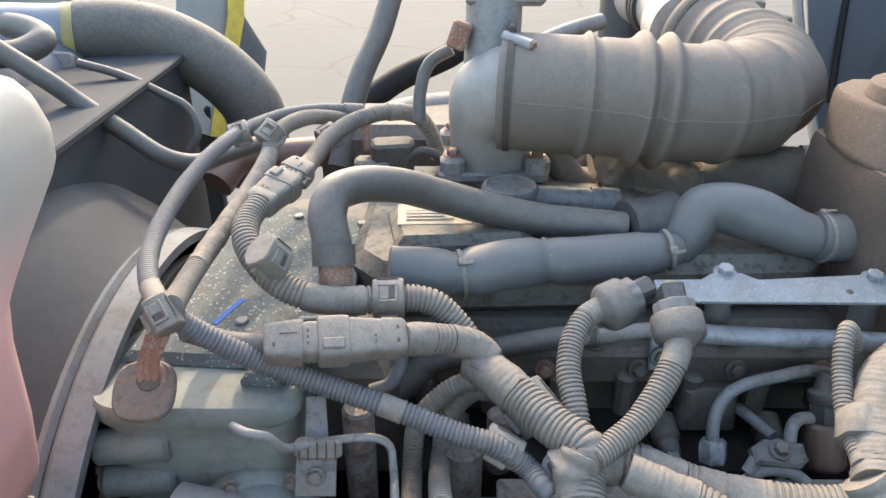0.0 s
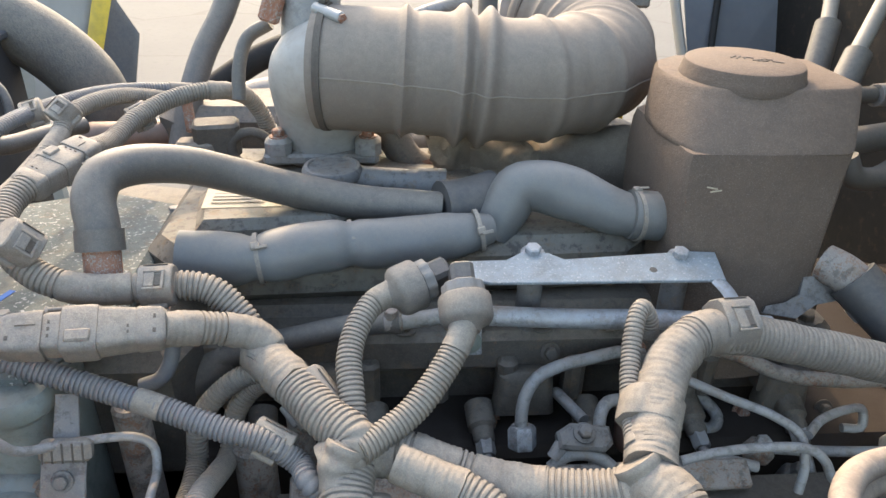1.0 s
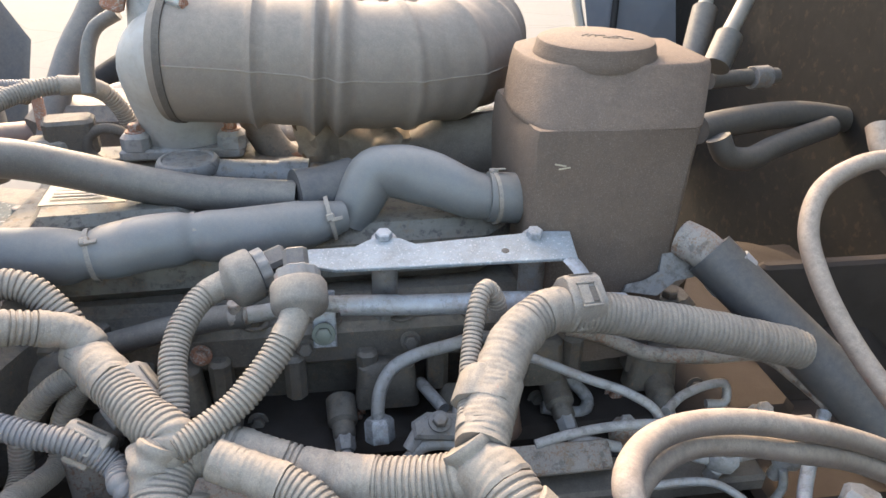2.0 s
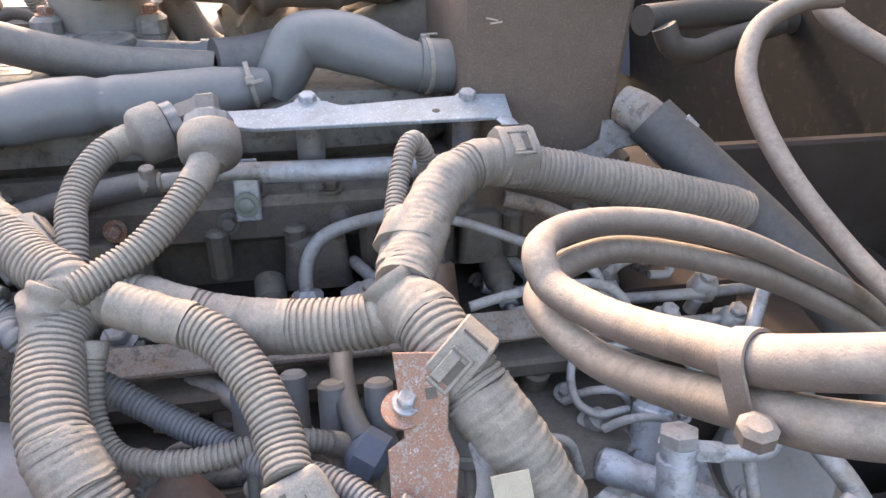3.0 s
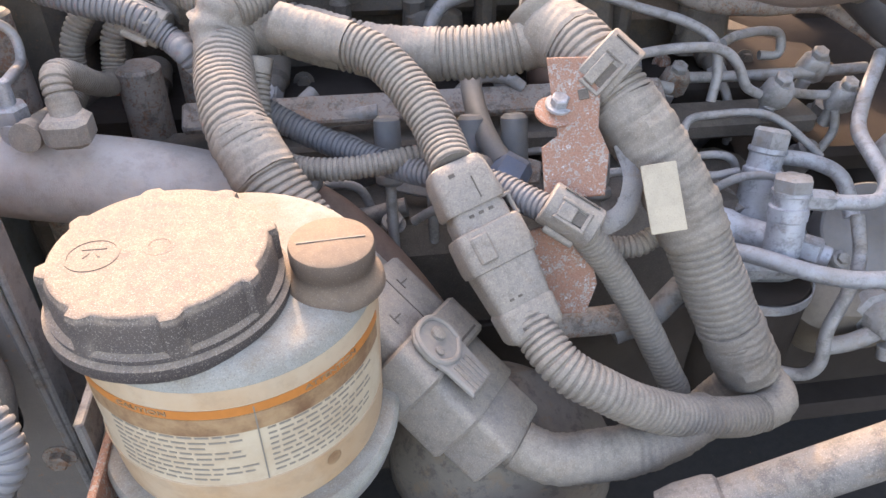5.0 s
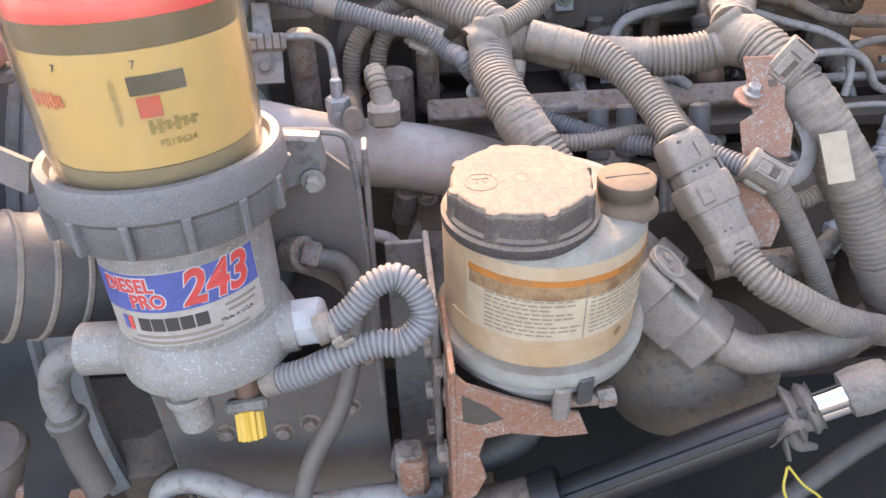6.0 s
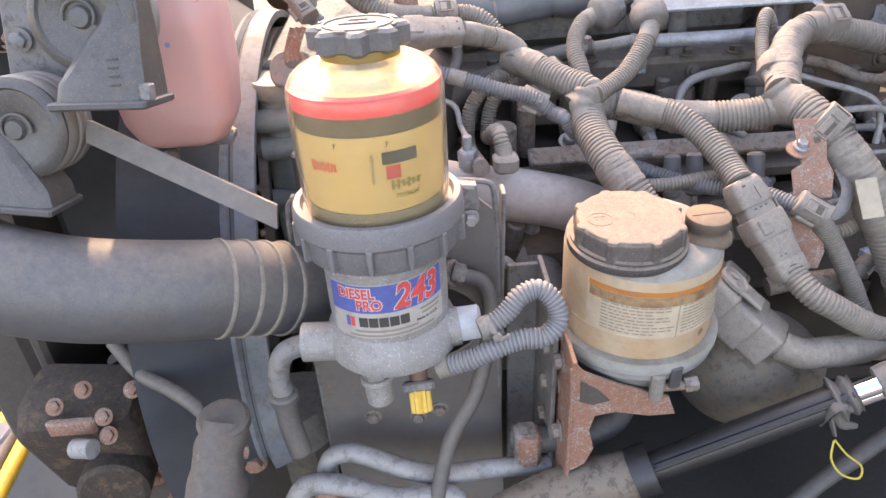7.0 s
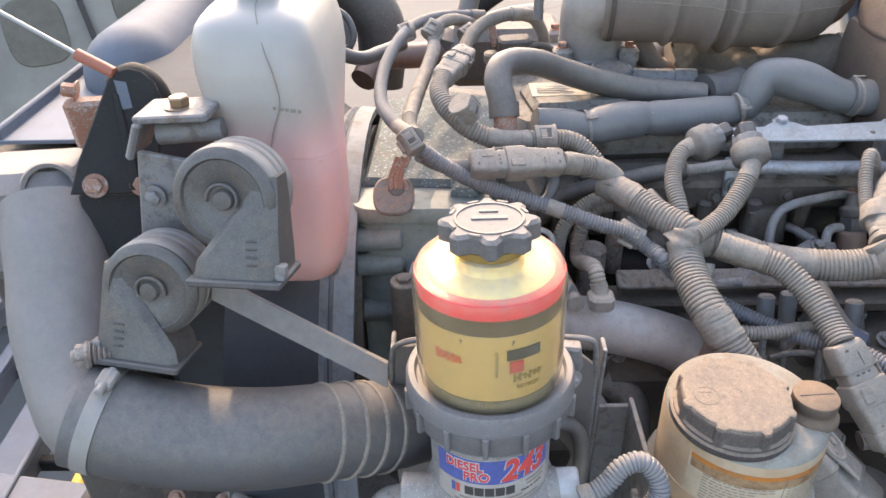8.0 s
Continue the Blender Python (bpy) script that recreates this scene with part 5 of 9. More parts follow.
conduit([(0.306, 0.269, 1.229), (0.316, 0.244, 1.218), (0.329, 0.224, 1.208), (0.358, 0.212, 1.192), (0.399, 0.213, 1.166), (0.451, 0.224, 1.139), (0.490, 0.236, 1.122), (0.514, 0.246, 1.121), (0.517, 0.257, 1.124), (0.508, 0.268, 1.127)], 0.0152, pitch=0.0055, tapes=((0.84, 1.0),))
conduit([(0.142, 0.445, 1.337), (0.138, 0.428, 1.313), (0.140, 0.410, 1.291), (0.154, 0.394, 1.276), (0.183, 0.383, 1.274), (0.221, 0.380, 1.277), (0.251, 0.384, 1.279), (0.281, 0.389, 1.273), (0.308, 0.395, 1.258)], 0.0090)
part("body", Shape().box((0.036, 0.03, 0.03), basis((0.325, 0.388, 1.253), (0.5, -0.3, -0.2)), 0.006), dusty("blue_grey_plastic", (0.10, 0.14, 0.21), 0.4, dust=0.35, side=0.3), thing("sensor_plug", "blue-grey plastic sensor plug", "connector"))
T4 = [(0.355, 0.430, 1.354), (0.368, 0.410, 1.355), (0.380, 0.384, 1.346), (0.396, 0.359, 1.326), (0.414, 0.338, 1.302), (0.435, 0.318, 1.268), (0.453, 0.299, 1.229), (0.472, 0.283, 1.188), (0.488, 0.274, 1.156), (0.499, 0.270, 1.136)]
conduit(T4, 0.0245, pitch=0.0060, tapes=((0.0, 0.10), (0.28, 0.62), (0.85, 1.0)), lab="thick taped harness branch dropping along the pump")
clip((0.386, 0.375, 1.344), (0.45, -0.35, -0.35), 0.0240, (-0.25, -0.8, 0.5), 0.028)
clip((0.346, 0.296, 1.277), (0.6, -0.35, -0.3), 0.0125, (0.05, -0.75, 0.6), 0.038)
T5 = [(0.358, 0.436, 1.366), (0.374, 0.477, 1.376), (0.392, 0.515, 1.389), (0.416, 0.544, 1.401), (0.447, 0.563, 1.404), (0.472, 0.570, 1.397), (0.502, 0.573, 1.391), (0.551, 0.572, 1.379), (0.607, 0.569, 1.366), (0.670, 0.565, 1.350), (0.714, 0.565, 1.336)]
conduit(T5, 0.0205, pitch=0.0060, tapes=((0.0, 0.30), (0.34, 0.42)), lab="thick taped harness branch rising to the bracket")
clip((0.476, 0.575, 1.404), (1, 0.15, -0.05), 0.0215, size=0.034)
conduit([(0.349, 0.449, 1.374), (0.358, 0.495, 1.376), (0.369, 0.539, 1.396), (0.380, 0.568, 1.418), (0.389, 0.580, 1.421), (0.398, 0.583, 1.408), (0.402, 0.583, 1.388)], 0.0090)
conduit([(0.505, 0.276, 1.128), (0.495, 0.278, 1.099), (0.475, 0.279, 1.071), (0.436, 0.225, 1.138), (0.402, 0.212, 1.135), (0.357, 0.207, 1.135), (0.320, 0.209, 1.136), (0.283, 0.231, 1.149)], 0.0175, pitch=0.0065, tapes=((0.0, 0.93),), lab="thick taped harness into the large plug")


def big_plug():
    t = thing("large_harness_plug", "large dusty grey harness plug with locking lever", "connector")
    L = 0.139
    m = basis((0.1896, 0.313, 1.2208), (0.65, -0.568, -0.505), (0.532, -0.134, 0.836)) @ Matrix.Diagonal((1.1, 1.1, 1.1, 1))
    for z0, z1, w, h in ((-0.03, 0.10, 0.052, 0.042), (0.08, 0.42, 0.068, 0.048), (0.40, 0.62, 0.080, 0.056), (0.60, 0.86, 0.066, 0.046), (0.84, 1.06, 0.054, 0.042)):
        s = Shape()
        s.loft([(L * z0, h * 0.47, w * 0.47, 0.25), (L * z0 + 0.002, h * 0.5, w * 0.5, 0.25), (L * z1 - 0.002, h * 0.5, w * 0.5, 0.25), (L * z1, h * 0.47, w * 0.47, 0.25)], m, 4)
        part("housing", s, PLASTIC, t)
    s = Shape()
    lv = m @ pose(0.031, 0.014, L * 0.56, 0, 90, 0) @ Matrix.Diagonal((0.86, 0.86, 0.8, 1))
    s.prism([(-0.034, -0.016), (-0.006, -0.019), (0.014, -0.021), (0.024, -0.016), (0.029, -0.004), (0.028, 0.009), (0.020, 0.018), (0.006, 0.020), (-0.010, 0.016), (-0.034, 0.015)], 0.005, lv, 0.0015)
    s.tube([lv @ V(q) for q in ((0.0, -0.018, 0.0025), (0.015, -0.019, 0.0025), (0.025, -0.011, 0.0025), (0.025, 0.008, 0.0025), (0.016, 0.016, 0.0025), (0.0, 0.016, 0.0025), (-0.008, 0.0, 0.0025))], 0.0022, 8, 0.003, closed=True)
    lever = part("lever", s, dusty("pale_lever_plastic", (0.19, 0.18, 0.17), 0.5, dust=0.75, side=0.5), t, "paler plastic locking lever")
    s = Shape()
    s.lathe([(0.0055, 0), (0.0055, 0.003), (0.003, 0.004)], lv @ pose(0.013, -0.004, 0.0025), 16)
    s.lathe([(0.0035, 0), (0.0035, 0.002), (0.002, 0.0025)], lv @ pose(0.004, 0.008, 0.0025), 14)
    part("pivot", s, PLASTIC, lever)
    for k in range(5):
        part("rib", Shape().box((0.022, 0.0018, 0.0016), lv @ pose(-0.022, -0.010 + 0.0048 * k, 0.0030), 0.0004), PLASTIC, lever)
    for z, y, a_, b_ in ((0.20, -0.016, 0.008, 0.001), (0.20, -0.012, 0.001, 0.008), (0.30, 0.014, 0.008, 0.001), (0.30, 0.018, 0.001, 0.008), (0.25, -0.004, 0.0008, L * 0.30)):
        part("slot", Shape().box((0.0006, a_, b_), m @ pose(0.0242, y, L * z), 0.0001), IRON_DARK, t)
    for z, y, a_, b_ in ((0.58, 0.0, 0.060, 0.0016), (0.47, 0.024, 0.004, 0.003)):
        part("slot", Shape().box((0.0006, a_, b_), m @ pose(0.0282, y, L * z), 0.0001), IRON_DARK, t)
    return t


big_plug()


BOOT_DUST = dusty("dusty_collar", (0.062, 0.062, 0.066), 0.5, dust=0.68, side=0.4, bump=0.3, grit=0.2)
RING_GREY = dusty("pale_ring", (0.16, 0.16, 0.16), 0.5, dust=0.5, side=0.4, grime=0.2)


def round_sensor(at, along):
    """A knurled round connector whose conduit leaves from the back."""
    t = thing("round_connector", "dusty round sensor connector with knurled collar", "connector", group="round connectors")
    m = basis(at, along) @ Matrix.Diagonal((0.84, 0.84, 0.84, 1))
    s = Shape()
    s.lathe([(0.0125, -0.012), (0.0165, -0.006), (0.0255, -0.002), (0.0285, 0.002), (0.0295, 0.006), (0.0295, 0.026), (0.0280, 0.029), (0.020, 0.030)], m, 40)
    part("collar", s, BOOT_DUST, t, "dark grey rubber collar")
    s = Shape()
    poly = [((0.0235 + 0.0008 * max(-0.8, min(0.8, 2 * math.cos(10 * q)))) * math.cos(q), (0.0235 + 0.0008 * max(-0.8, min(0.8, 2 * math.cos(10 * q)))) * math.sin(q)) for q in [2 * math.pi * i / 80 for i in range(80)]]
    s.prism(poly, 0.013, m @ pose(0, 0, 0.0365), 0.001)
    part("knurled_ring", s, RING_GREY, t, "pale grey locking ring")
    s = Shape()
    s.box((0.026, 0.034, 0.026), m @ pose(0, 0, 0.053), 0.003)
    part("socket", s, PLASTIC_BLACK, t)
    return t


round_sensor((0.159, 0.610, 1.424), (0.84, 0.36, 0.20))
round_sensor((0.222, 0.562, 1.422), (-0.06, 0.80, 0.56))
conduit([(0.155, 0.612, 1.425), (0.135, 0.595, 1.420), (0.122, 0.572, 1.409), (0.116, 0.545, 1.395), (0.119, 0.519, 1.380), (0.121, 0.495, 1.361)], 0.0118, pitch=0.0056, tapes=((0.0, 0.16),))
conduit([(0.219, 0.562, 1.425), (0.213, 0.544, 1.415), (0.196, 0.521, 1.398), (0.171, 0.495, 1.380), (0.143, 0.475, 1.370), (0.126, 0.463, 1.367)], 0.0125, pitch=0.0056, tapes=((0.0, 0.22),))
s = Shape()
s.tube([(0.117, 0.468, 1.370), (0.109, 0.457, 1.353), (0.114, 0.446, 1.340), (0.127, 0.444, 1.334)], lambda f, d: 0.0165 + 0.0012 * math.sin(d * 420), 18, 0.003)
thing("tape_wrap", "crumpled dusty tape binding the harness junction", "tape", s, TAPE)
s = Shape()
s.tube([(0.345, 0.439, 1.371), (0.355, 0.428, 1.359), (0.367, 0.422, 1.354)], lambda f, d: 0.0200 + 0.0012 * math.sin(d * 420), 18, 0.003)
thing("tape_wrap", "crumpled dusty tape binding the harness tee", "tape", s, TAPE)
# paper tag on the harness
s = Shape()
s.box((0.024, 0.046, 0.0015), basis((0.405, 0.287, 1.292), (-0.1, -0.75, 0.6), (1, 0, 0.1)), 0.0003)
thing("paper_tag", "pale dusty paper tag taped to the harness", "tag", s, SILVER_TAG)

# ---- fuel filter ----
FA = V((-0.145, 0.195, 1.250))          # axis of the filter, low and high
FB = V((-0.149, 0.219, 1.561))
FM = basis(FA, FB - FA, (1, 0, 0)) @ Matrix.Diagonal((1.06, 1.06, 1, 1))      # local z runs up the axis; y points away from the viewer


def fuel_filter():
    t = thing("fuel_filter", "diesel fuel filter with amber clear cover on a cast body", "fuel filter")
    s = Shape()
    outer = [(0.0635, 0.130), (0.0655, 0.15), (0.0665, 0.20), (0.0668, 0.238), (0.0655, 0.247), (0.061, 0.256), (0.053, 0.263), (0.043, 0.268), (0.034, 0.270)]
    inner = [(r - 0.0025, z - 0.0018) for r, z in reversed(outer)]
    s.ring(outer + inner, FM, 64)
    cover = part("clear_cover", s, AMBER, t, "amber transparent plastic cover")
    cover.visible_shadow = False
    # cartridge inside
    for name, prof, mat, lab in (
            ("cartridge", [(0.0600, 0.146), (0.0610, 0.149), (0.0622, 0.2165)], CARTRIDGE, "gold printed filter cartridge"),
            ("dark_band", [(0.0623, 0.2168), (0.0626, 0.2328)], CART_DARK, "smoked dark band"),
            ("red_band", [(0.0627, 0.2330), (0.0629, 0.2475), (0.0605, 0.2485)], CART_BAND, "bright red seal band"),
            ("fuel_level", [(0.0590, 0.118), (0.0605, 0.1455)], dusty("gritty_sediment", (0.20, 0.155, 0.095), 0.6, dust=0.3, side=0.6, grit=0.5), "gritty brown sediment below the cartridge")):
        s = Shape()
        s.lathe(prof, FM, 64)
        part(name, s, mat, t, lab)
    s = Shape()
    s.lathe([(0.0545, 0.2487), (0.052, 0.2505), (0.030, 0.2525), (0.028, 0.262), (0.012, 0.263)], FM, 40)
    part("end_plate", s, plain("gold_end_plate", (0.85, 0.70, 0.30), 0.3, 0.2), t, "yellow cartridge end plate")
    # printing on the cartridge
    def at(deg, z, r=0.0626):
        a = radians(deg)
        p = FM @ V((r * math.sin(a), -r * math.cos(a), z))
        out = FM.to_3x3() @ V((math.sin(a), -math.cos(a), 0))
        up = FM.to_3x3() @ V((0, 0, 1))
        x = up.cross(out)
        m = Matrix((x, up, out)).transposed().to_4x4()
        m.translation = p
        return m
    s = Shape()
    for i in range(9):
        curved_patch(s, at(-46 + 2.6 * i, 0.190, 0.0626), 0.0626, 0.0020, 0.0100 if i in (0, 1, 4, 6) else 0.0072, 0.0004, 2)
        curved_patch(s, at(-44.7 + 2.6 * i, 0.188 + 0.003 * (i % 2), 0.0626), 0.0626, 0.0012, 0.0018, 0.0004, 2)
    part("print", s, plain("faded_red_print", (0.62, 0.16, 0.07), 0.5), t, "row of faded red bars")
    s = Shape()
    curved_patch(s, at(24, 0.197), 0.0626, 0.030, 0.0110, 0.0004)
    part("print", s, INK_DARK, t)
    s = Shape()
    curved_patch(s, at(18, 0.184), 0.0626, 0.012, 0.012, 0.0004)
    part("print", s, INK_RED, t)
    s = Shape()
    for i in range(6):
        curved_patch(s, at(16.5 + 4.2 * i, 0.172, 0.0626), 0.0626, 0.0024, 0.0085 if i in (0, 1, 3) else 0.0058, 0.0004, 2)
        curved_patch(s, at(18.4 + 4.2 * i, 0.1715 + 0.002 * (i % 2), 0.0626), 0.0626, 0.0018, 0.0018, 0.0004, 2)
    part("print", s, plain("olive_print", (0.26, 0.19, 0.05), 0.5), t)
    lettering("FS19624", 0.0062, at(28, 0.161), plain("olive_print_small", (0.30, 0.22, 0.06), 0.5), "print", t, squeeze=1.0, bend=0.0626)
    lettering("MADE IN MEXICO", 0.0042, at(3, 0.188) @ pose(0, 0, 0, 0, 0, 90), INK_GOLD, "print", t, squeeze=0.8)
    for deg in (-24, 15):
        lettering("7", 0.0062, at(deg, 0.209), INK_DARK, "print", t, bend=0.0626)
    # cap
    s = Shape()
    s.lathe([(0.031, 0.268), (0.033, 0.270), (0.033, 0.277), (0.029, 0.278)], FM, 32)
    part("cover_nut", s, plain("amber_solid", (0.26, 0.16, 0.04), 0.4), t, "amber plastic nut")
    s = Shape()
    poly = []
    for i in range(64):
        a = 2 * math.pi * i / 64
        r = 0.0375 + 0.0045 * max(-0.9, min(1, 1.8 * math.cos(8 * a)))
        poly.append((r * math.cos(a), r * math.sin(a)))
    s.prism(poly, 0.020, FM @ pose(0, 0, 0.2855), 0.003)
    cap = part("vent_cap", s, dusty("dusty_black_cap", (0.06, 0.06, 0.065), 0.5, dust=0.8, side=0.5, bump=0.4, grit=0.25, dustcol=(0.27, 0.235, 0.20)), t, "dusty black scalloped vent cap")
    s = Shape()
    s.ring([(0.029, 0.2950), (0.029, 0.2968), (0.027, 0.2968), (0.027, 0.2950)], FM, 40)
    for i in range(8):
        s.box((0.010, 0.003, 0.002), FM @ Matrix.Rotation(2 * math.pi * (i + 0.5) / 8, 4, 'Z') @ pose(0, 0.0325, 0.2958), 0.0005)
    s.box((0.030, 0.006, 0.0016), FM @ pose(0, 0, 0.2962), 0.0004)
    s.box((0.016, 0.003, 0.0016), FM @ pose(0, 0.012, 0.2962), 0.0004)
    part("embossing", s, PLASTIC, cap)
    # collar
    s = Shape()
    s.lathe([(0.0675, 0.132), (0.0695, 0.138), (0.0750, 0.138), (0.0772, 0.134), (0.0778, 0.118), (0.0745, 0.114), (0.0735, 0.094), (0.0715, 0.090), (0.060, 0.090)], FM, 72)
    collar = part("collar", s, FILTER_RING, t, "speckled grey plastic collar ring")
    for i in range(14):
        a = 2 * math.pi * (i + 0.3) / 14
        s = Shape()
        s.prism([(-0.0022, -0.014), (0.0022, -0.014), (0.0030, 0.010), (-0.0030, 0.010)], 0.008, FM @ Matrix.Rotation(a, 4, 'Z') @ pose(0.0755, 0, 0.108, 90, 0, 90), 0.001)
        part("rib", s, FILTER_RING, collar)
    # body
    s = Shape()
    s.lathe([(0.058, 0.094), (0.0575, 0.02), (0.0565, 0.004), (0.062, -0.004), (0.066, -0.016), (0.064, -0.032), (0.052, -0.040), (0.030, -0.044)], FM, 64)
    s.tube([FM @ V((-0.088, -0.012, -0.020)), FM @ V((0, -0.016, -0.020)), FM @ V((0.066, -0.012, -0.015))], 0.0205, 24, 0.008)
    part("cast_body", s, FILTER_CAST, t, "grey casting speckled with dirt")
    # label, stuck on a little askew
    TILT = 0.06

    def tilted(deg, z, r):
        return at(deg, z + TILT * r * radians(deg), r)
    s = Shape()
    curved_patch(s, tilted(1, 0.0415, 0.0577), 0.0577, 0.119, 0.060, 0.0005, 30, slope=TILT)
    label = part("label", s, LABEL_WHITE, t, "worn white label")
    s = Shape()
    curved_patch(s, tilted(1, 0.0555, 0.0583), 0.0583, 0.118, 0.030, 0.0003, 30, slope=TILT)
    part("blue_panel", s, LABEL_BLUE, label)
    for heavy, mat_, r_ in ((0.0012, INK_WHITE, 0.0587), (0.0003, INK_RED, 0.0592)):
        lettering("DIESEL", 0.0150, tilted(-27, 0.0618, r_), mat_, "print", label, squeeze=0.84, bend=r_, heavy=heavy, slope=TILT)
        lettering("PRO", 0.0150, tilted(-15, 0.0492, r_), mat_, "print", label, squeeze=0.86, bend=r_, heavy=heavy, slope=TILT)
        lettering("243", 0.0370, tilted(29, 0.0555, r_), mat_, "print", label, squeeze=0.80, bend=r_, heavy=heavy + 0.0008, lean=0.22, slope=TILT)
    s = Shape()
    for x, w in ((-22, 0.0085), (-12.5, 0.0085), (-3, 0.0085), (6.5, 0.0085), (16, 0.0085)):
        curved_patch(s, tilted(x, 0.0300, 0.0583), 0.0583, w, 0.0105, 0.0004, 4, slope=TILT)
    part("print", s, INK_DARK, label)
    s = Shape()
    curved_patch(s, tilted(-33, 0.0300, 0.0583), 0.0583, 0.004, 0.011, 0.0004, 4, slope=TILT)
    part("print", s, INK_RED, label)
    s = Shape()
    curved_patch(s, tilted(-38, 0.0300, 0.0583), 0.0583, 0.004, 0.011, 0.0004, 4, slope=TILT)
    part("print", s, LABEL_BLUE, label)
    s = Shape()
    for z, deg, w in ((0.0195, -2, 0.060), (0.0145, 4, 0.085), (0.0345, 43, 0.024), (0.0295, 43, 0.021)):
        curved_patch(s, tilted(deg, z, 0.0583), 0.0583, w, 0.0022, 0.0003, 10, slope=TILT)
    part("print", s, INK_GREY, label)
    lettering("Made in U.S.A.", 0.0042, tilted(39, 0.0235, 0.0583), INK_DARK, "print", label, bend=0.0583, slope=TILT)
    # side port nuts, drain and elbow
    s = Shape()
    s.lathe([(0.019, 0), (0.019, 0.024), (0.016, 0.026)], basis(FM @ V((0.063, -0.012, -0.014)), (1, -0.05, 0.12)), 8)
    part("port_nut", s, dusty("white_fitting", (0.50, 0.50, 0.50), 0.5, dust=0.4, side=0.4), t, "pale plastic hex fitting")
    s = Shape()
    s.hexagon(FM @ V((-0.020, -0.025, -0.036)), FM @ V((-0.020, -0.025, -0.060)), 0.0165)
    s.lathe([(0.0165, 0), (0.0175, 0.006), (0.0150, 0.009), (0.0145, 0.034), (0.010, 0.038)], basis(FM @ V((-0.020, -0.026, -0.058)), (0.06, -0.05, -1)), 16)
    part("drain_plug", s, FILTER_CAST, t)
    s = Shape()
    s.tube([FM @ V((0.022, -0.016, -0.030)), FM @ V((0.021, -0.018, -0.086))], 0.0100, 14, 0.006)
    s.hexagon(FM @ V((0.022, -0.017, -0.050)), FM @ V((0.022, -0.017, -0.062)), 0.0130)
    part("drain_stem", s, COPPER, t, "brown copper drain stem")
    s = Shape()
    m = basis(FM @ V((0.021, -0.025, -0.084)), (0.06, -0.55, -0.82)) @ Matrix.Diagonal((0.85, 0.85, 0.95, 1))
    poly = [((0.0125 + 0.0012 * math.cos(12 * a)) * math.cos(a), (0.0125 + 0.0012 * math.cos(12 * a)) * math.sin(a)) for a in [2 * math.pi * i / 72 for i in range(72)]]
    s.prism(poly, 0.026, m @ pose(0, 0, 0.013), 0.001)
    part("drain_collar", Shape().box((0.040, 0.020, 0.012), m @ pose(0, 0.002, -0.004), 0.003), STEEL_GREY, t)
    part("drain_knob", s, KNOB_YELLOW, t, "bright yellow ribbed drain knob")
    s = Shape()
    s.tube([FM @ V((-0.085, -0.012, -0.022)), FM @ V((-0.108, -0.014, -0.030)), FM @ V((-0.118, -0.016, -0.055)), FM @ V((-0.117, -0.018, -0.085))], 0.0115, 16, 0.005)
    part("elbow_pipe", s, STEEL_GREY, t)
    s = Shape()
    s.tube([FM @ V((-0.117, -0.018, -0.078)), FM @ V((-0.116, -0.020, -0.12)), FM @ V((-0.110, -0.024, -0.160))], 0.0125, 18, 0.006)
    s.lathe([(0.0125, 0), (0.0160, 0.002), (0.0160, 0.010), (0.0125, 0.012)], basis(FM @ V((-0.117, -0.018, -0.080)), (0, 0, -1)), 14)
    part("rubber_stub", s, RUBBER, t)
    # mounting lug to the plate
    s = Shape()
    s.prism([(-0.02, -0.026), (0.020, -0.018), (0.027, -0.004), (0.024, 0.020), (-0.02, 0.026)], 0.018, FM @ pose(0.070, 0.062, 0.090, 90, 0, 0), 0.003)
    part("mounting_lug", s, STEEL_GREY, t)
    bolts([FM @ V((0.086, 0.050, 0.076))], (0, -1, 0), 0.0065, 0.009, PIPE, t)
    return t


fuel_filter()
# corrugated loop from the filter's port, returning under the body
ft = conduit([(-0.056, 0.155, 1.251), (-0.042, 0.158, 1.255), (-0.027, 0.164, 1.264), (-0.012, 0.172, 1.277), (0.006, 0.175, 1.281), (0.020, 0.168, 1.271), (0.024, 0.157, 1.254), (0.010, 0.148, 1.242), (-0.015, 0.148, 1.240), (-0.044, 0.145, 1.232), (-0.067, 0.145, 1.221), (-0.100, 0.149, 1.208)], 0.0108, "grey corrugated loop hose at the fuel filter", dusty("pale_loop_conduit", (0.17, 0.175, 0.19), 0.5, dust=0.5, side=0.4, bump=0.1), 0.0056, 0.14)
zip_tie((-0.039, 0.155, 1.251), (0.6, 0, 0.4), 0.0118, ft, PLASTIC)


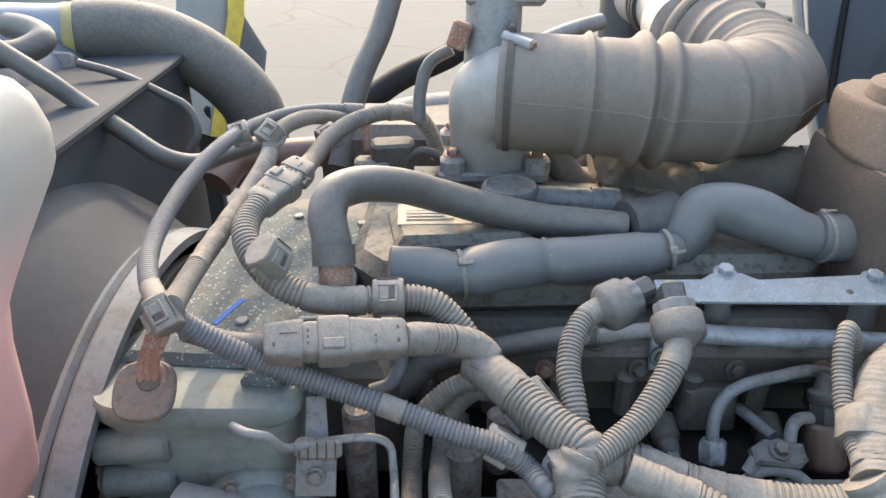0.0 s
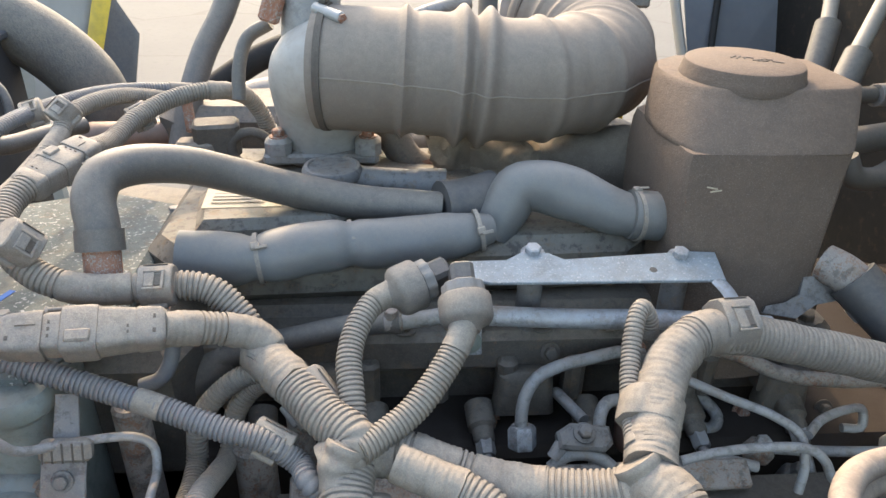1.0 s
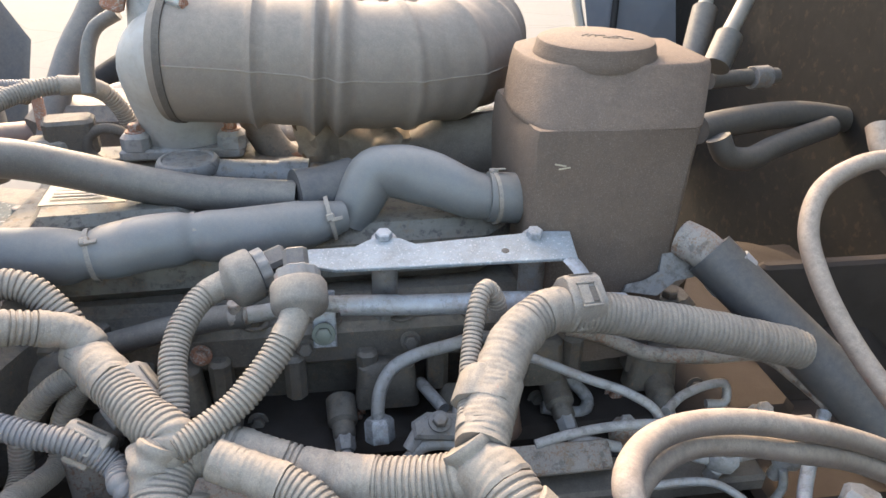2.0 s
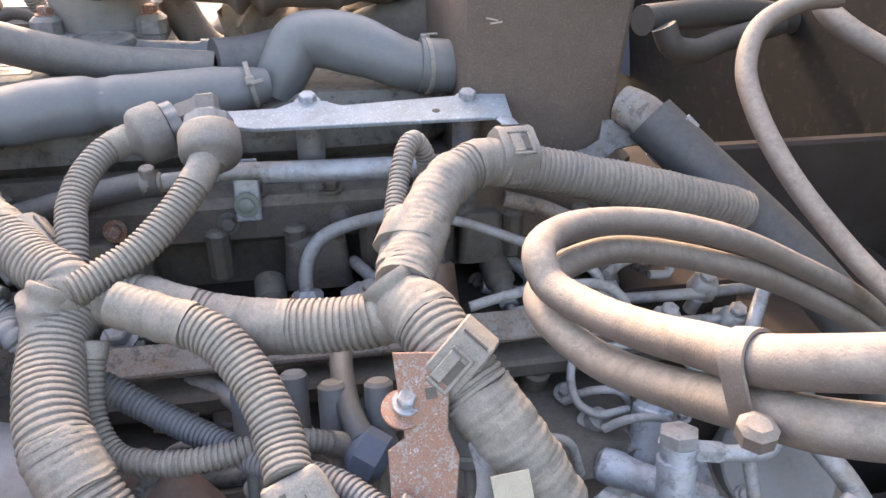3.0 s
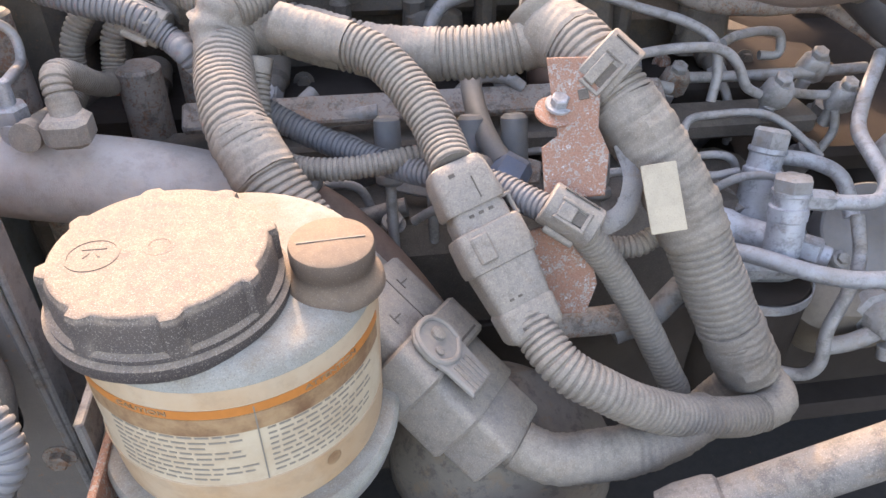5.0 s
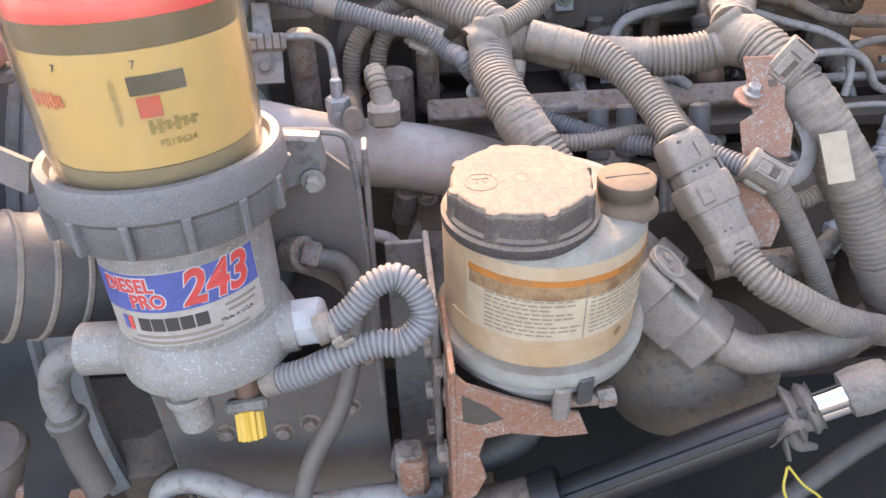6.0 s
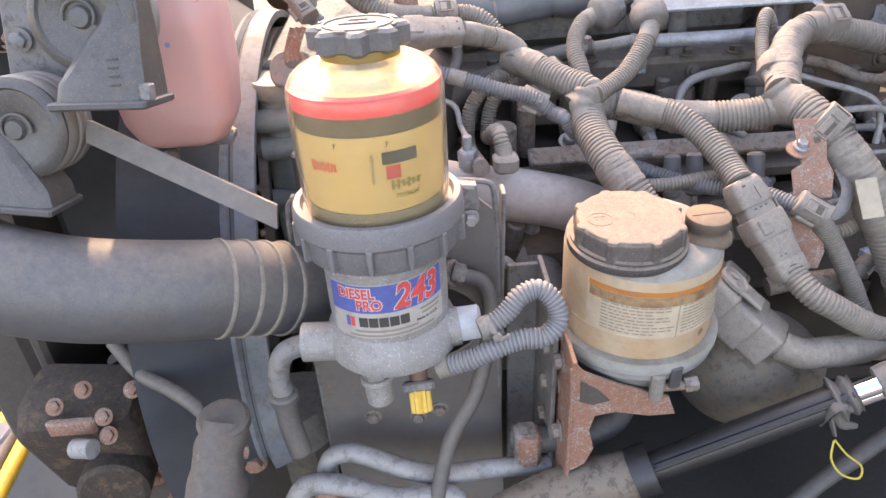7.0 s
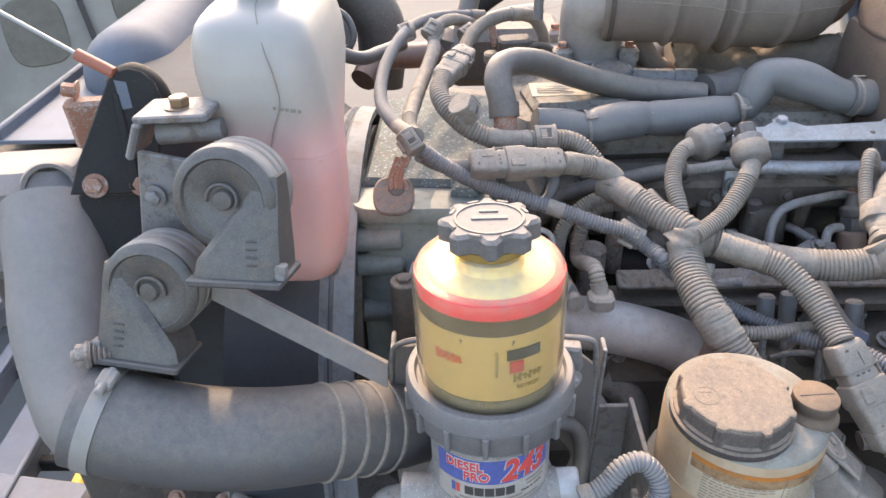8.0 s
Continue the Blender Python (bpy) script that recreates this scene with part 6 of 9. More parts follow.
def filter_bracket():
    t = thing("filter_bracket", "grey steel mounting plate with bent edges and a round hole", "bracket")
    hole = [(-0.125 + 0.085 * math.cos(a), 1.155 + 0.062 * math.sin(a)) for a in [2 * math.pi * i / 28 for i in range(28)]]
    s = Shape()
    y0, y1 = 0.286, 0.291
    k = [(-0.250, 0.80), (-0.014, 0.80), (-0.024, 1.334), (-0.026, 1.342), (-0.030, 1.346), (-0.036, 1.348), (-0.232, 1.347), (-0.243, 1.343), (-0.249, 1.335), (-0.252, 1.322)]
    # ring of quads between the outline and the hole, front, back and walls
    out = []
    for hx, hz in hole:
        d = V((hx + 0.125, hz - 1.155, 0))
        best = None
        for (ax, az), (bx, bz) in zip(k, k[1:] + k[:1]):
            e = V((bx - ax, bz - az, 0))
            den = d.x * e.y - d.y * e.x
            if abs(den) < 1e-9:
                continue
            u = ((ax + 0.125) * e.y - (az - 1.155) * e.x) / den
            w = ((ax + 0.125) * d.y - (az - 1.155) * d.x) / den
            if u > 0 and -1e-6 <= w <= 1 + 1e-6 and (best is None or u < best):
                best = u
        out.append((-0.125 + d.x * best, 1.155 + d.y * best))
    rows = []
    for (hx, hz), (ox, oz) in zip(hole, out):
        rows.append([(hx, y0, hz), (ox, y0, oz), (ox, y1, oz), (hx, y1, hz)])
    s.rings(rows, closed=True)
    plate = dusty("stained_plate", (0.12, 0.11, 0.105), 0.6, metal=0.2, dust=0.4, side=0.45, dirt=0.3, rust=0.35, bump=0.5, patch=14)
    part("plate", s, plate, t)
    s = Shape()
    s.box((0.005, 0.05, 0.52), pose(-0.2525, 0.312, 1.062), 0.001)
    s.box((0.005, 0.024, 0.52), pose(-0.0185, 0.300, 1.070, 0, 1, 0), 0.001)
    s.tube([(-0.2515, 0.2885, 1.04), (-0.2520, 0.2885, 1.322), (-0.248, 0.2885, 1.337), (-0.232, 0.2885, 1.3465), (-0.036, 0.2885, 1.3470), (-0.0285, 0.2885, 1.343), (-0.0255, 0.2885, 1.334), (-0.020, 0.2885, 1.04)], 0.0034, 8, 0.006)
    part("bent_edge", s, STEEL_GREY, t)
    bolts([(x, 0.2855, z) for x, z in ((-0.055, 1.03), (-0.10, 1.01), (-0.19, 1.005), (-0.13, 1.0), (-0.03, 1.10))], (0, -1, 0), 0.008, 0.007, PIPE_RUST, t)
    return t


filter_bracket()
hose("hose", "grey hose dropping behind the filter loop", "hose", [(-0.064, 0.272, 1.235), (-0.044, 0.273, 1.226), (-0.034, 0.267, 1.204), (-0.039, 0.246, 1.156), (-0.057, 0.221, 1.097), (-0.087, 0.202, 1.049), (-0.107, 0.178, 0.994), (-0.114, 0.159, 0.949)], 0.0095, RUBBER)
nut = thing("pipe_nut", "rusty hex pipe nut on the bracket", "fitting")
s = Shape()
s.hexagon((-0.076, 0.274, 1.239), (-0.061, 0.272, 1.235), 0.0130)
s.cyl((-0.088, 0.283, 1.234), (-0.074, 0.273, 1.239), 0.0165, 20)
part("hex", s, PIPE_RUST, nut)


# ---- power steering reservoir ----
def reservoir():
    t = thing("fluid_reservoir", "yellowed plastic steering fluid reservoir with dusty caps", "reservoir")
    cx, cy = 0.129, 0.237
    m = pose(cx, cy, 0)
    s = Shape()
    s.lathe([(0.076, 1.180), (0.081, 1.184), (0.0825, 1.200), (0.0835, 1.286), (0.0825, 1.293)], m, 72)
    part("body", s, RESERVOIR, t, "yellowed translucent reservoir body")
    s = Shape()
    s.lathe([(0.0826, 1.2932), (0.0822, 1.2955), (0.0812, 1.2980), (0.0796, 1.3000), (0.0772, 1.3018), (0.074, 1.3030), (0.070, 1.3038), (0.04, 1.305)], m, 80)
    part("shoulder", s, RES_TOP, t, "pale dusty reservoir shoulder")
    s = Shape()
    s.lathe([(0.078, 1.176), (0.0905, 1.177), (0.0925, 1.182), (0.0925, 1.189), (0.0905, 1.192), (0.083, 1.193)], m, 72)
    part("flange", s, RES_TOP, t, "pale lower flange")
    s = Shape()
    s.lathe([(0.030, 1.105), (0.052, 1.112), (0.066, 1.130), (0.076, 1.150), (0.086, 1.166), (0.0895, 1.170), (0.0895, 1.1758)], m, 64)
    part("lower_bowl", s, dusty("grey_bowl_plastic", (0.22, 0.215, 0.21), 0.5, dust=0.4, side=0.3), t, "grey lower bowl")
    s = Shape()
    for a in (-76, 20):
        part("latch", Shape().box((0.006, 0.014, 0.028), m @ Matrix.Rotation(radians(a), 4, 'Z') @ pose(0.092, 0, 1.172), 0.002), PLASTIC_BLACK, t)
    # large cap: eight shallow facets between raised corner tabs, over a ledge
    capx, capy = 0.105, 0.217
    s = Shape()
    rows = []
    for z, base, tab, flat in ((1.3075, 0.0572, 0.0, 0.0), (1.3090, 0.0586, 0.0, 0.0), (1.3135, 0.0588, 0.0, 0.0), (1.3150, 0.0560, 0.0026, 1.0), (1.3260, 0.0552, 0.0030, 1.0), (1.3300, 0.0548, 0.0034, 1.0), (1.3318, 0.0542, 0.0038, 0.8),
                               (1.3322, 0.0536, 0.0040, 0.5), (1.3340, 0.0530, 0.0040, 0.2), (1.3347, 0.0520, 0.0030, 0.0), (1.3349, 0.0500, 0.0, 0.0), (1.3349, 0.030, 0.0, 0.0), (1.3349, 0.002, 0.0, 0.0)):
        ring = []
        for i in range(160):
            a = 360 * i / 160
            off = abs((a - 13 + 90 + 22.5) % 45 - 22.5)
            q = base + tab * max(0.0, min(1.0, (6.0 - off) / 1.6)) - flat * 0.0008 * (off / 22.5)
            ring.append((capx + q * math.cos(radians(a)), capy + q * math.sin(radians(a)), z))
        rows.append(ring)
    s.rings(rows)
    s.lathe([(0.060, 1.300), (0.0615, 1.302), (0.0615, 1.309), (0.0585, 1.311)], pose(capx, capy, 0), 64)
    cap = part("screw_cap", s, CAP_DUST, t, "dark screw cap under thick tan dust")
    s = Shape()
    s.ring([(0.0085, 0), (0.0080, 0.0006), (0.0055, 0.0008), (0.0045, 0.0)], pose(capx, capy, 1.3345), 24)
    s.ring([(0.0130, 0), (0.0130, 0.0007), (0.0118, 0.0007), (0.0118, 0)], pose(capx - 0.031, capy - 0.004, 1.3346), 36)
    s.box((0.0045, 0.0012, 0.0008), pose(capx - 0.034, capy - 0.004, 1.335, 0, 0, 60), 0.0002)
    s.box((0.0045, 0.0012, 0.0008), pose(capx - 0.0285, capy - 0.004, 1.335, 0, 0, 120), 0.0002)
    s.box((0.012, 0.0012, 0.0008), pose(capx - 0.031, capy + 0.001, 1.335), 0.0002)
    part("embossing", s, CAP_DUST, cap)
    # breather
    s = Shape()
    s.lathe([(0.0275, 1.300), (0.0270, 1.3045), (0.0255, 1.3065), (0.0235, 1.3085), (0.0218, 1.3115), (0.0216, 1.3145), (0.0226, 1.3160), (0.0228, 1.3250), (0.0222, 1.3268), (0.0208, 1.3276), (0.004, 1.328)], pose(0.189, 0.220, 0), 40)
    part("slot", Shape().box((0.036, 0.0009, 0.0006), pose(0.189, 0.220, 1.3281, 0, 0, 4), 0.0002), INK_DARK, t)
    part("breather_cap", s, dusty("brown_breather", (0.085, 0.060, 0.045), 0.7, dust=0.95, side=0.15, dustcol=(0.235, 0.165, 0.108), grit=0.15), t, "brown dusty breather cap")
    # label round the front
    def face(deg, z, r):
        a = radians(deg)
        out = V((math.sin(a), -math.cos(a), 0))
        mm = Matrix((V((0, 0, 1)).cross(out), V((0, 0, 1)), out)).transposed().to_4x4()
        mm.translation = V((cx, cy, z)) + out * r
        return mm
    s = Shape()
    curved_patch(s, face(10, 1.252, 0.0829), 0.0829, 0.190, 0.060, 0.0006, 40)
    label = part("label", s, LABEL_CREAM, t, "stained cream instruction label with orange stripe")
    s = Shape()
    curved_patch(s, face(10, 1.2785, 0.0836), 0.0836, 0.188, 0.0060, 0.0003, 40)
    part("orange_stripe", s, INK_ORANGE, label)
    s = Shape()
    curved_patch(s, face(10, 1.2690, 0.0836), 0.0836, 0.186, 0.0120, 0.0002, 40)
    part("stain", s, INK_BROWN, label, "brown oil stain")
    lettering("ATTENTION", 0.0042, face(42, 1.2790, 0.0842), INK_BROWN, "print", label, squeeze=1.5, bend=0.0842)
    lettering("CAUTION", 0.0042, face(-26, 1.2790, 0.0842), INK_BROWN, "print", label, squeeze=1.5, bend=0.0842)
    s = Shape()
    curved_patch(s, face(12, 1.251, 0.0836), 0.0836, 0.0008, 0.058, 0.0003, 2)
    rng = random.Random(2)
    for start, deg in ((-43, 50), (15, 46)):
        for i in range(9):
            d0 = start
            while d0 < start + deg * (0.96 if i % 3 < 2 else 0.7):
                w = rng.uniform(2.2, 6.0)
                curved_patch(s, face(d0 + w / 2, 1.2615 - i * 0.0042, 0.0836), 0.0836, radians(w) * 0.0836, 0.0013, 0.0002, 2)
                d0 += w + 1.1
    part("print", s, INK_GREY, label)
    s = Shape()
    s.tube([m @ V((0.0832 * math.sin(radians(a)), -0.0832 * math.cos(radians(a)), 1.222)) for a in range(-70, 75, 8)], 0.0009, 6, 0.01)
    part("moulding_line", s, RESERVOIR, t)
    s = Shape()
    s.lathe([(0.005, 0), (0.003, 0.0006)], face(38, 1.212, 0.0831), 12)
    part("stain", s, INK_BROWN, t)
    return t


reservoir()


def reservoir_bracket():
    t = thing("reservoir_bracket", "rusty steel bracket holding the reservoir", "bracket")
    s = Shape()
    out = ((0.040, 0.160, 1.184), (0.046, 0.161, 1.192), (0.055, 0.161, 1.180), (0.094, 0.161, 1.159), (0.152, 0.162, 1.134), (0.162, 0.162, 1.107), (0.132, 0.161, 1.107), (0.093, 0.160, 1.117), (0.071, 0.160, 1.113), (0.066, 0.159, 1.091), (0.073, 0.158, 1.060), (0.064, 0.158, 1.035), (0.046, 0.157, 1.023))
    s.prism([(x, z) for x, y, z in out], 0.005, pose(0, 0.158, 0, 90, 0, 0), 0.001)
    part("front_plate", s, RUST, t)
    s = Shape()
    s.box((0.005, 0.10, 0.22), pose(0.044, 0.204, 1.087), 0.001)
    part("side_plate", s, RUST, t)
    s = Shape()
    cut = ((0.051, 0.157, 1.170), (0.072, 0.158, 1.154), (0.086, 0.158, 1.137), (0.067, 0.157, 1.132), (0.052, 0.157, 1.138))
    s.prism([(x, z) for x, y, z in cut], 0.002, pose(0, 0.1555, 0, 90, 0, 0), 0.0004)
    part("cutout", s, IRON_DARK, t)
    bolts([(0.041, 0.201, 1.157), (0.041, 0.219, 1.108), (0.040, 0.189, 1.057)], (-1, 0, 0), 0.009, 0.008, PIPE_RUST, t)
    s = Shape()
    s.hexagon((0.165, 0.155, 1.153), (0.180, 0.155, 1.155), 0.009)
    s.cyl((0.130, 0.156, 1.152), (0.168, 0.155, 1.153), 0.006, 12)
    part("bolt", s, PIPE_RUST, t)
    s = Shape()
    s.box((0.014, 0.012, 0.036), pose(0.132, 0.147, 1.161), 0.002)
    part("catch", s, PLASTIC, t)
    return t


reservoir_bracket()
hose("hose", "black rubber hose under the reservoir", "hose", [(0.128, 0.233, 1.109), (0.128, 0.230, 1.067), (0.118, 0.225, 1.032), (0.084, 0.220, 1.012), (0.028, 0.222, 1.008), (-0.012, 0.230, 1.009)], 0.0175, RUBBER_CLEAN)


def side_panel():
    t = thing("support_plate", "grey steel support plate between filter and reservoir", "bracket")
    s = Shape()
    s.box((0.006, 0.12, 0.40), pose(0.035, 0.268, 1.019), 0.001)
    s.box((0.04, 0.006, 0.36), pose(0.015, 0.324, 1.030), 0.001)
    part("plate", s, STEEL_GREY, t)
    bolts([(0.033, y, z) for z, y in ((1.15, 0.235), (1.09, 0.24), (1.03, 0.245))], (-1, 0, 0), 0.009, 0.007, PIPE_RUST, t)
    part("spacer_block", Shape().box((0.03, 0.03, 0.05), pose(0.005, 0.218, 1.008), 0.004), PIPE_RUST, t)
    return t


side_panel()


# ---- horns ----
def horn(at, tilt, side, name_label):
    """A snail horn: ridged round rim, flat cover with a spiral boss, and a passage that widens to a flat mouth below. side: 1 where the passage falls from the disc's right."""
    t = thing("horn", name_label, "horn", group="pair of horns")
    m = Matrix.Translation(V(at)) @ pose(0, 0, 0, 90 - 14, tilt, -6)     # local z faces the viewer, local y up
    R = 0.0475
    s = Shape()
    s.lathe([(R - 0.004, -0.044), (R, -0.042), (R, -0.034), (R - 0.002, -0.032), (R, -0.029), (R, -0.021), (R - 0.002, -0.019), (R, -0.016), (R, -0.004), (R - 0.003, 0.0)], m, 56)
    part("rim", s, dusty("horn_rim", (0.19, 0.185, 0.175), 0.45, metal=0.3, dust=0.5, side=0.5), t, "ridged metal rim")
    s = Shape()
    s.lathe([(R - 0.002, -0.001), (R - 0.001, 0.004), (R - 0.005, 0.008), (R - 0.010, 0.009), (R - 0.012, 0.0062), (0.020, 0.0058), (0.018, 0.0045), (0.010, 0.0045), (0.008, 0.0085), (0.002, 0.009)], m, 56)
    part("front_cover", s, HORN, t)
    s = Shape()
    path = []
    for i in range(10):
        a = radians(-30 + 24 * i)
        path.append(m @ V((side * (0.012 + 0.0004 * i) * math.cos(a), (0.012 + 0.0004 * i) * math.sin(a), 0.0065)))
    s.tube(path, 0.0018, 8, 0.003)
    part("spiral", s, HORN, t)
    s = Shape()
    secs = ((0.020, 0.034, 0.026, -0.030, 0.004), (-0.006, 0.030, 0.036, -0.032, 0.009), (-0.030, 0.020, 0.056, -0.034, 0.014), (-0.054, 0.011, 0.076, -0.034, 0.018), (-0.070, 0.009, 0.080, -0.034, 0.020))
    rows = []
    for y, x, w, z0, z1 in secs:
        x *= side
        rows.append([tuple(m @ V(q)) for q in ((x - w / 2 + 0.004, y, z0), (x + w / 2 - 0.004, y, z0), (x + w / 2, y, z0 + 0.004), (x + w / 2, y, z1 - 0.006), (x + w / 2 - 0.008, y, z1), (x - w / 2 + 0.008, y, z1), (x - w / 2, y, z1 - 0.006), (x - w / 2, y, z0 + 0.004))])
    s.rings(rows)
    part("trumpet", s, HORN, t)
    s = Shape()
    s.box((0.087, 0.062, 0.007), m @ pose(side * 0.009, -0.072, -0.006, 90, 0, 0), 0.002)
    part("mouth_rim", s, PLASTIC_BLACK, t, "dark mouth rim")
    for k in range(4):
        s = Shape()
        s.box((0.010, 0.002, 0.0014), m @ pose(side * 0.026, -0.034 - 0.007 * k, 0.0152 + 0.0012 * k, 10, 0, 0), 0.0003)
        part("marking", s, HORN, t)
    for x, y in ((-0.030, 0.016), (0.024, 0.030)):
        part("marking", Shape().ring([(0.0042, 0), (0.0042, 0.0006), (0.0034, 0.0006), (0.0034, 0)], m @ pose(x, y, 0.0062), 18), HORN, t)
    part("tab", Shape().box((0.010, 0.014, 0.012), m @ pose(side * 0.050, -0.062, 0.012), 0.001), STEEL_GREY, t)
    return t


horn((-0.379, 0.232, 1.560), 0, 1, "grey snail horn with ridged rim, upper one")
horn((-0.466, 0.228, 1.466), 6, -1, "grey snail horn with ridged rim, lower one")


def horn_bracket():
    t = thing("horn_bracket", "thick grey folded steel horn bracket with a gold bolt", "bracket")
    s = Shape()
    a = V((-0.444, 0.335, 1.601))
    s.box((0.075, 0.050, 0.008), Matrix.Translation(a) @ pose(0, 0, 0, 0, -4, -6), 0.002)
    s.box((0.008, 0.045, 0.040), Matrix.Translation(a + V((-0.040, -0.005, -0.022))) @ pose(0, 0, 0, 0, 25, -6), 0.002)
    s.box((0.066, 0.008, 0.14), Matrix.Translation(a + V((-0.020, -0.030, -0.105))) @ pose(0, 0, 0, -4, 10, -6), 0.002)
    part("folded_plate", s, STEEL_GREY, t)
    s = Shape()
    s.tube([a + V((-0.025, 0.0, -0.024)), a + V((0.04, 0.0, -0.020))], 0.011, 16, 0.01)
    part("spacer", s, STEEL_GREY, t)
    s = Shape()
    s.bolt(a + V((0.002, 0, 0.004)), (0, 0, 1), 0.010, 0.009)
    part("bolt", s, dusty("gold_zinc_bolt", (0.28, 0.18, 0.10), 0.4, metal=0.6, dust=0.3, side=0.2), t, "gold zinc bolt")
    bolts([a + V((-0.030, -0.036, -0.075)), a + V((-0.022, -0.038, -0.125))], (0, -1, 0.1), 0.008, 0.006, STEEL_GREY, t)
    return t


horn_bracket()


def black_bracket():
    t = thing("hood_cable_bracket", "black triangular steel bracket holding the hood cable", "bracket")
    m = basis((-0.535, 0.368, 1.556), (0.215, -0.883, 0.417), (0.976, 0.19, -0.10))
    outline = [(-0.044, -0.056), (0.040, -0.056), (0.045, -0.02), (0.052, 0.02), (0.053, 0.040), (0.045, 0.060), (0.033, 0.071), (0.020, 0.074), (0.008, 0.070), (0.0, 0.061), (-0.034, -0.022)]
    part("plate", Shape().prism(outline, 0.006, m, 0.0015), BLACK_STEEL, t)
    s = Shape()
    s.tube([m @ V(q) for q in ((-0.002, 0.058, -0.010), (0.008, 0.070, -0.010), (0.021, 0.075, -0.010), (0.034, 0.071, -0.010), (0.046, 0.060, -0.010), (0.054, 0.040, -0.010), (0.053, 0.0, -0.010))], 0.0095, 12, 0.004, flat=0.45)
    part("folded_rim", s, BLACK_STEEL, t, "worn folded rim")
    part("slot", Shape().prism([(-0.007, 0.016), (0.005, 0.014), (0.010, -0.012), (0.0, -0.014)], 0.0016, m @ pose(0.013, 0.045, 0.0032), 0.0003), SKY_BLUED, t, "bright slot through the plate")
    part("stiffener", Shape().prism([(0.002, 0.050), (0.008, 0.046), (0.026, -0.052), (0.014, -0.052)], 0.004, m @ pose(0.002, 0, 0.004), 0.0012), BLACK_STEEL, t)
    bolts([m @ V((x, y, 0.003)) for x, y in ((-0.0187, -0.047), (0.0275, -0.046))], m.to_3x3() @ V((0, 0, 1)), 0.0085, 0.007, RUST, t, "rusty hex bolt")
    part("base", Shape().box((0.088, 0.085, 0.012), m @ pose(0.004, -0.097, -0.018), 0.003), BLACK_STEEL, t)
    return t


black_bracket()
cab = thing("hood_cable", "braided steel hood cable with a red-brown end sleeve", "cable")
part("wire", Shape().tube([(-0.699, 0.464, 1.687), (-0.606, 0.423, 1.652), (-0.560, 0.403, 1.634)], 0.0022, 8, 0.02), BRAID, cab)
part("sleeve", Shape().tube([(-0.564, 0.404, 1.636), (-0.527, 0.396, 1.618)], 0.0062, 12, 0.01), RED_SLEEVE, cab, "red-brown sleeve")
s = Shape()
strap = [V(q) for q in ((-0.418, 0.256, 1.460), (-0.249, 0.228, 1.368), (-0.249, 0.211, 1.351), (-0.417, 0.240, 1.443))]
s.rings([[tuple(q) for q in strap], [tuple(q + V((0, 0.008, -0.003))) for q in strap]])
thing("brace_strap", "flat grey steel strap from horn bracket to filter plate", "strap", s, dusty("dull_strap_steel", (0.10, 0.098, 0.095), 0.6, dust=0.45, side=0.4, bump=0.3, patch=12))


# ---- aluminium water tube and its joint ----
at_ = thing("aluminium_tube", "dusty aluminium tube with a pressed fitting", "pipe")
AT = [(-0.244, 0.461, 1.292), (-0.142, 0.448, 1.277), (-0.051, 0.440, 1.255), (0.040, 0.435, 1.240), (0.111, 0.424, 1.223), (0.152, 0.410, 1.205)]
part("tube", Shape().tube(AT, 0.036, 32, 0.01), ALU_TUBE, at_)
s = Shape()
s.cyl((-0.042, 0.436, 1.278), (-0.042, 0.437, 1.303), 0.012, 16)
s.hexagon((-0.042, 0.437, 1.301), (-0.042, 0.437, 1.315), 0.013)
s.cyl((-0.042, 0.437, 1.313), (-0.042, 0.438, 1.333), 0.006, 12)
part("fitting", s, ZINC, at_)
hose("sensor_pipe", "thin grey sensor pipe over the engine side", "pipe", [(-0.042, 0.439, 1.328), (-0.044, 0.466, 1.326), (-0.047, 0.496, 1.326), (-0.050, 0.504, 1.343), (-0.063, 0.502, 1.355), (-0.112, 0.490, 1.361), (-0.137, 0.466, 1.377), (-0.147, 0.458, 1.397), (-0.162, 0.454, 1.405), (-0.177, 0.465, 1.402)], 0.0039, PIPE, 12)
pc = thing("pipe_clamp_block", "grey sheet clamp block with bolt on the pipe", "clamp")
cmx = Matrix.Translation((-0.112, 0.487, 1.357)) @ pose(0, 0, 0, -20, 0, 0)
part("clip", Shape().box((0.042, 0.014, 0.018), cmx, 0.003), PLASTIC, pc)
for k in range(5):
    part("groove", Shape().box((0.0016, 0.001, 0.017), cmx @ pose(-0.016 + 0.008 * k, -0.0072, 0), 0.0002), IRON_DARK, pc)
part("tab", Shape().prism([(-0.018, -0.022), (0.018, -0.022), (0.018, 0.012), (-0.018, 0.012)], 0.003, cmx @ pose(-0.002, -0.003, -0.020, 75, 0, 0), 0.0008), STEEL_GREY, pc)
part("bolt", Shape().bolt(cmx @ V((-0.002, -0.006, -0.024)), (0, -0.9, 0.4), 0.006, 0.005), STEEL_GREY, pc)
part("side_plate", Shape().prism([(-0.012, -0.05), (0.012, -0.05), (0.010, 0.03), (-0.008, 0.03)], 0.003, cmx @ pose(-0.004, 0.012, 0.012, 70, 0, 12), 0.0008), STEEL_GREY, pc)
bh = thing("brown_rubber_hose", "dark brown rubber hose joined to the aluminium tube", "hose")
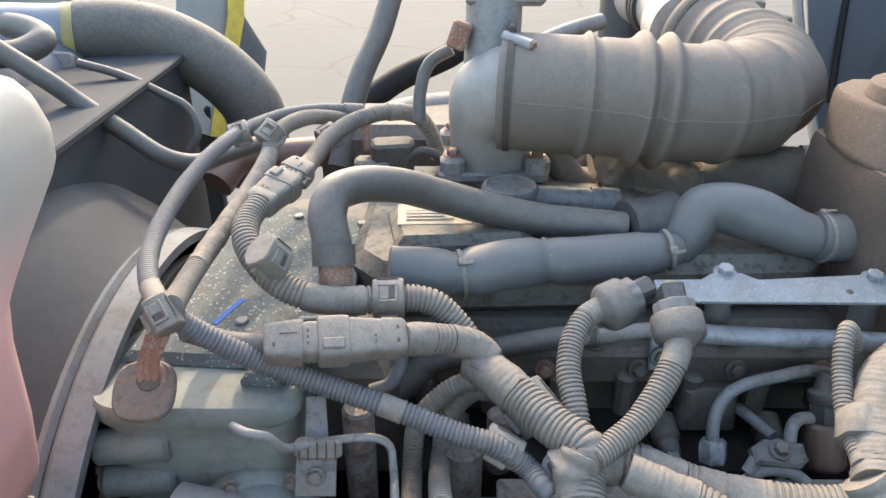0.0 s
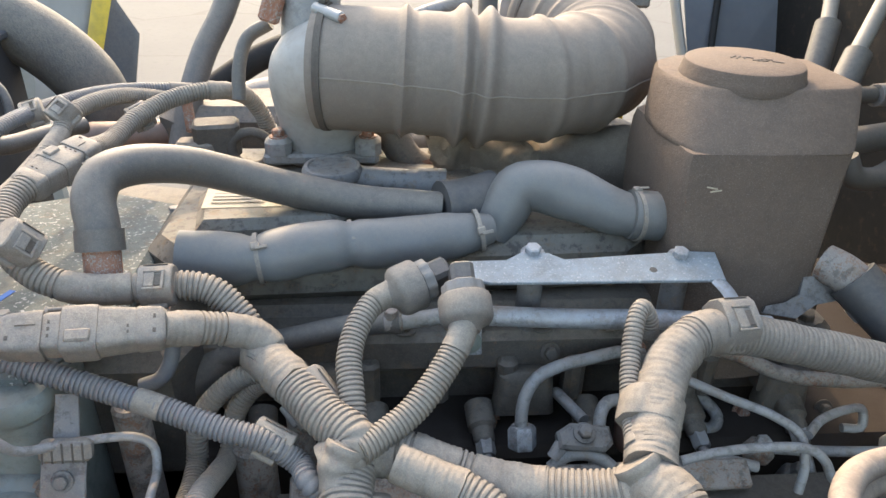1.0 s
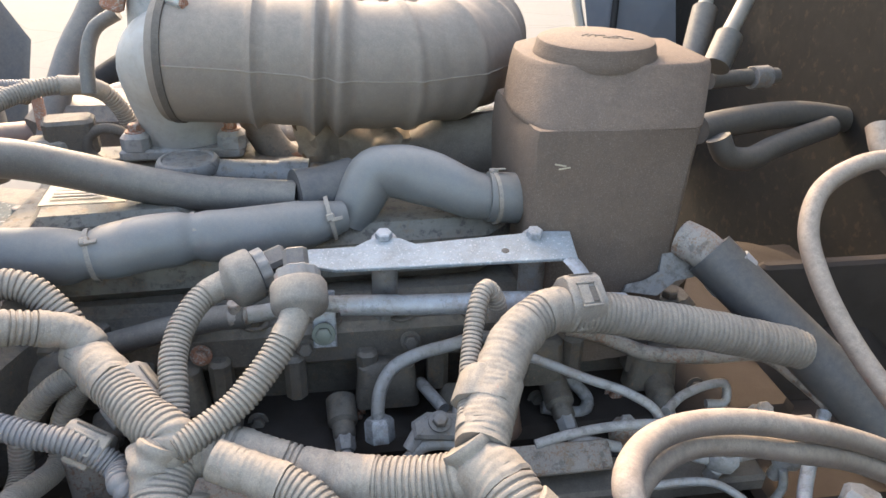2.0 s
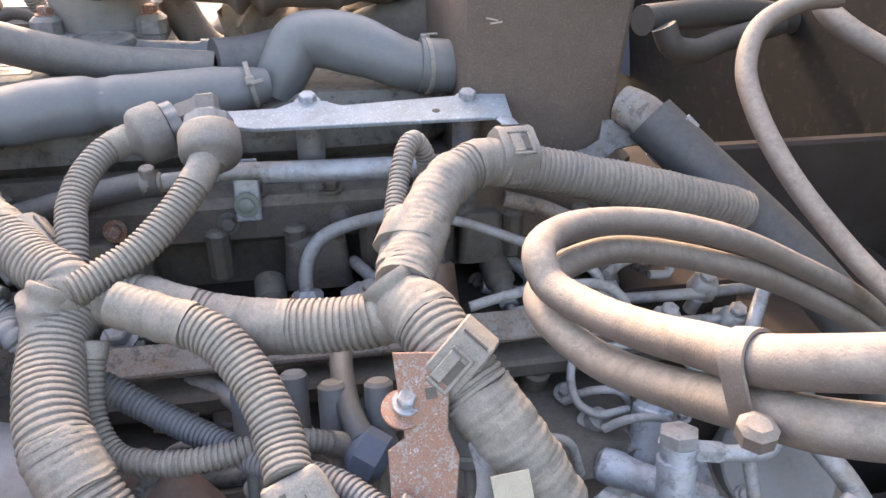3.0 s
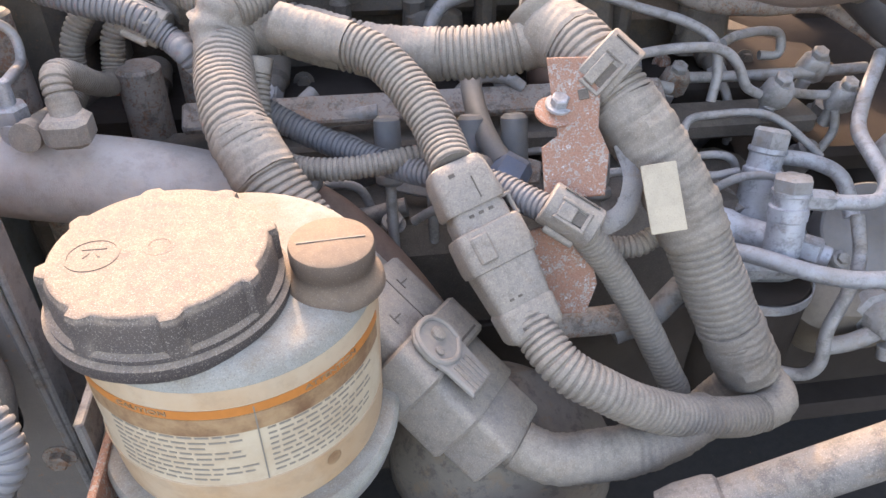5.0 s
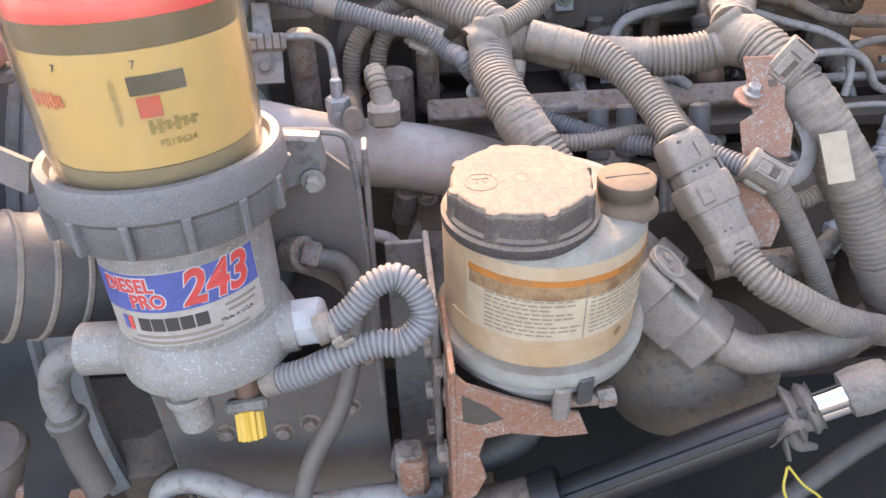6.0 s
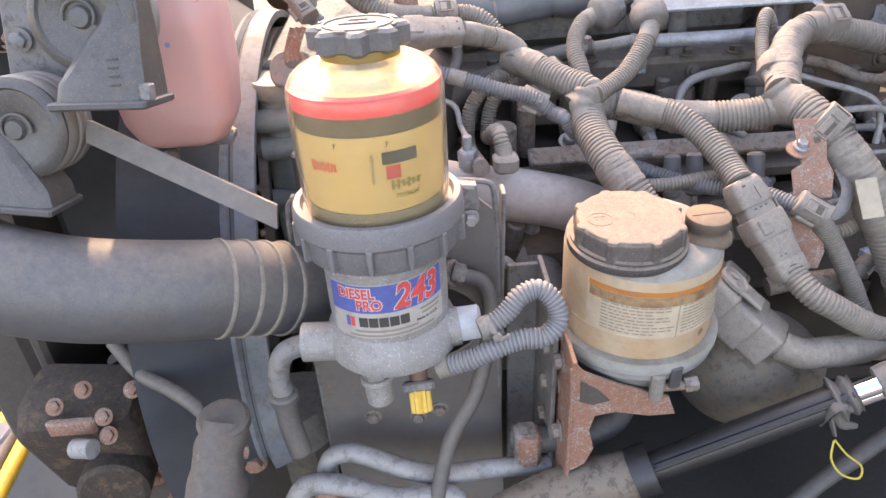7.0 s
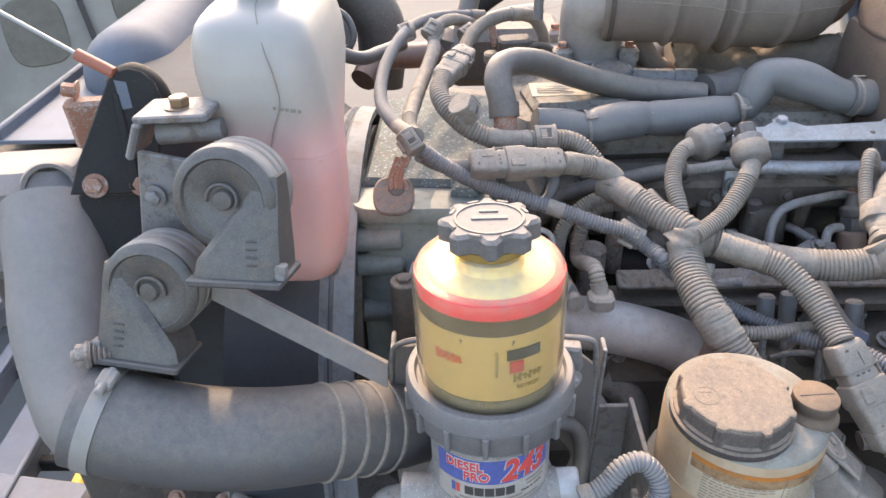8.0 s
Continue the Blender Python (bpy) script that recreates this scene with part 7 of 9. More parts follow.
part("tube", Shape().tube([(0.137, 0.417, 1.214), (0.172, 0.400, 1.199), (0.217, 0.361, 1.163), (0.253, 0.332, 1.107), (0.263, 0.321, 1.046)], 0.040, 28, 0.008), dusty("brown_rubber", (0.165, 0.085, 0.060), 0.5, dust=0.38, side=0.3, grime=0.15), bh)
band_clamp((0.152, 0.411, 1.208), (0.8, -0.35, -0.45), 0.0405, bh, 0.012, STEEL_GREY)


# ---- steering column shaft ----
st = thing("steering_shaft", "oily black steering shaft with chrome end and wrapped joint", "shaft")
part("yoke_tube", Shape().tube([(-0.030, 0.156, 0.945), (0.041, 0.159, 0.984), (0.126, 0.155, 1.012)], 0.030, 24, 0.01), dusty("grimy_tan_tube", (0.15, 0.11, 0.08), 0.7, dust=0.35, side=0.4, rust=0.35, bump=0.6, grime=0.6), st, "grimy tan outer tube")
part("collar", Shape().tube([(0.123, 0.154, 1.011), (0.147, 0.154, 1.021)], 0.032, 24, 0.008), OILY_ROD, st)
W0, C0 = V((0.352, 0.154, 1.116)), V((0.386, 0.151, 1.135))
wd = (C0 - W0).normalized()
low = V((0.144, 0.154, 1.020))
part("rod", Shape().tube([low, low.lerp(W0, 0.5), W0], 0.0185, 24, 0.01), OILY_ROD, st, "oily black splined rod")
for k in range(3):
    o = V((0, -0.012 + 0.010 * k, 0.015 - 0.004 * k))
    part("spline", Shape().tube([low + o, low.lerp(W0, 0.5) + o, W0 + o], 0.0050, 8, 0.02), OILY_ROD, st)
for o, r in ((V((0, -0.004, 0.007)), 0.0105), (V((0, -0.001, -0.008)), 0.0115)):
    part("chrome_rail", Shape().tube([W0 + o, C0 + wd * 0.02 + o], r, 24, 0.01), CHROME, st, "bright chrome sliding rail")
crust = dusty("crusted_sleeve", (0.12, 0.115, 0.11), 0.8, grime=0.4, grit=0.3, dust=0.5, side=0.5, dirt=0.25, bump=1.0, grain=350)
part("collar", Shape().lathe([(0.013, -0.004), (0.0200, -0.002), (0.0215, 0.010), (0.0205, 0.030), (0.0185, 0.036), (0.015, 0.038)], basis(C0, wd), 26), crust, st, "crusted sleeve collar")
part("outer_sleeve", Shape().tube([C0 + wd * 0.038, C0 + wd * 0.34], 0.0155, 28, 0.01), crust, st, "dusty grey outer sleeve")
rng = random.Random(8)
s = Shape()
s.tube([W0 - wd * 0.012, W0, W0 + wd * 0.012], lambda f, d: 0.0225 + 0.003 * math.sin(d * 500) + 0.002 * math.cos(d * 230), 18, 0.002)
part("cloth_wrap", s, CLOTH, st, "ragged black grimy wrap")
for k in range(3):
    p0 = W0 + V((rng.uniform(-0.015, 0.010), rng.uniform(-0.022, -0.012), rng.uniform(-0.008, 0.018)))
    part("rag", Shape().tube([p0, p0 + V((rng.uniform(-0.02, 0.01), rng.uniform(-0.01, 0.008), rng.uniform(-0.02, 0.004))), p0 + V((rng.uniform(-0.025, 0.02), rng.uniform(-0.012, 0.010), rng.uniform(-0.045, -0.01)))], lambda f, d: 0.007 * (1.15 - f) + 0.002, 8, 0.003, flat=0.5), CLOTH, st)
hose("wire_loop", "thin yellow wire loop hanging from the shaft", "wire", [(0.325, 0.114, 1.092), (0.321, 0.103, 1.075), (0.331, 0.093, 1.061), (0.350, 0.090, 1.057), (0.354, 0.097, 1.066), (0.338, 0.105, 1.079), (0.326, 0.114, 1.093)], 0.0012, WIRE_YELLOW, 8, 0.004)

# ---- steel bar bracket over the head ----
def bar_bracket():
    t = thing("bar_bracket", "speckled zinc bar bracket with two hex bolts", "bracket")
    s = Shape()
    m = basis((0.362, 0.648, 1.424), (-0.02, -0.22, 0.97), (1, -0.028, 0))
    poly = [(-0.140, -0.010), (-0.108, -0.020), (0.128, -0.020), (0.130, 0.022), (0.105, 0.024), (0.075, 0.022), (-0.03, 0.014), (-0.045, 0.024), (-0.075, 0.024), (-0.09, 0.014), (-0.140, 0.013)]
    s.prism(poly, 0.004, m, 0.0008)
    part("bar", s, BAR_ZINC, t)
    for p in ((0.302, 0.676, 1.428), (0.454, 0.662, 1.429)):
        part("bolt", Shape().bolt(p, (0, -0.2, 1), 0.0085, 0.008), ZINC, t, "zinc hex bolt with washer")
        part("post", Shape().cyl((p[0], p[1] - 0.002, 1.30), (p[0], p[1], p[2] - 0.006), 0.0135, 18), STEEL_GREY, t)
    part("hole", Shape().lathe([(0.004, 0), (0.003, 0.0006)], m @ pose(0.058, -0.004, 0.0021), 14), IRON_DARK, t)
    s = Shape()
    s.tube([m @ V((0.12, -0.018, 0)), m @ V((0.128, -0.034, -0.004)), m @ V((0.131, -0.046, -0.010))], 0.009, 8, 0.004, flat=0.3)
    part("tongue", s, ZINC, t)
    return t


bar_bracket()


def pipe(pts, r, lab, mat=PIPE, nuts=(), group="fuel pipes"):
    """A bent steel line; nuts: (end, radius) hexes at its first (0) or last (1) point."""
    t = thing("fuel_pipe", lab, "pipe", group=group)
    part("line", Shape().tube(pts, r, 12, 0.005), mat, t)
    for end, nr in nuts:
        a, b = (V(pts[0]), V(pts[1])) if end == 0 else (V(pts[-1]), V(pts[-2]))
        d = (b - a).normalized()
        part("nut", Shape().hexagon(a - d * 0.004, a + d * 0.020, nr), ZINC, t, "hex union nut")
    return t


pipe([(0.256, 0.645, 1.372), (0.346, 0.630, 1.376), (0.431, 0.619, 1.380), (0.538, 0.607, 1.378)], 0.0105, "bright zinc fuel rail pipe under the bar", ZINC)
rb = thing("rail_bracket", "zinc rail bracket with green-grey bolt", "bracket")
part("strap", Shape().box((0.024, 0.006, 0.060), Matrix.Translation(V((0.238, 0.654, 1.351))) @ pose(0, 0, 0, -15, 0, 0), 0.001), ZINC, rb)
part("bolt", Shape().bolt((0.237, 0.642, 1.341), (0, -0.95, 0.3), 0.008, 0.006), dusty("greenish_zinc", (0.15, 0.17, 0.14), 0.5, metal=0.3, dust=0.3, side=0.3), rb)
hose("hose", "dark rubber fuel hose along the head", "hose", [(-0.061, 0.650, 1.293), (-0.011, 0.654, 1.324), (0.058, 0.653, 1.345), (0.130, 0.650, 1.362), (0.165, 0.642, 1.369)], 0.0125, RUBBER)
hose("hose", "grey rubber hose beneath the harness trunk", "hose", [(-0.087, 0.641, 1.276), (-0.055, 0.650, 1.293), (-0.017, 0.661, 1.316)], 0.020, RUBBER)
hose("hose", "dark curved hose stub on the gear case", "hose", [(-0.211, 0.648, 1.364), (-0.205, 0.665, 1.377), (-0.184, 0.676, 1.385), (-0.161, 0.679, 1.381)], 0.0155, RUBBER_CLEAN)
fp = thing("pipe_fitting", "small rusty brass pipe fitting", "fitting")
part("tee", Shape().cyl((0.147, 0.642, 1.368), (0.166, 0.642, 1.370), 0.010, 14), PIPE_RUST, fp)
part("nipple", Shape().cyl((0.154, 0.642, 1.368), (0.154, 0.640, 1.386), 0.007, 12), PIPE_RUST, fp)
pipe([(0.165, 0.642, 1.369), (0.191, 0.646, 1.370), (0.221, 0.647, 1.374), (0.280, 0.641, 1.374)], 0.0085, "pale steel pipe joining the rail", PIPE)
# injector lines
pipe([(-0.048, 0.767, 1.221), (-0.014, 0.768, 1.234), (0.028, 0.761, 1.239), (0.052, 0.743, 1.229), (0.056, 0.715, 1.205), (0.047, 0.694, 1.189)], 0.0050, "thin bent steel injector line", PIPE)
pipe([(0.037, 0.722, 1.210), (0.045, 0.738, 1.221), (0.074, 0.745, 1.228), (0.133, 0.736, 1.230), (0.166, 0.719, 1.224), (0.175, 0.697, 1.207), (0.170, 0.678, 1.195)], 0.0062, "bent steel injector line over the block", PIPE)
pipe([(0.146, 0.719, 1.197), (0.155, 0.695, 1.198), (0.171, 0.670, 1.201)], 0.0085, "short rusty injector union nut", PIPE_RUST, ((0, 0.014),))
pipe([(0.288, 0.580, 1.255), (0.287, 0.592, 1.284), (0.292, 0.602, 1.302), (0.305, 0.613, 1.315), (0.329, 0.623, 1.321), (0.363, 0.631, 1.324), (0.399, 0.639, 1.326), (0.427, 0.644, 1.318)], 0.0068, "bent steel injector line with large union nut", PIPE, ((0, 0.0150),))
pipe([(0.336, 0.645, 1.268), (0.341, 0.626, 1.272), (0.354, 0.593, 1.273)], 0.0065, "short bent steel line stub", PIPE)
pipe([(0.365, 0.570, 1.255), (0.367, 0.580, 1.271), (0.372, 0.594, 1.284), (0.381, 0.602, 1.289), (0.400, 0.606, 1.288)], 0.0068, "bent steel line beside the clamp block", PIPE)
pipe([(0.478, 0.673, 1.250), (0.510, 0.654, 1.245), (0.525, 0.635, 1.232), (0.516, 0.625, 1.225), (0.470, 0.629, 1.233)], 0.0072, "hooked dull steel return line", PIPE)
cb = thing("clamp_block", "grey steel clamp block with hex bolt on the fuel lines", "clamp")
part("block", Shape().prism([(-0.027, -0.011), (0.018, -0.016), (0.028, -0.008), (0.027, 0.010), (-0.012, 0.015), (-0.028, 0.006)], 0.016, basis((0.346, 0.563, 1.276), (0, -0.45, 0.9)), 0.003), STEEL_GREY, cb)
part("bolt", Shape().bolt((0.345, 0.560, 1.286), (0, -0.45, 0.9), 0.0075, 0.007), STEEL_GREY, cb)
pipe([(0.315, 0.554, 1.260), (0.324, 0.560, 1.273)], 0.0075, "short line below the clamp block", PIPE)
pipe([(0.312, 0.550, 1.250), (0.329, 0.554, 1.263), (0.357, 0.551, 1.264), (0.373, 0.545, 1.254)], 0.0068, "curved line below the clamp block", PIPE)
pipe([(0.199, 0.636, 1.209), (0.224, 0.637, 1.216), (0.243, 0.631, 1.210), (0.255, 0.624, 1.199)], 0.0075, "dark curved line behind the trunk", PIPE)
ps = thing("pressure_sensor", "dark pressure sensor with hex body on a brown cone", "sensor")
sd = V((0.0, 0.38, 0.92)).normalized()
sc = V((0.412, 0.604, 1.284))
part("cone", Shape().lathe([(0.020, -0.050), (0.0235, -0.044), (0.0205, -0.004), (0.0165, 0.0)], basis(sc, sd), 24), COPPER, ps, "brown conical base")
part("hex_body", Shape().hexagon(sc, sc + sd * 0.022, 0.0175), PLASTIC_BLACK, ps, "dark hex body")
part("collar", Shape().lathe([(0.0165, 0), (0.0185, 0.003), (0.0185, 0.012), (0.012, 0.016), (0.009, 0.034)], basis(sc + sd * 0.021, sd), 20), RUBBER, ps)
bt = thing("tape_wrap", "dusty tape band binding a thin conduit to the trunk", "tape")
part("band", Shape().loft([(-0.015, 0.0262, 0.0203, 0.98), (-0.014, 0.0268, 0.0211, 0.98), (0.014, 0.0266, 0.0211, 0.98), (0.015, 0.0260, 0.0203, 0.98)], basis((0.3725, 0.485, 1.3780), (0.38, 0.86, 0.26), (1, -0.40, 0.02)), 8).crumple(70, 0.003), TAPE, bt)
# lines on the rear side
pipe([(0.490, 0.637, 1.332), (0.529, 0.631, 1.322), (0.579, 0.621, 1.303), (0.642, 0.615, 1.297), (0.707, 0.605, 1.300), (0.730, 0.577, 1.290), (0.748, 0.540, 1.279)], 0.0082, "rust-flecked steel pipe with bends", PIPE_RUST)
pipe([(0.414, 0.602, 1.335), (0.446, 0.588, 1.330), (0.489, 0.567, 1.320), (0.530, 0.548, 1.311), (0.553, 0.533, 1.298), (0.556, 0.518, 1.272), (0.552, 0.510, 1.246)], 0.0048, "long bent injector line", PIPE)
pipe([(0.430, 0.521, 1.283), (0.464, 0.523, 1.290), (0.514, 0.521, 1.297), (0.556, 0.519, 1.294), (0.574, 0.517, 1.280), (0.587, 0.513, 1.258), (0.604, 0.515, 1.248)], 0.0048, "bent injector line crossing another", PIPE)
pipe([(0.567, 0.541, 1.291), (0.594, 0.564, 1.289), (0.636, 0.583, 1.285), (0.658, 0.590, 1.277), (0.657, 0.582, 1.260), (0.636, 0.583, 1.259)], 0.0048, "hooked injector line end", PIPE)
pipe([(0.544, 0.575, 1.242), (0.607, 0.563, 1.246), (0.677, 0.555, 1.250), (0.738, 0.550, 1.254)], 0.0058, "straight grey steel return pipe", PIPE)
pipe([(0.473, 0.535, 1.234), (0.475, 0.545, 1.246), (0.489, 0.551, 1.251), (0.528, 0.547, 1.244)], 0.0058, "short bent steel elbow line", PIPE)
pipe([(0.633, 0.512, 1.250), (0.671, 0.525, 1.239), (0.686, 0.523, 1.239)], 0.0048, "short link pipe between unions", PIPE)
pipe([(0.691, 0.513, 1.227), (0.694, 0.509, 1.205), (0.685, 0.508, 1.182)], 0.0045, "thin bent steel drop line", PIPE)
for px, nm, lab in (((0.621, 0.513, 1.250), "union_block", "grey square union block"), ((0.685, 0.559, 1.254), "union_block", "dark cast union block"), ((0.698, 0.519, 1.238), "union_block", "grey union block with pink stain"), ((0.543, 0.573, 1.240), "union_block", "rusty cast union block")):
    u = thing(nm, lab, "fitting", group="union blocks")
    c = V(px)
    part("block", Shape().loft([(-0.014, 0.011, 0.009, 0.6), (-0.008, 0.014, 0.011, 0.5), (0.008, 0.013, 0.011, 0.5), (0.013, 0.010, 0.008, 0.7)], Matrix.Translation(c) @ pose(0, 0, 0, 20, 12, -15), 4), PIPE if "rusty" not in lab else PIPE_RUST, u)
    part("cap", Shape().hexagon(c + V((0, -0.002, 0.011)), c + V((0, -0.006, 0.020)), 0.0085), PIPE, u)
    part("neck", Shape().cyl(c + V((-0.004, 0.0, -0.012)), c + V((-0.006, 0.006, -0.032)), 0.0075, 12), PIPE, u)
# small square loop line at the lift pump
pipe([(0.567, 0.456, 1.199), (0.538, 0.459, 1.195), (0.522, 0.470, 1.202), (0.520, 0.488, 1.221), (0.528, 0.499, 1.233), (0.557, 0.500, 1.237), (0.603, 0.497, 1.236), (0.630, 0.490, 1.223), (0.662, 0.474, 1.197)], 0.0040, "thin square-bent leak-off line", PIPE)


def lift_pump():
    t = thing("fuel_lift_pump", "silver cast fuel pump head with two large banjo bolts", "pump")
    cast = dusty("bright_casting", (0.52, 0.54, 0.58), 0.45, metal=0.4, dust=0.4, side=0.35, dirt=0.35, bump=0.5, grime=0.45, grit=0.2)
    a = V((0.532, 0.435, 1.161))
    b = V((0.601, 0.381, 1.159))
    ax = (b - a).normalized()
    L = (b - a).length
    s = Shape()
    s.lathe([(0.010, 0.0), (0.0155, 0.004), (0.0165, 0.02), (0.0145, 0.03), (0.0140, L * 0.6), (0.0150, L * 0.62), (0.0150, L - 0.004), (0.013, L)], basis(a, ax), 24)
    part("barrel", s, cast, t, "silver horizontal pump barrel")
    part("end_plug", Shape().hexagon(b - ax * 0.001, b + ax * 0.016, 0.0145), ZINC, t, "bright hex plug")
    part("plug_tip", Shape().cyl(b + ax * 0.015, b + ax * 0.024, 0.0095, 14), cast, t)
    s = Shape()
    s.loft([(-0.07, 0.050, 0.036, 0.6), (-0.025, 0.062, 0.042, 0.6), (-0.020, 0.068, 0.047, 0.6), (-0.008, 0.068, 0.047, 0.6), (-0.004, 0.058, 0.038, 0.7), (0.008, 0.050, 0.030, 0.8), (0.012, 0.030, 0.018, 1.0)], Matrix.Translation(V((0.581, 0.442, 1.139))) @ pose(0, 0, 0, 10, 0, -8), 6)
    part("body", s, cast, t, "dirty silver pump body")
    for p, q, r in (((0.579, 0.380, 1.170), (0.580, 0.396, 1.229), 0.0152), ((0.579, 0.436, 1.158), (0.595, 0.464, 1.238), 0.0160)):
        p, q = V(p), V(q)
        d = (q - p).normalized()
        n = (q - p).length
        s = Shape()
        s.lathe([(r * 1.05, -0.01), (r * 1.05, n * 0.35), (r * 1.12, n * 0.37), (r * 1.12, n * 0.55), (r * 0.98, n * 0.57), (r * 0.98, n * 0.72), (r * 1.10, n * 0.74), (r * 1.10, n * 0.79)], basis(p, d), 24)
        part("tower", s, cast, t)
        part("banjo_bolt", Shape().hexagon(p + d * (n * 0.78), q, r * 1.12), PIPE, t, "large dusty banjo bolt")
    c = V((0.595, 0.421, 1.097))
    s = Shape()
    s.lathe([(0.050, 0.004), (0.053, 0), (0.053, -0.13), (0.040, -0.15)], Matrix.Translation(c), 40)
    part("filter_can", s, SHADED_METAL, t, "black spin-on filter can")
    s = Shape()
    s.ring([(0.0545, 0.004), (0.0550, -0.006), (0.0532, -0.006), (0.0528, 0.004)], Matrix.Translation(c), 44)
    part("bright_rim", s, ZINC, t)
    return t


lift_pump()
pipe([(0.598, 0.390, 1.207), (0.629, 0.384, 1.205), (0.657, 0.380, 1.208), (0.668, 0.391, 1.217), (0.669, 0.419, 1.228), (0.675, 0.453, 1.235), (0.699, 0.490, 1.245), (0.740, 0.538, 1.274)], 0.0070, "pale bent steel pipe rising from the pump", ZINC, ((0, 0.010),))
pipe([(0.521, 0.396, 1.158), (0.549, 0.370, 1.165), (0.586, 0.343, 1.164), (0.617, 0.330, 1.163), (0.662, 0.324, 1.165), (0.695, 0.331, 1.165), (0.723, 0.348, 1.170)], 0.0078, "silver pipe sweeping under the pump", ZINC)
pipe([(0.647, 0.385, 1.189), (0.641, 0.357, 1.163), (0.628, 0.340, 1.139), (0.614, 0.329, 1.106), (0.612, 0.320, 1.071), (0.606, 0.327, 1.051), (0.580, 0.348, 1.043)], 0.0060, "kinked pale steel pipe", PIPE)
pipe([(0.610, 0.466, 1.206), (0.642, 0.459, 1.202), (0.667, 0.448, 1.192), (0.675, 0.434, 1.175), (0.675, 0.420, 1.160)], 0.0075, "curved silver steel banjo pipe", ZINC)
pipe([(0.546, 0.492, 1.154), (0.554, 0.477, 1.168), (0.566, 0.453, 1.169), (0.567, 0.432, 1.166)], 0.0075, "stubby elbow pipe on the pump", STEEL_GREY)
bb = thing("hose_union", "large dirty hex union with hose", "fitting")
part("hex", Shape().hexagon((0.723, 0.445, 1.231), (0.729, 0.450, 1.256), 0.019), PIPE, bb)
part("body", Shape().cyl((0.720, 0.450, 1.201), (0.725, 0.446, 1.233), 0.023, 24, 0.004, 0.018), PIPE, bb)
part("neck", Shape().tube([(0.715, 0.440, 1.223), (0.723, 0.421, 1.198)], 0.014, 18, 0.01), STEEL_GREY, bb)
part("hose", Shape().tube([(0.721, 0.427, 1.206), (0.722, 0.401, 1.187), (0.734, 0.369, 1.171), (0.745, 0.326, 1.145)], 0.0100, 16, 0.008), PIPE, bb)
gc = thing("gear_pump_case", "dusty tan pump casting with flat gasket face", "pump")
s = Shape()
c0 = V((0.698, 0.382, 1.129))
s.loft([(-0.10, 0.06, 0.04, 0.8), (-0.05, 0.085, 0.055, 0.7), (-0.02, 0.095, 0.062, 0.7), (0.0, 0.088, 0.058, 0.8), (0.008, 0.075, 0.048, 0.9)], basis(c0 + V((0.02, 0.035, -0.030)), (0, -0.25, 1)), 7)
part("casting", s, dusty("tan_casting", (0.13, 0.105, 0.08), 0.6, dust=0.45, side=0.3, dirt=0.55, bump=0.6), gc)
gm = basis(V((0.717, 0.426, 1.131)), (-0.1, -0.62, 0.78))
part("gasket_face", Shape().lathe([(0.056, -0.03), (0.056, 0.0), (0.054, 0.002), (0.02, 0.0025)], gm, 40), dusty("grey_face", (0.20, 0.20, 0.21), 0.5, dust=0.4, side=0.4, dirt=0.3, bump=0.2), gc, "flat grey gasket face")
bolts([gm @ V((0.047 * math.cos(q), 0.047 * math.sin(q), 0.002)) for q in (0.5, 2.1, 3.6, 5.3)], gm.to_3x3() @ V((0, 0, 1)), 0.006, 0.005, PIPE, gc)
for p in ((0.694, 0.347, 1.076), (0.737, 0.343, 1.080)):
    p = V(p)
    fm_ = basis(p + V((0, 0.03, 0.004)), (0.05, -0.9, 0.15))
    part("hex_fitting", Shape().lathe([(0.024, 0), (0.024, 0.012), (0.019, 0.016), (0.019, 0.030), (0.015, 0.036), (0.008, 0.038)], fm_, 9), PIPE, gc, "crusted pale fitting")
    part("nozzle", Shape().cyl(p + V((0.002, -0.006, -0.012)), p + V((0.004, -0.010, -0.026)), 0.008, 12), PIPE, gc)
pipe([(0.634, 0.348, 1.062), (0.664, 0.347, 1.067), (0.689, 0.349, 1.076)], 0.0085, "short grey pipe into the hex fitting", PIPE)


VALVE = dusty("valve_sleeve", (0.16, 0.165, 0.175), 0.5, dust=0.5, side=0.3)


def delivery_valves():
    for k, (px, top) in enumerate((((0.235, 0.452, 1.264), 0), ((0.272, 0.467, 1.257), 0), ((0.302, 0.432, 1.271), 0), ((0.337, 0.426, 1.273), 0), ((0.402, 0.408, 1.264), 0))):
        t = thing("delivery_valve", "grey injection pump delivery valve with line", "valve", group="delivery valves")
        up = V((0.0, 0.35, 0.94))
        c = V(px) - up * 0.012
        part("sleeve", Shape().cyl(c - up * 0.022, c + up * 0.026, 0.0112, 20, 0.003), VALVE, t)
        part("collar", Shape().cyl(c - up * 0.032, c - up * 0.020, 0.0125, 20, 0.003), VALVE, t)
        part("line", Shape().cyl(c - up * 0.09, c - up * 0.030, 0.0048, 12), PIPE, t)


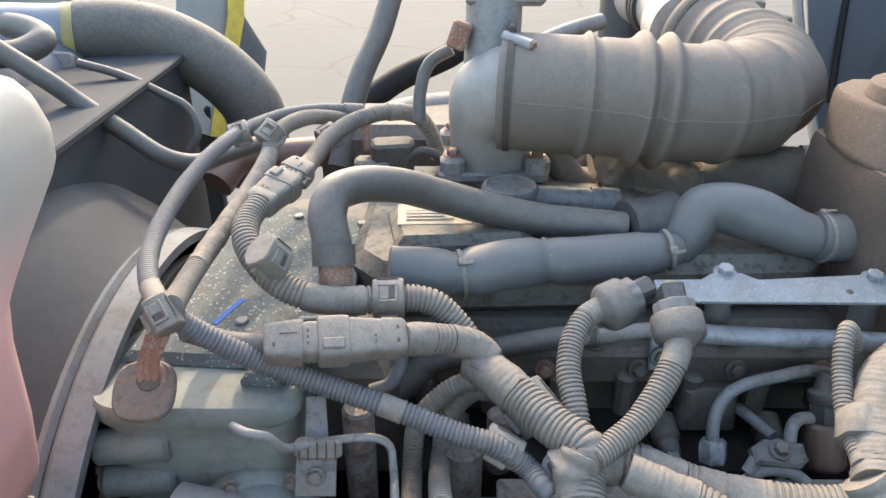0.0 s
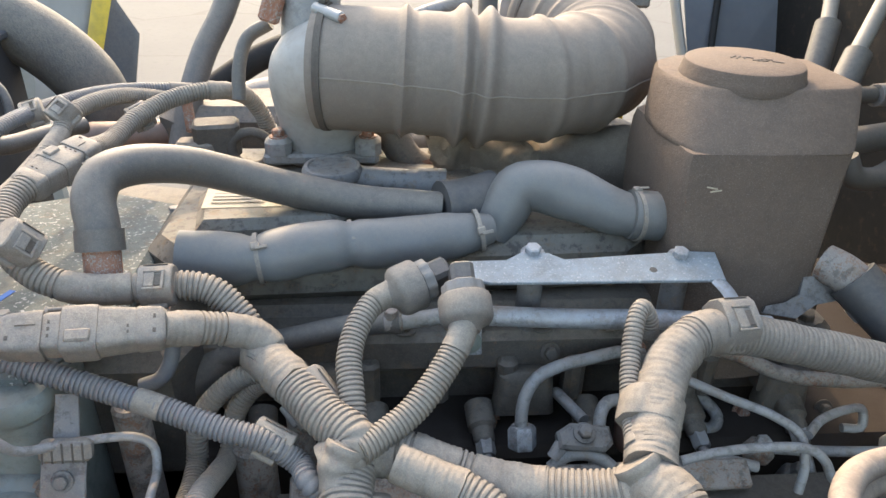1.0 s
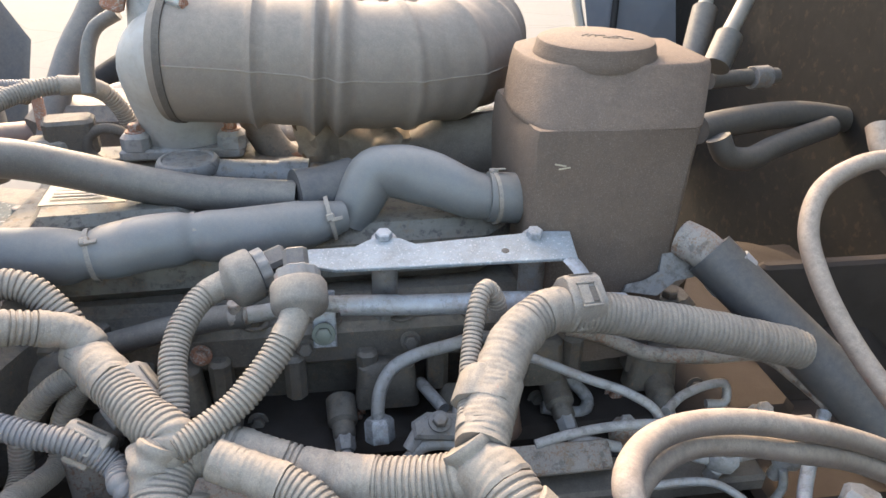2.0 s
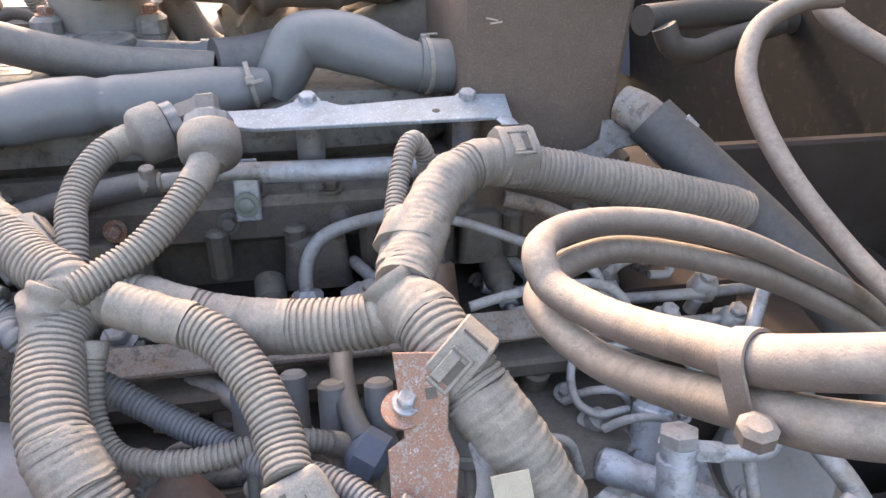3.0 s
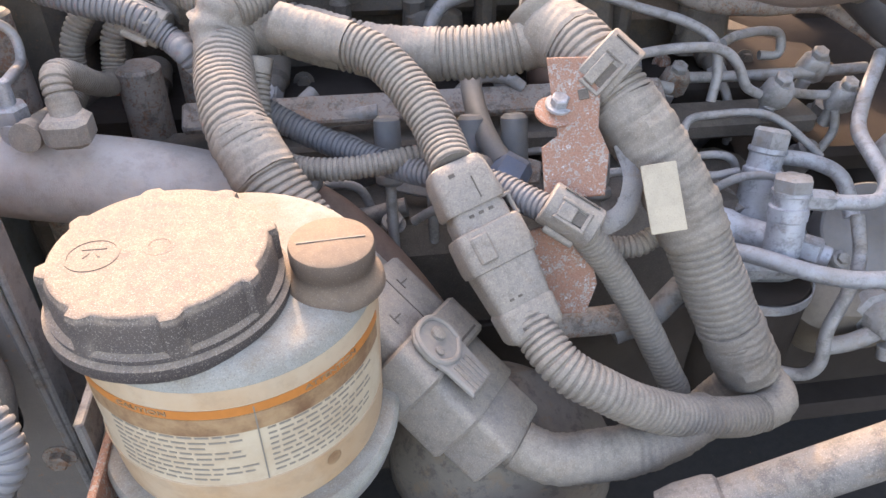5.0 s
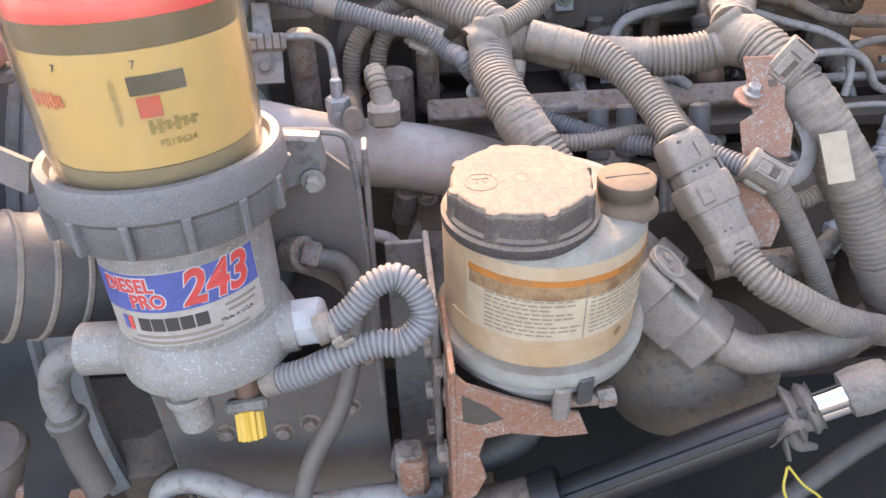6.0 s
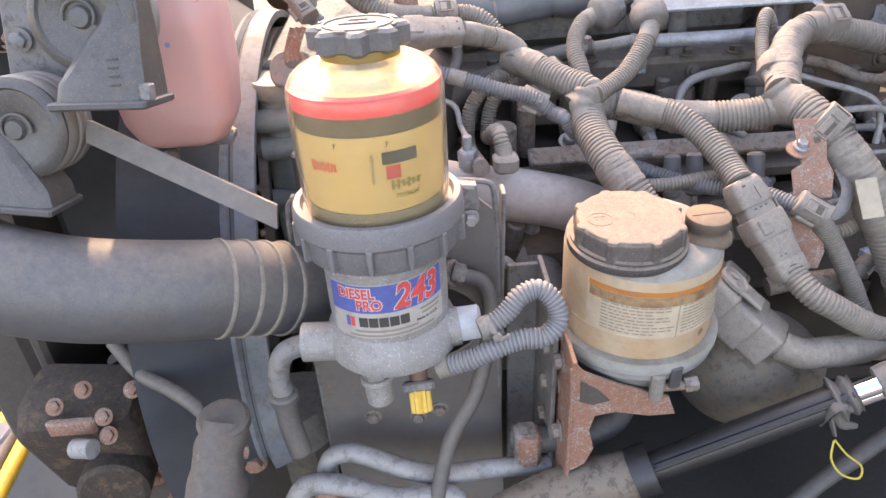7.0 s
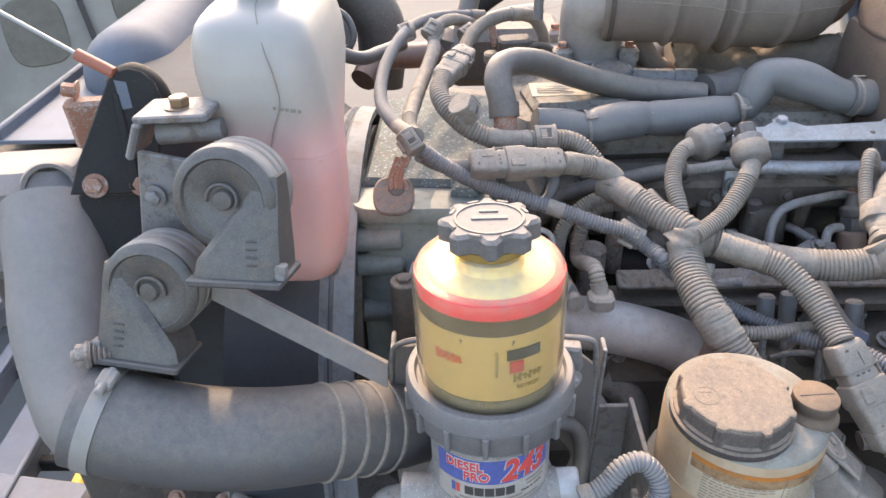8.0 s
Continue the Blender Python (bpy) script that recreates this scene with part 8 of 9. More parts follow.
delivery_valves()
ip = thing("injection_pump", "dark oily injection pump body along the engine side", "pump")
s = Shape()
s.box((0.62, 0.14, 0.16), pose(0.317, 0.491, 1.096), 0.02)
s.box((0.66, 0.05, 0.02), pose(0.346, 0.534, 1.213), 0.004)
part("body", s, IRON_DARK, ip)
rng = random.Random(21)
for i in range(26):
    c = V((0.02 + 0.024 * i, rng.uniform(0.42, 0.53), 1.185))
    d = V((rng.uniform(-0.3, 0.3), -0.35, 1)).normalized()
    k = i % 4
    if k == 0:
        part("boss", Shape().cyl(c - d * 0.03, c + d * rng.uniform(0.01, 0.03), rng.uniform(0.010, 0.018), 18, 0.003), IRON if i % 8 else STEEL_GREY, ip)
    elif k == 1:
        part("bolt", Shape().bolt(c, d, rng.uniform(0.006, 0.009), 0.008), PIPE, ip)
    elif k == 2 and c.x < 0.45:
        part("bracket", Shape().prism([(-0.02, -0.012), (0.022, -0.014), (0.026, 0.006), (0.010, 0.014), (-0.018, 0.012)], 0.004, basis(c + V((0, 0, 0.012)), V((rng.uniform(-0.5, 0.5), -0.6, 0.7)), (1, rng.uniform(-0.5, 0.5), 0)), 0.001), STEEL_GREY if i % 8 == 2 else PIPE_RUST, ip)
    else:
        part("small_pipe", Shape().tube([c + V((-0.03, 0.01, 0.0)), c + V((-0.01, 0.0, 0.018)), c + V((0.02, -0.005, 0.016)), c + V((0.035, -0.01, -0.02))], 0.0042, 10, 0.005), PIPE, ip)
for i in range(12):
    c = V((0.60 + rng.uniform(-0.12, 0.25), rng.uniform(0.46, 0.60), rng.uniform(1.10, 1.19)))
    d = V((rng.uniform(-0.4, 0.4), -0.5, 1)).normalized()
    s = Shape()
    s.lathe([(0.014, -0.05), (0.015, 0.0), (0.011, 0.004), (0.011, 0.016), (0.007, 0.018)], basis(c, d), 6 if i % 2 else 20)
    part("fitting", s, (IRON, PIPE, STEEL_GREY)[i % 3], ip)
s = Shape()
s.box((0.46, 0.030, 0.010), basis((0.284, 0.537, 1.246), (0, -0.5, 0.86)), 0.002)
part("ledge", s, PIPE_RUST, ip, "rusty brown ledge")
hose("hose", "blue-grey hose down to the sensor plug", "hose", [(0.316, 0.515, 1.279), (0.311, 0.462, 1.278), (0.313, 0.422, 1.271), (0.321, 0.395, 1.262)], 0.0095, BOOT)
pipe([(0.173, 0.568, 1.251), (0.161, 0.555, 1.244), (0.166, 0.539, 1.235), (0.188, 0.533, 1.239), (0.232, 0.529, 1.246)], 0.0075, "hooked steel line under the trunk", PIPE)
pipe([(0.170, 0.542, 1.213), (0.190, 0.531, 1.221), (0.215, 0.511, 1.217), (0.229, 0.491, 1.214)], 0.008, "curved dark line below the harness", PIPE)
pipe([(0.114, 0.477, 1.182), (0.158, 0.465, 1.175), (0.212, 0.456, 1.178), (0.250, 0.455, 1.187)], 0.009, "grey line behind the connector", STEEL_GREY)
pipe([(0.129, 0.572, 1.243), (0.138, 0.561, 1.231), (0.131, 0.553, 1.218)], 0.006, "small hooked steel fuel line", PIPE)
nb = thing("nut", "zinc flange nut on a stud under the harness", "nut")
part("hex", Shape().bolt((0.120, 0.568, 1.254), (0, -0.4, 0.9), 0.011, 0.012), ZINC, nb)

# rusty angled bracket carrying the two harness clips
br = thing("harness_bracket", "flaking rusty angled harness bracket", "bracket")
m = basis((0.357, 0.337, 1.322), (-0.25, -0.75, 0.6), (1, -0.1, 0.2))
part("upper_plate", Shape().prism([(-0.012, 0.050), (0.020, 0.044), (0.022, 0.030), (0.014, -0.004), (0.018, -0.022), (0.010, -0.050), (-0.030, -0.046), (-0.026, -0.010), (-0.014, -0.004)], 0.004, m, 0.0008), RUST, br)
part("hole", Shape().box((0.007, 0.007, 0.001), m @ pose(0.008, 0.020, 0.0021), 0.0002), IRON_DARK, br)
m2 = basis((0.343, 0.290, 1.231), (-0.1, -0.85, 0.4), (1, 0, 0.1))
part("lower_plate", Shape().prism([(-0.026, 0.034), (0.020, 0.040), (0.024, -0.010), (0.014, -0.030), (-0.022, -0.026)], 0.004, m2, 0.0008), RUST, br)
wl = thing("bolt", "blue-grey bolt with rusty washer", "bolt")
part("washer", Shape().lathe([(0.0145, -0.001), (0.0145, 0.001), (0.006, 0.0015)], basis((0.345, 0.350, 1.327), (0, -0.3, 0.95)), 24), RUST, wl)
part("head", Shape().bolt((0.347, 0.350, 1.332), (0, -0.3, 0.95), 0.0065, 0.006), ZINC, wl)
s = Shape()
s.tube([(0.392, 0.335, 1.306), (0.394, 0.314, 1.291), (0.385, 0.299, 1.275), (0.371, 0.294, 1.269), (0.357, 0.295, 1.268)], 0.0075, 8, 0.005, flat=0.3)
thing("curved_strap", "curved grey strap behind the harness", "strap", s, STEEL_GREY)
conduit([(0.365, 0.335, 1.230), (0.388, 0.327, 1.224), (0.411, 0.323, 1.225), (0.426, 0.325, 1.232)], 0.0088)
pipe([(0.326, 0.313, 1.154), (0.359, 0.313, 1.160), (0.388, 0.313, 1.160), (0.418, 0.314, 1.161)], 0.012, "rusty tan pipe behind the connector", PIPE_RUST)
pipe([(0.400, 0.309, 1.149), (0.430, 0.312, 1.160), (0.445, 0.317, 1.172), (0.457, 0.322, 1.182)], 0.010, "grey bent pipe under the harness", STEEL_GREY)
oc = thing("oil_cooler_casting", "pale dusty casting below the harness", "casting")
s = Shape()
s.lathe([(0.02, 0.075), (0.06, 0.065), (0.09, 0.03), (0.095, -0.02), (0.07, -0.07), (0.03, -0.09)], Matrix.Translation(V((0.309, 0.276, 1.056))) @ pose(0, 0, 0, 20, 30, 0), 36, 0.75)
part("housing", s, dusty("pale_casting", (0.11, 0.095, 0.08), 0.7, grime=0.5, dust=0.4, side=0.35, dirt=0.4, bump=0.4, patch=14), oc)
part("pipe", Shape().tube([(0.029, 0.441, 1.142), (0.063, 0.419, 1.127), (0.061, 0.374, 1.077), (0.037, 0.335, 1.037)], 0.022, 20, 0.01), STEEL_GREY, oc)
pipe([(-0.025, 0.370, 1.192), (0.001, 0.365, 1.184), (0.013, 0.353, 1.167)], 0.007, "small curved line behind the filter plate", PIPE)

# lifting eye on the gear case
le = thing("lifting_eye", "scorched steel lifting eye bracket on the gear case", "bracket")
s = Shape()
lm = basis((-0.258, 0.496, 1.416), (0.0, -0.62, 0.78), (1, 0, 0.05))
poly = []
for i in range(24):
    q = 2 * math.pi * i / 24
    poly.append((0.027 * math.copysign(abs(math.cos(q)) ** 0.75, math.cos(q)), 0.027 * math.copysign(abs(math.sin(q)) ** 0.75, math.sin(q)) - 0.002))
s.prism(poly, 0.007, lm, 0.002)
part("eye_plate", s, dusty("scorched_steel", (0.13, 0.11, 0.095), 0.6, dust=0.4, side=0.35, rust=0.5, bump=0.6, grime=0.4, grit=0.2), le)
part("hole", Shape().lathe([(0.0115, 0), (0.0105, 0.001)], lm @ pose(0.004, 0.008, 0.0034), 18), IRON_DARK, le)
s = Shape()
rl = []
for i in range(9):
    q = radians(-20 + 150 * i / 8)
    rl.append(lm @ V((0.004 + 0.0125 * math.cos(q), 0.008 + 0.0125 * math.sin(q), 0.003)))
s.tube(rl, 0.003, 8, 0.003)
part("torn_edge", s, RUST, le, "torn rusty edge of the eye")
for k in range(3):
    s = Shape()
    s.tube([lm @ V((-0.002 + 0.006 * k, 0.004, 0.002)), lm @ V((-0.003 + 0.006 * k, 0.018, 0.008)), V((-0.243, 0.512, 1.458)) + V((0.007 * k - 0.008, 0, 0.004))], 0.0035, 8, 0.005, flat=0.5)
    part("torn_strap", s, RUST, le, "splayed rusty strap")

# lower pipes in front of the frame
pipe([(-0.256, 0.189, 0.923), (-0.253, 0.210, 0.969), (-0.242, 0.224, 1.000), (-0.215, 0.224, 1.007), (-0.158, 0.210, 0.990), (-0.112, 0.204, 0.978), (-0.045, 0.207, 0.977), (0.035, 0.211, 0.974)], 0.0125, "grey steel cooler pipe with upward bend", PIPE)
pipe([(-0.293, 0.176, 0.936), (-0.287, 0.188, 0.970), (-0.271, 0.193, 0.988), (-0.228, 0.189, 0.989), (-0.164, 0.177, 0.972), (-0.093, 0.177, 0.967), (-0.079, 0.168, 0.945)], 0.0135, "lower grey steel cooler pipe", PIPE)
pb = thing("pipe_post", "rusty post clamp on the pipes", "clamp")
part("post", Shape().box((0.030, 0.030, 0.10), Matrix.Translation(V((-0.248, 0.196, 0.934))), 0.004), RUST, pb)
part("block", Shape().box((0.028, 0.026, 0.05), Matrix.Translation(V((0.008, 0.210, 1.007))), 0.004), RUST, pb)
ex = thing("rusty_elbow_pipe", "dark rusty elbow pipe with a flanged collar", "pipe")
part("pipe", Shape().tube([(-0.462, 0.293, 0.827), (-0.448, 0.332, 0.872), (-0.441, 0.368, 0.895), (-0.423, 0.392, 0.878), (-0.400, 0.412, 0.802), (-0.402, 0.396, 0.702)], 0.042, 24, 0.01), IRON, ex)
part("collar", Shape().tube([(-0.462, 0.272, 0.831), (-0.444, 0.305, 0.874)], 0.050, 24, 0.01), RUST, ex, "crusted rusty collar")
hose("cable", "grey cable hanging behind the radiator hose", "cable", [(-0.554, 0.389, 1.052), (-0.540, 0.395, 1.015), (-0.521, 0.391, 0.953), (-0.491, 0.383, 0.873)], 0.011, RUBBER)
hs = thing("shroud_support", "grey vertical post by the expansion tank", "post")
part("post", Shape().tube([(-0.459, 0.444, 1.343), (-0.456, 0.414, 1.280), (-0.452, 0.388, 1.223)], 0.008, 12, 0.02), STEEL_GREY, hs)
part("tie", Shape().box((0.035, 0.02, 0.014), Matrix.Translation(V((-0.450, 0.465, 1.343))), 0.003), SILVER_TAG, hs, "pale plastic tie")

# ---- chassis below ----
def chassis():
    t = thing("chassis_frame", "dark greasy chassis rails and cross members", "chassis")
    part("frame_rail", Shape().box((2.80, 0.09, 0.26), pose(0.80, 0.42, 0.80), 0.01), SHADED_METAL, t)
    part("frame_rail", Shape().box((3.4, 0.09, 0.26), pose(0.5, 1.25, 0.80), 0.01), IRON_DARK, t)
    part("cross_member", Shape().box((0.22, 0.92, 0.12), pose(-0.45, 0.83, 0.72), 0.01), IRON_DARK, t)
    part("cross_member", Shape().box((0.30, 0.92, 0.12), pose(0.9, 0.83, 0.72), 0.01), IRON_DARK, t)
    part("axle_beam", Shape().box((0.16, 1.9, 0.14), pose(0.05, 0.6, 0.50), 0.02), IRON_DARK, t)
    part("steering_box", Shape().box((0.26, 0.16, 0.24), pose(-0.36, 0.36, 0.86), 0.03), IRON, t, "oily steering box")
    part("gearbox", Shape().loft([(-0.50, 0.13, 0.19, 0.5), (0.0, 0.15, 0.22, 0.5), (0.30, 0.13, 0.20, 0.5)], basis((1.05, 0.84, 0.92), (1, 0, 0), (0, 0, 1)), 6), SHADED_METAL, t, "gearbox housing with the bay's shade put into its colour")
    # added dark sheet where sunlit ground would show between engine and firewall
    part("dark_fill_pan", Shape().box((1.65, 1.60, 0.012), pose(0.90, 0.84, 0.70), 0.002), SHADED_METAL, t)
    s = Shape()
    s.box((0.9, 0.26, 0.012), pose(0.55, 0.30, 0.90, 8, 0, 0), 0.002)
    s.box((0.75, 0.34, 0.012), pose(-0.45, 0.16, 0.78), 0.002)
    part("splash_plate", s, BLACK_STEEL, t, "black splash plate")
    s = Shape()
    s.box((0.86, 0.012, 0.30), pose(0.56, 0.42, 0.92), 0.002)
    part("side_shield", s, SHADED_METAL, t)
    part("tyre", Shape().lathe([(0.30, -0.13), (0.46, -0.14), (0.50, -0.10), (0.505, 0.10), (0.46, 0.14), (0.30, 0.13)], basis((1.95, 0.85, 0.505), (0, 1, 0)), 48), RUBBER_CLEAN, t)
    bolts(((-0.47, 0.279, 0.98), (-0.43, 0.279, 0.95), (-0.40, 0.279, 1.0), (-0.50, 0.279, 0.93), (-0.36, 0.279, 0.94), (-0.45, 0.279, 0.90)), (0, -1, 0.1), 0.012, 0.010, RUST, t, "rusty hex bolt")
    part("bolt_plate", Shape().box((0.28, 0.02, 0.22), pose(-0.45, 0.29, 0.94), 0.006), IRON_DARK, t, "oily bolted plate")
    return t


chassis()
# ladder frame of the bumper with two yellow bars, low in front of the radiator
LADDER = dusty("blue_grey_rail", (0.105, 0.128, 0.165), 0.45, metal=0.1, dust=0.25, side=0.4, bump=0.2, patch=10, grit=0.1)
bp = thing("bumper_frame", "blue-grey ladder frame of the bumper with dark rungs", "bumper")
for x, w in ((-1.345, 0.055), (-1.215, 0.045), (-1.065, 0.085)):
    part("rail", Shape().box((w, 1.30, 0.05), pose(x - 0.02, 1.02, 0.735, 0, 0, 3), 0.006), LADDER, bp)
    part("lip", Shape().box((0.010, 1.30, 0.018), pose(x - 0.02 + w / 2 - 0.002, 1.02, 0.768, 0, 0, 3), 0.003), LADDER, bp)
for y in (0.655, 0.925, 1.20, 1.46):
    part("rung", Shape().box((0.50, 0.022, 0.03), pose(-1.14, y, 0.722), 0.003), BLACK_STEEL, bp)
part("front_rail", Shape().box((0.26, 0.060, 0.05), pose(-1.00, 0.555, 0.745, 0, 0, -8), 0.006), LADDER, bp)
for x, mat, lab in ((-0.907, YELLOW, "yellow painted bar"), (-0.878, PLASTIC_BLACK, "black bar"), (-0.848, YELLOW, "yellow painted bar")):
    part("bar", Shape().tube([(x + 0.005, 0.40, 0.75), (x, 0.60, 0.752), (x - 0.01, 0.86, 0.755)], 0.0145, 14, 0.03), mat, bp, lab)


# ---- what stands behind ----
def air_cleaner():
    t = thing("air_cleaner", "black air cleaner canister and aluminium pipe behind the engine", "air cleaner")
    part("canister", Shape().tube([(0.445, 1.70, 1.10), (0.445, 1.78, 1.50), (0.450, 1.83, 1.80)], lambda f, d: 0.072, 36, 0.02), RUBBER_CLEAN, t)
    part("pipe", Shape().tube([(0.402, 1.196, 1.573), (0.415, 1.30, 1.570), (0.462, 1.43, 1.560), (0.470, 1.56, 1.556), (0.455, 1.72, 1.556)], 0.068, 36, 0.01), ALU_TUBE, t, "bright aluminium intake pipe")
    for y in (1.575, 1.60, 1.625):
        part("ring", Shape().tube([(0.468, y, 1.556), (0.467, y + 0.010, 1.556)], 0.075, 36, 0.005), RUBBER_CLEAN, t, "dark hose ring")
    part("sensor", Shape().box((0.085, 0.03, 0.024), Matrix.Translation(V((0.548, 1.385, 1.586))) @ pose(0, 0, 0, -10, 4, 6), 0.004), PLASTIC, t, "grey air flow sensor plug")
    part("sensor_seat", Shape().box((0.060, 0.045, 0.020), pose(0.590, 1.340, 1.568, -10, 4, 6), 0.004), PLASTIC, t)
    part("lead", Shape().tube([(0.514, 1.388, 1.585), (0.475, 1.390, 1.586), (0.435, 1.388, 1.578), (0.415, 1.386, 1.556), (0.407, 1.384, 1.513)], 0.009, 14, 0.006), RUBBER, t)
    return t


air_cleaner()


def cab_side():
    t = thing("cab_firewall", "dark dusty cab firewall with beige painted edge", "firewall")
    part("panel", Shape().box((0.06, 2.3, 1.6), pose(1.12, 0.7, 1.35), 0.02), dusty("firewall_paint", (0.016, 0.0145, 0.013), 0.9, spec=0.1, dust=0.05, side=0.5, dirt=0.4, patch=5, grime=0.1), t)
    part("painted_edge", Shape().box((0.05, 0.30, 0.70), pose(1.06, 0.42, 1.62, 0, 0, 6), 0.03), dusty("olive_beige_paint", (0.40, 0.36, 0.20), 0.4, dust=0.3, side=0.3, patch=6), t, "olive-beige painted cab edge")
    part("heat_shield", Shape().box((0.34, 0.02, 0.55), pose(0.94, 0.74, 1.06), 0.01), SHADED_METAL, t, "black insulation panel")
    # shade from the cab is put into this sheet's colour
    part("insulation", Shape().box((0.36, 0.55, 0.03), pose(0.86, 0.78, 1.17), 0.01).crumple(12, 0.012), SHADED_METAL, t)
    for pts, r in (([(0.769, 0.952, 1.437), (0.863, 0.996, 1.434), (0.982, 1.039, 1.427), (1.113, 1.076, 1.401)], 0.021),
                   ([(0.789, 0.926, 1.434), (0.803, 0.921, 1.409), (0.845, 0.933, 1.397), (0.910, 0.971, 1.400), (1.032, 1.022, 1.411)], 0.017), ([(0.832, 1.057, 1.478), (0.896, 1.073, 1.478), (0.961, 1.087, 1.476)], 0.013)):
        part("hose", Shape().tube(pts, r, 18, 0.008), dusty("murky_hose", (0.05, 0.045, 0.042), 0.6, dust=0.3, side=0.4), t, "black heater hose")
    part("hose_fitting", Shape().cyl((0.909, 1.071, 1.478), (0.941, 1.079, 1.477), 0.018, 16), STEEL_GREY, t)
    for a, b in (((0.855, 1.155, 1.560), (0.900, 1.245, 1.634)), ((0.834, 1.036, 1.546), (0.923, 1.128, 1.631))):
        part("strut_rod", Shape().tube([a, b], 0.012, 14, 0.02), dusty("pale_rod", (0.19, 0.17, 0.14), 0.5, dust=0.3), t, "pale strut rod")
    for a, b in (((0.815, 1.093, 1.477), (0.857, 1.159, 1.568)), ((0.811, 1.009, 1.512), (0.839, 1.037, 1.550))):
        part("strut_body", Shape().tube([a, b], 0.020, 16, 0.02), dusty("grimy_strut", (0.05, 0.046, 0.042), 0.5, dust=0.35, side=0.4), t, "grimy strut body")
    face = [V(q) for q in ((0.555, 0.652, 1.363), (0.591, 0.646, 1.359), (0.612, 0.651, 1.373), (0.639, 0.651, 1.378), (0.681, 0.656, 1.376), (0.705, 0.669, 1.384), (0.691, 0.678, 1.398), (0.657, 0.672, 1.400), (0.599, 0.666, 1.399), (0.595, 0.658, 1.382), (0.579, 0.655, 1.374), (0.559, 0.655, 1.370))]
    part("bracket", Shape().rings([[tuple(q) for q in face], [tuple(q + V((0.0, 0.004, -0.003))) for q in face]]), STEEL_GREY, t, "pressed grey steel bracket")
    part("tunnel", Shape().loft([(-0.25, 0.20, 0.24, 0.6), (0.0, 0.18, 0.21, 0.6), (0.25, 0.16, 0.20, 0.6)], basis((0.86, 0.70, 0.98), (1, 0, 0), (0, 0, 1)), 6), SHADED_METAL, t, "black gearbox tunnel below the pump")
    return t


cab_side()


def far_panels():
    t = thing("side_panel", "cream side panel with a yellow edge and black rubber", "panel")
    a, b, c, d = V((-0.647, 1.877, 1.610)), V((-0.529, 1.983, 1.599)), V((-0.581, 1.775, 1.192)), V((-0.648, 1.691, 1.247))
    n = V((0.02, 0.03, 0))
    part("panel", Shape().rings([[tuple(a), tuple(b), tuple(c), tuple(d)], [tuple(p + n) for p in (a, b, c, d)]]), CREAM, t)
    e = [V(q) for q in ((-0.546, 1.962, 1.601), (-0.516, 1.972, 1.600), (-0.520, 1.900, 1.460), (-0.572, 1.766, 1.198), (-0.592, 1.757, 1.201), (-0.546, 1.897, 1.475))]
    part("yellow_edge", Shape().rings([[tuple(p) for p in e], [tuple(p + V((0.01, 0.012, 0))) for p in e]]), YELLOW, t)
    e = [V(q) for q in ((-0.546, 1.955, 1.479), (-0.483, 1.943, 1.368), (-0.501, 1.853, 1.193), (-0.579, 1.804, 1.185))]
    part("mud_flap", Shape().rings([[tuple(p) for p in e], [tuple(p + V((0.01, 0.02, 0))) for p in e]]), PLASTIC_BLACK, t, "blue-black flap")
    part("post", Shape().box((0.05, 0.05, 1.35), pose(*((c + d) / 2)) @ pose(0, 0.06, -0.62), 0.006), BLACK_STEEL, t)
    v = thing("parked_vehicle", "cream vehicle body side with oval openings behind the radiator", "vehicle")
    o, r, u = V((-1.690, 2.226, 1.095)), V((0.80, 0.50, 0.0)).normalized(), V((0, 0, 1))
    m = Matrix((r, u, r.cross(u))).transposed().to_4x4()
    m.translation = o
    part("body_side", Shape().prism([(-1.2, -1.097), (0.75, -1.097), (0.75, 0.9), (-1.2, 0.9)], 0.05, m, 0.02), CREAM, v)
    for x, y, w, h in ((0.36, 0.14, 0.07, 0.13), (0.02, 0.05, 0.10, 0.12), (-0.34, 0.05, 0.10, 0.14)):
        part("opening", Shape().prism([(x + w * math.copysign(abs(math.cos(q)) ** 0.6, math.cos(q)), y + h * math.copysign(abs(math.sin(q)) ** 0.6, math.sin(q))) for q in [2 * math.pi * i / 28 for i in range(28)]], 0.02, m @ pose(0, 0, 0.022), 0.004), dusty("dark_recess", (0.16, 0.15, 0.12), 0.7, dust=0.3), v)
    part("rubber_strip", Shape().box((0.02, 1.2, 0.03), m @ pose(0.20, 0.0, 0.03, 0, 0, 6), 0.004), PLASTIC_BLACK, v)
    return t


far_panels()


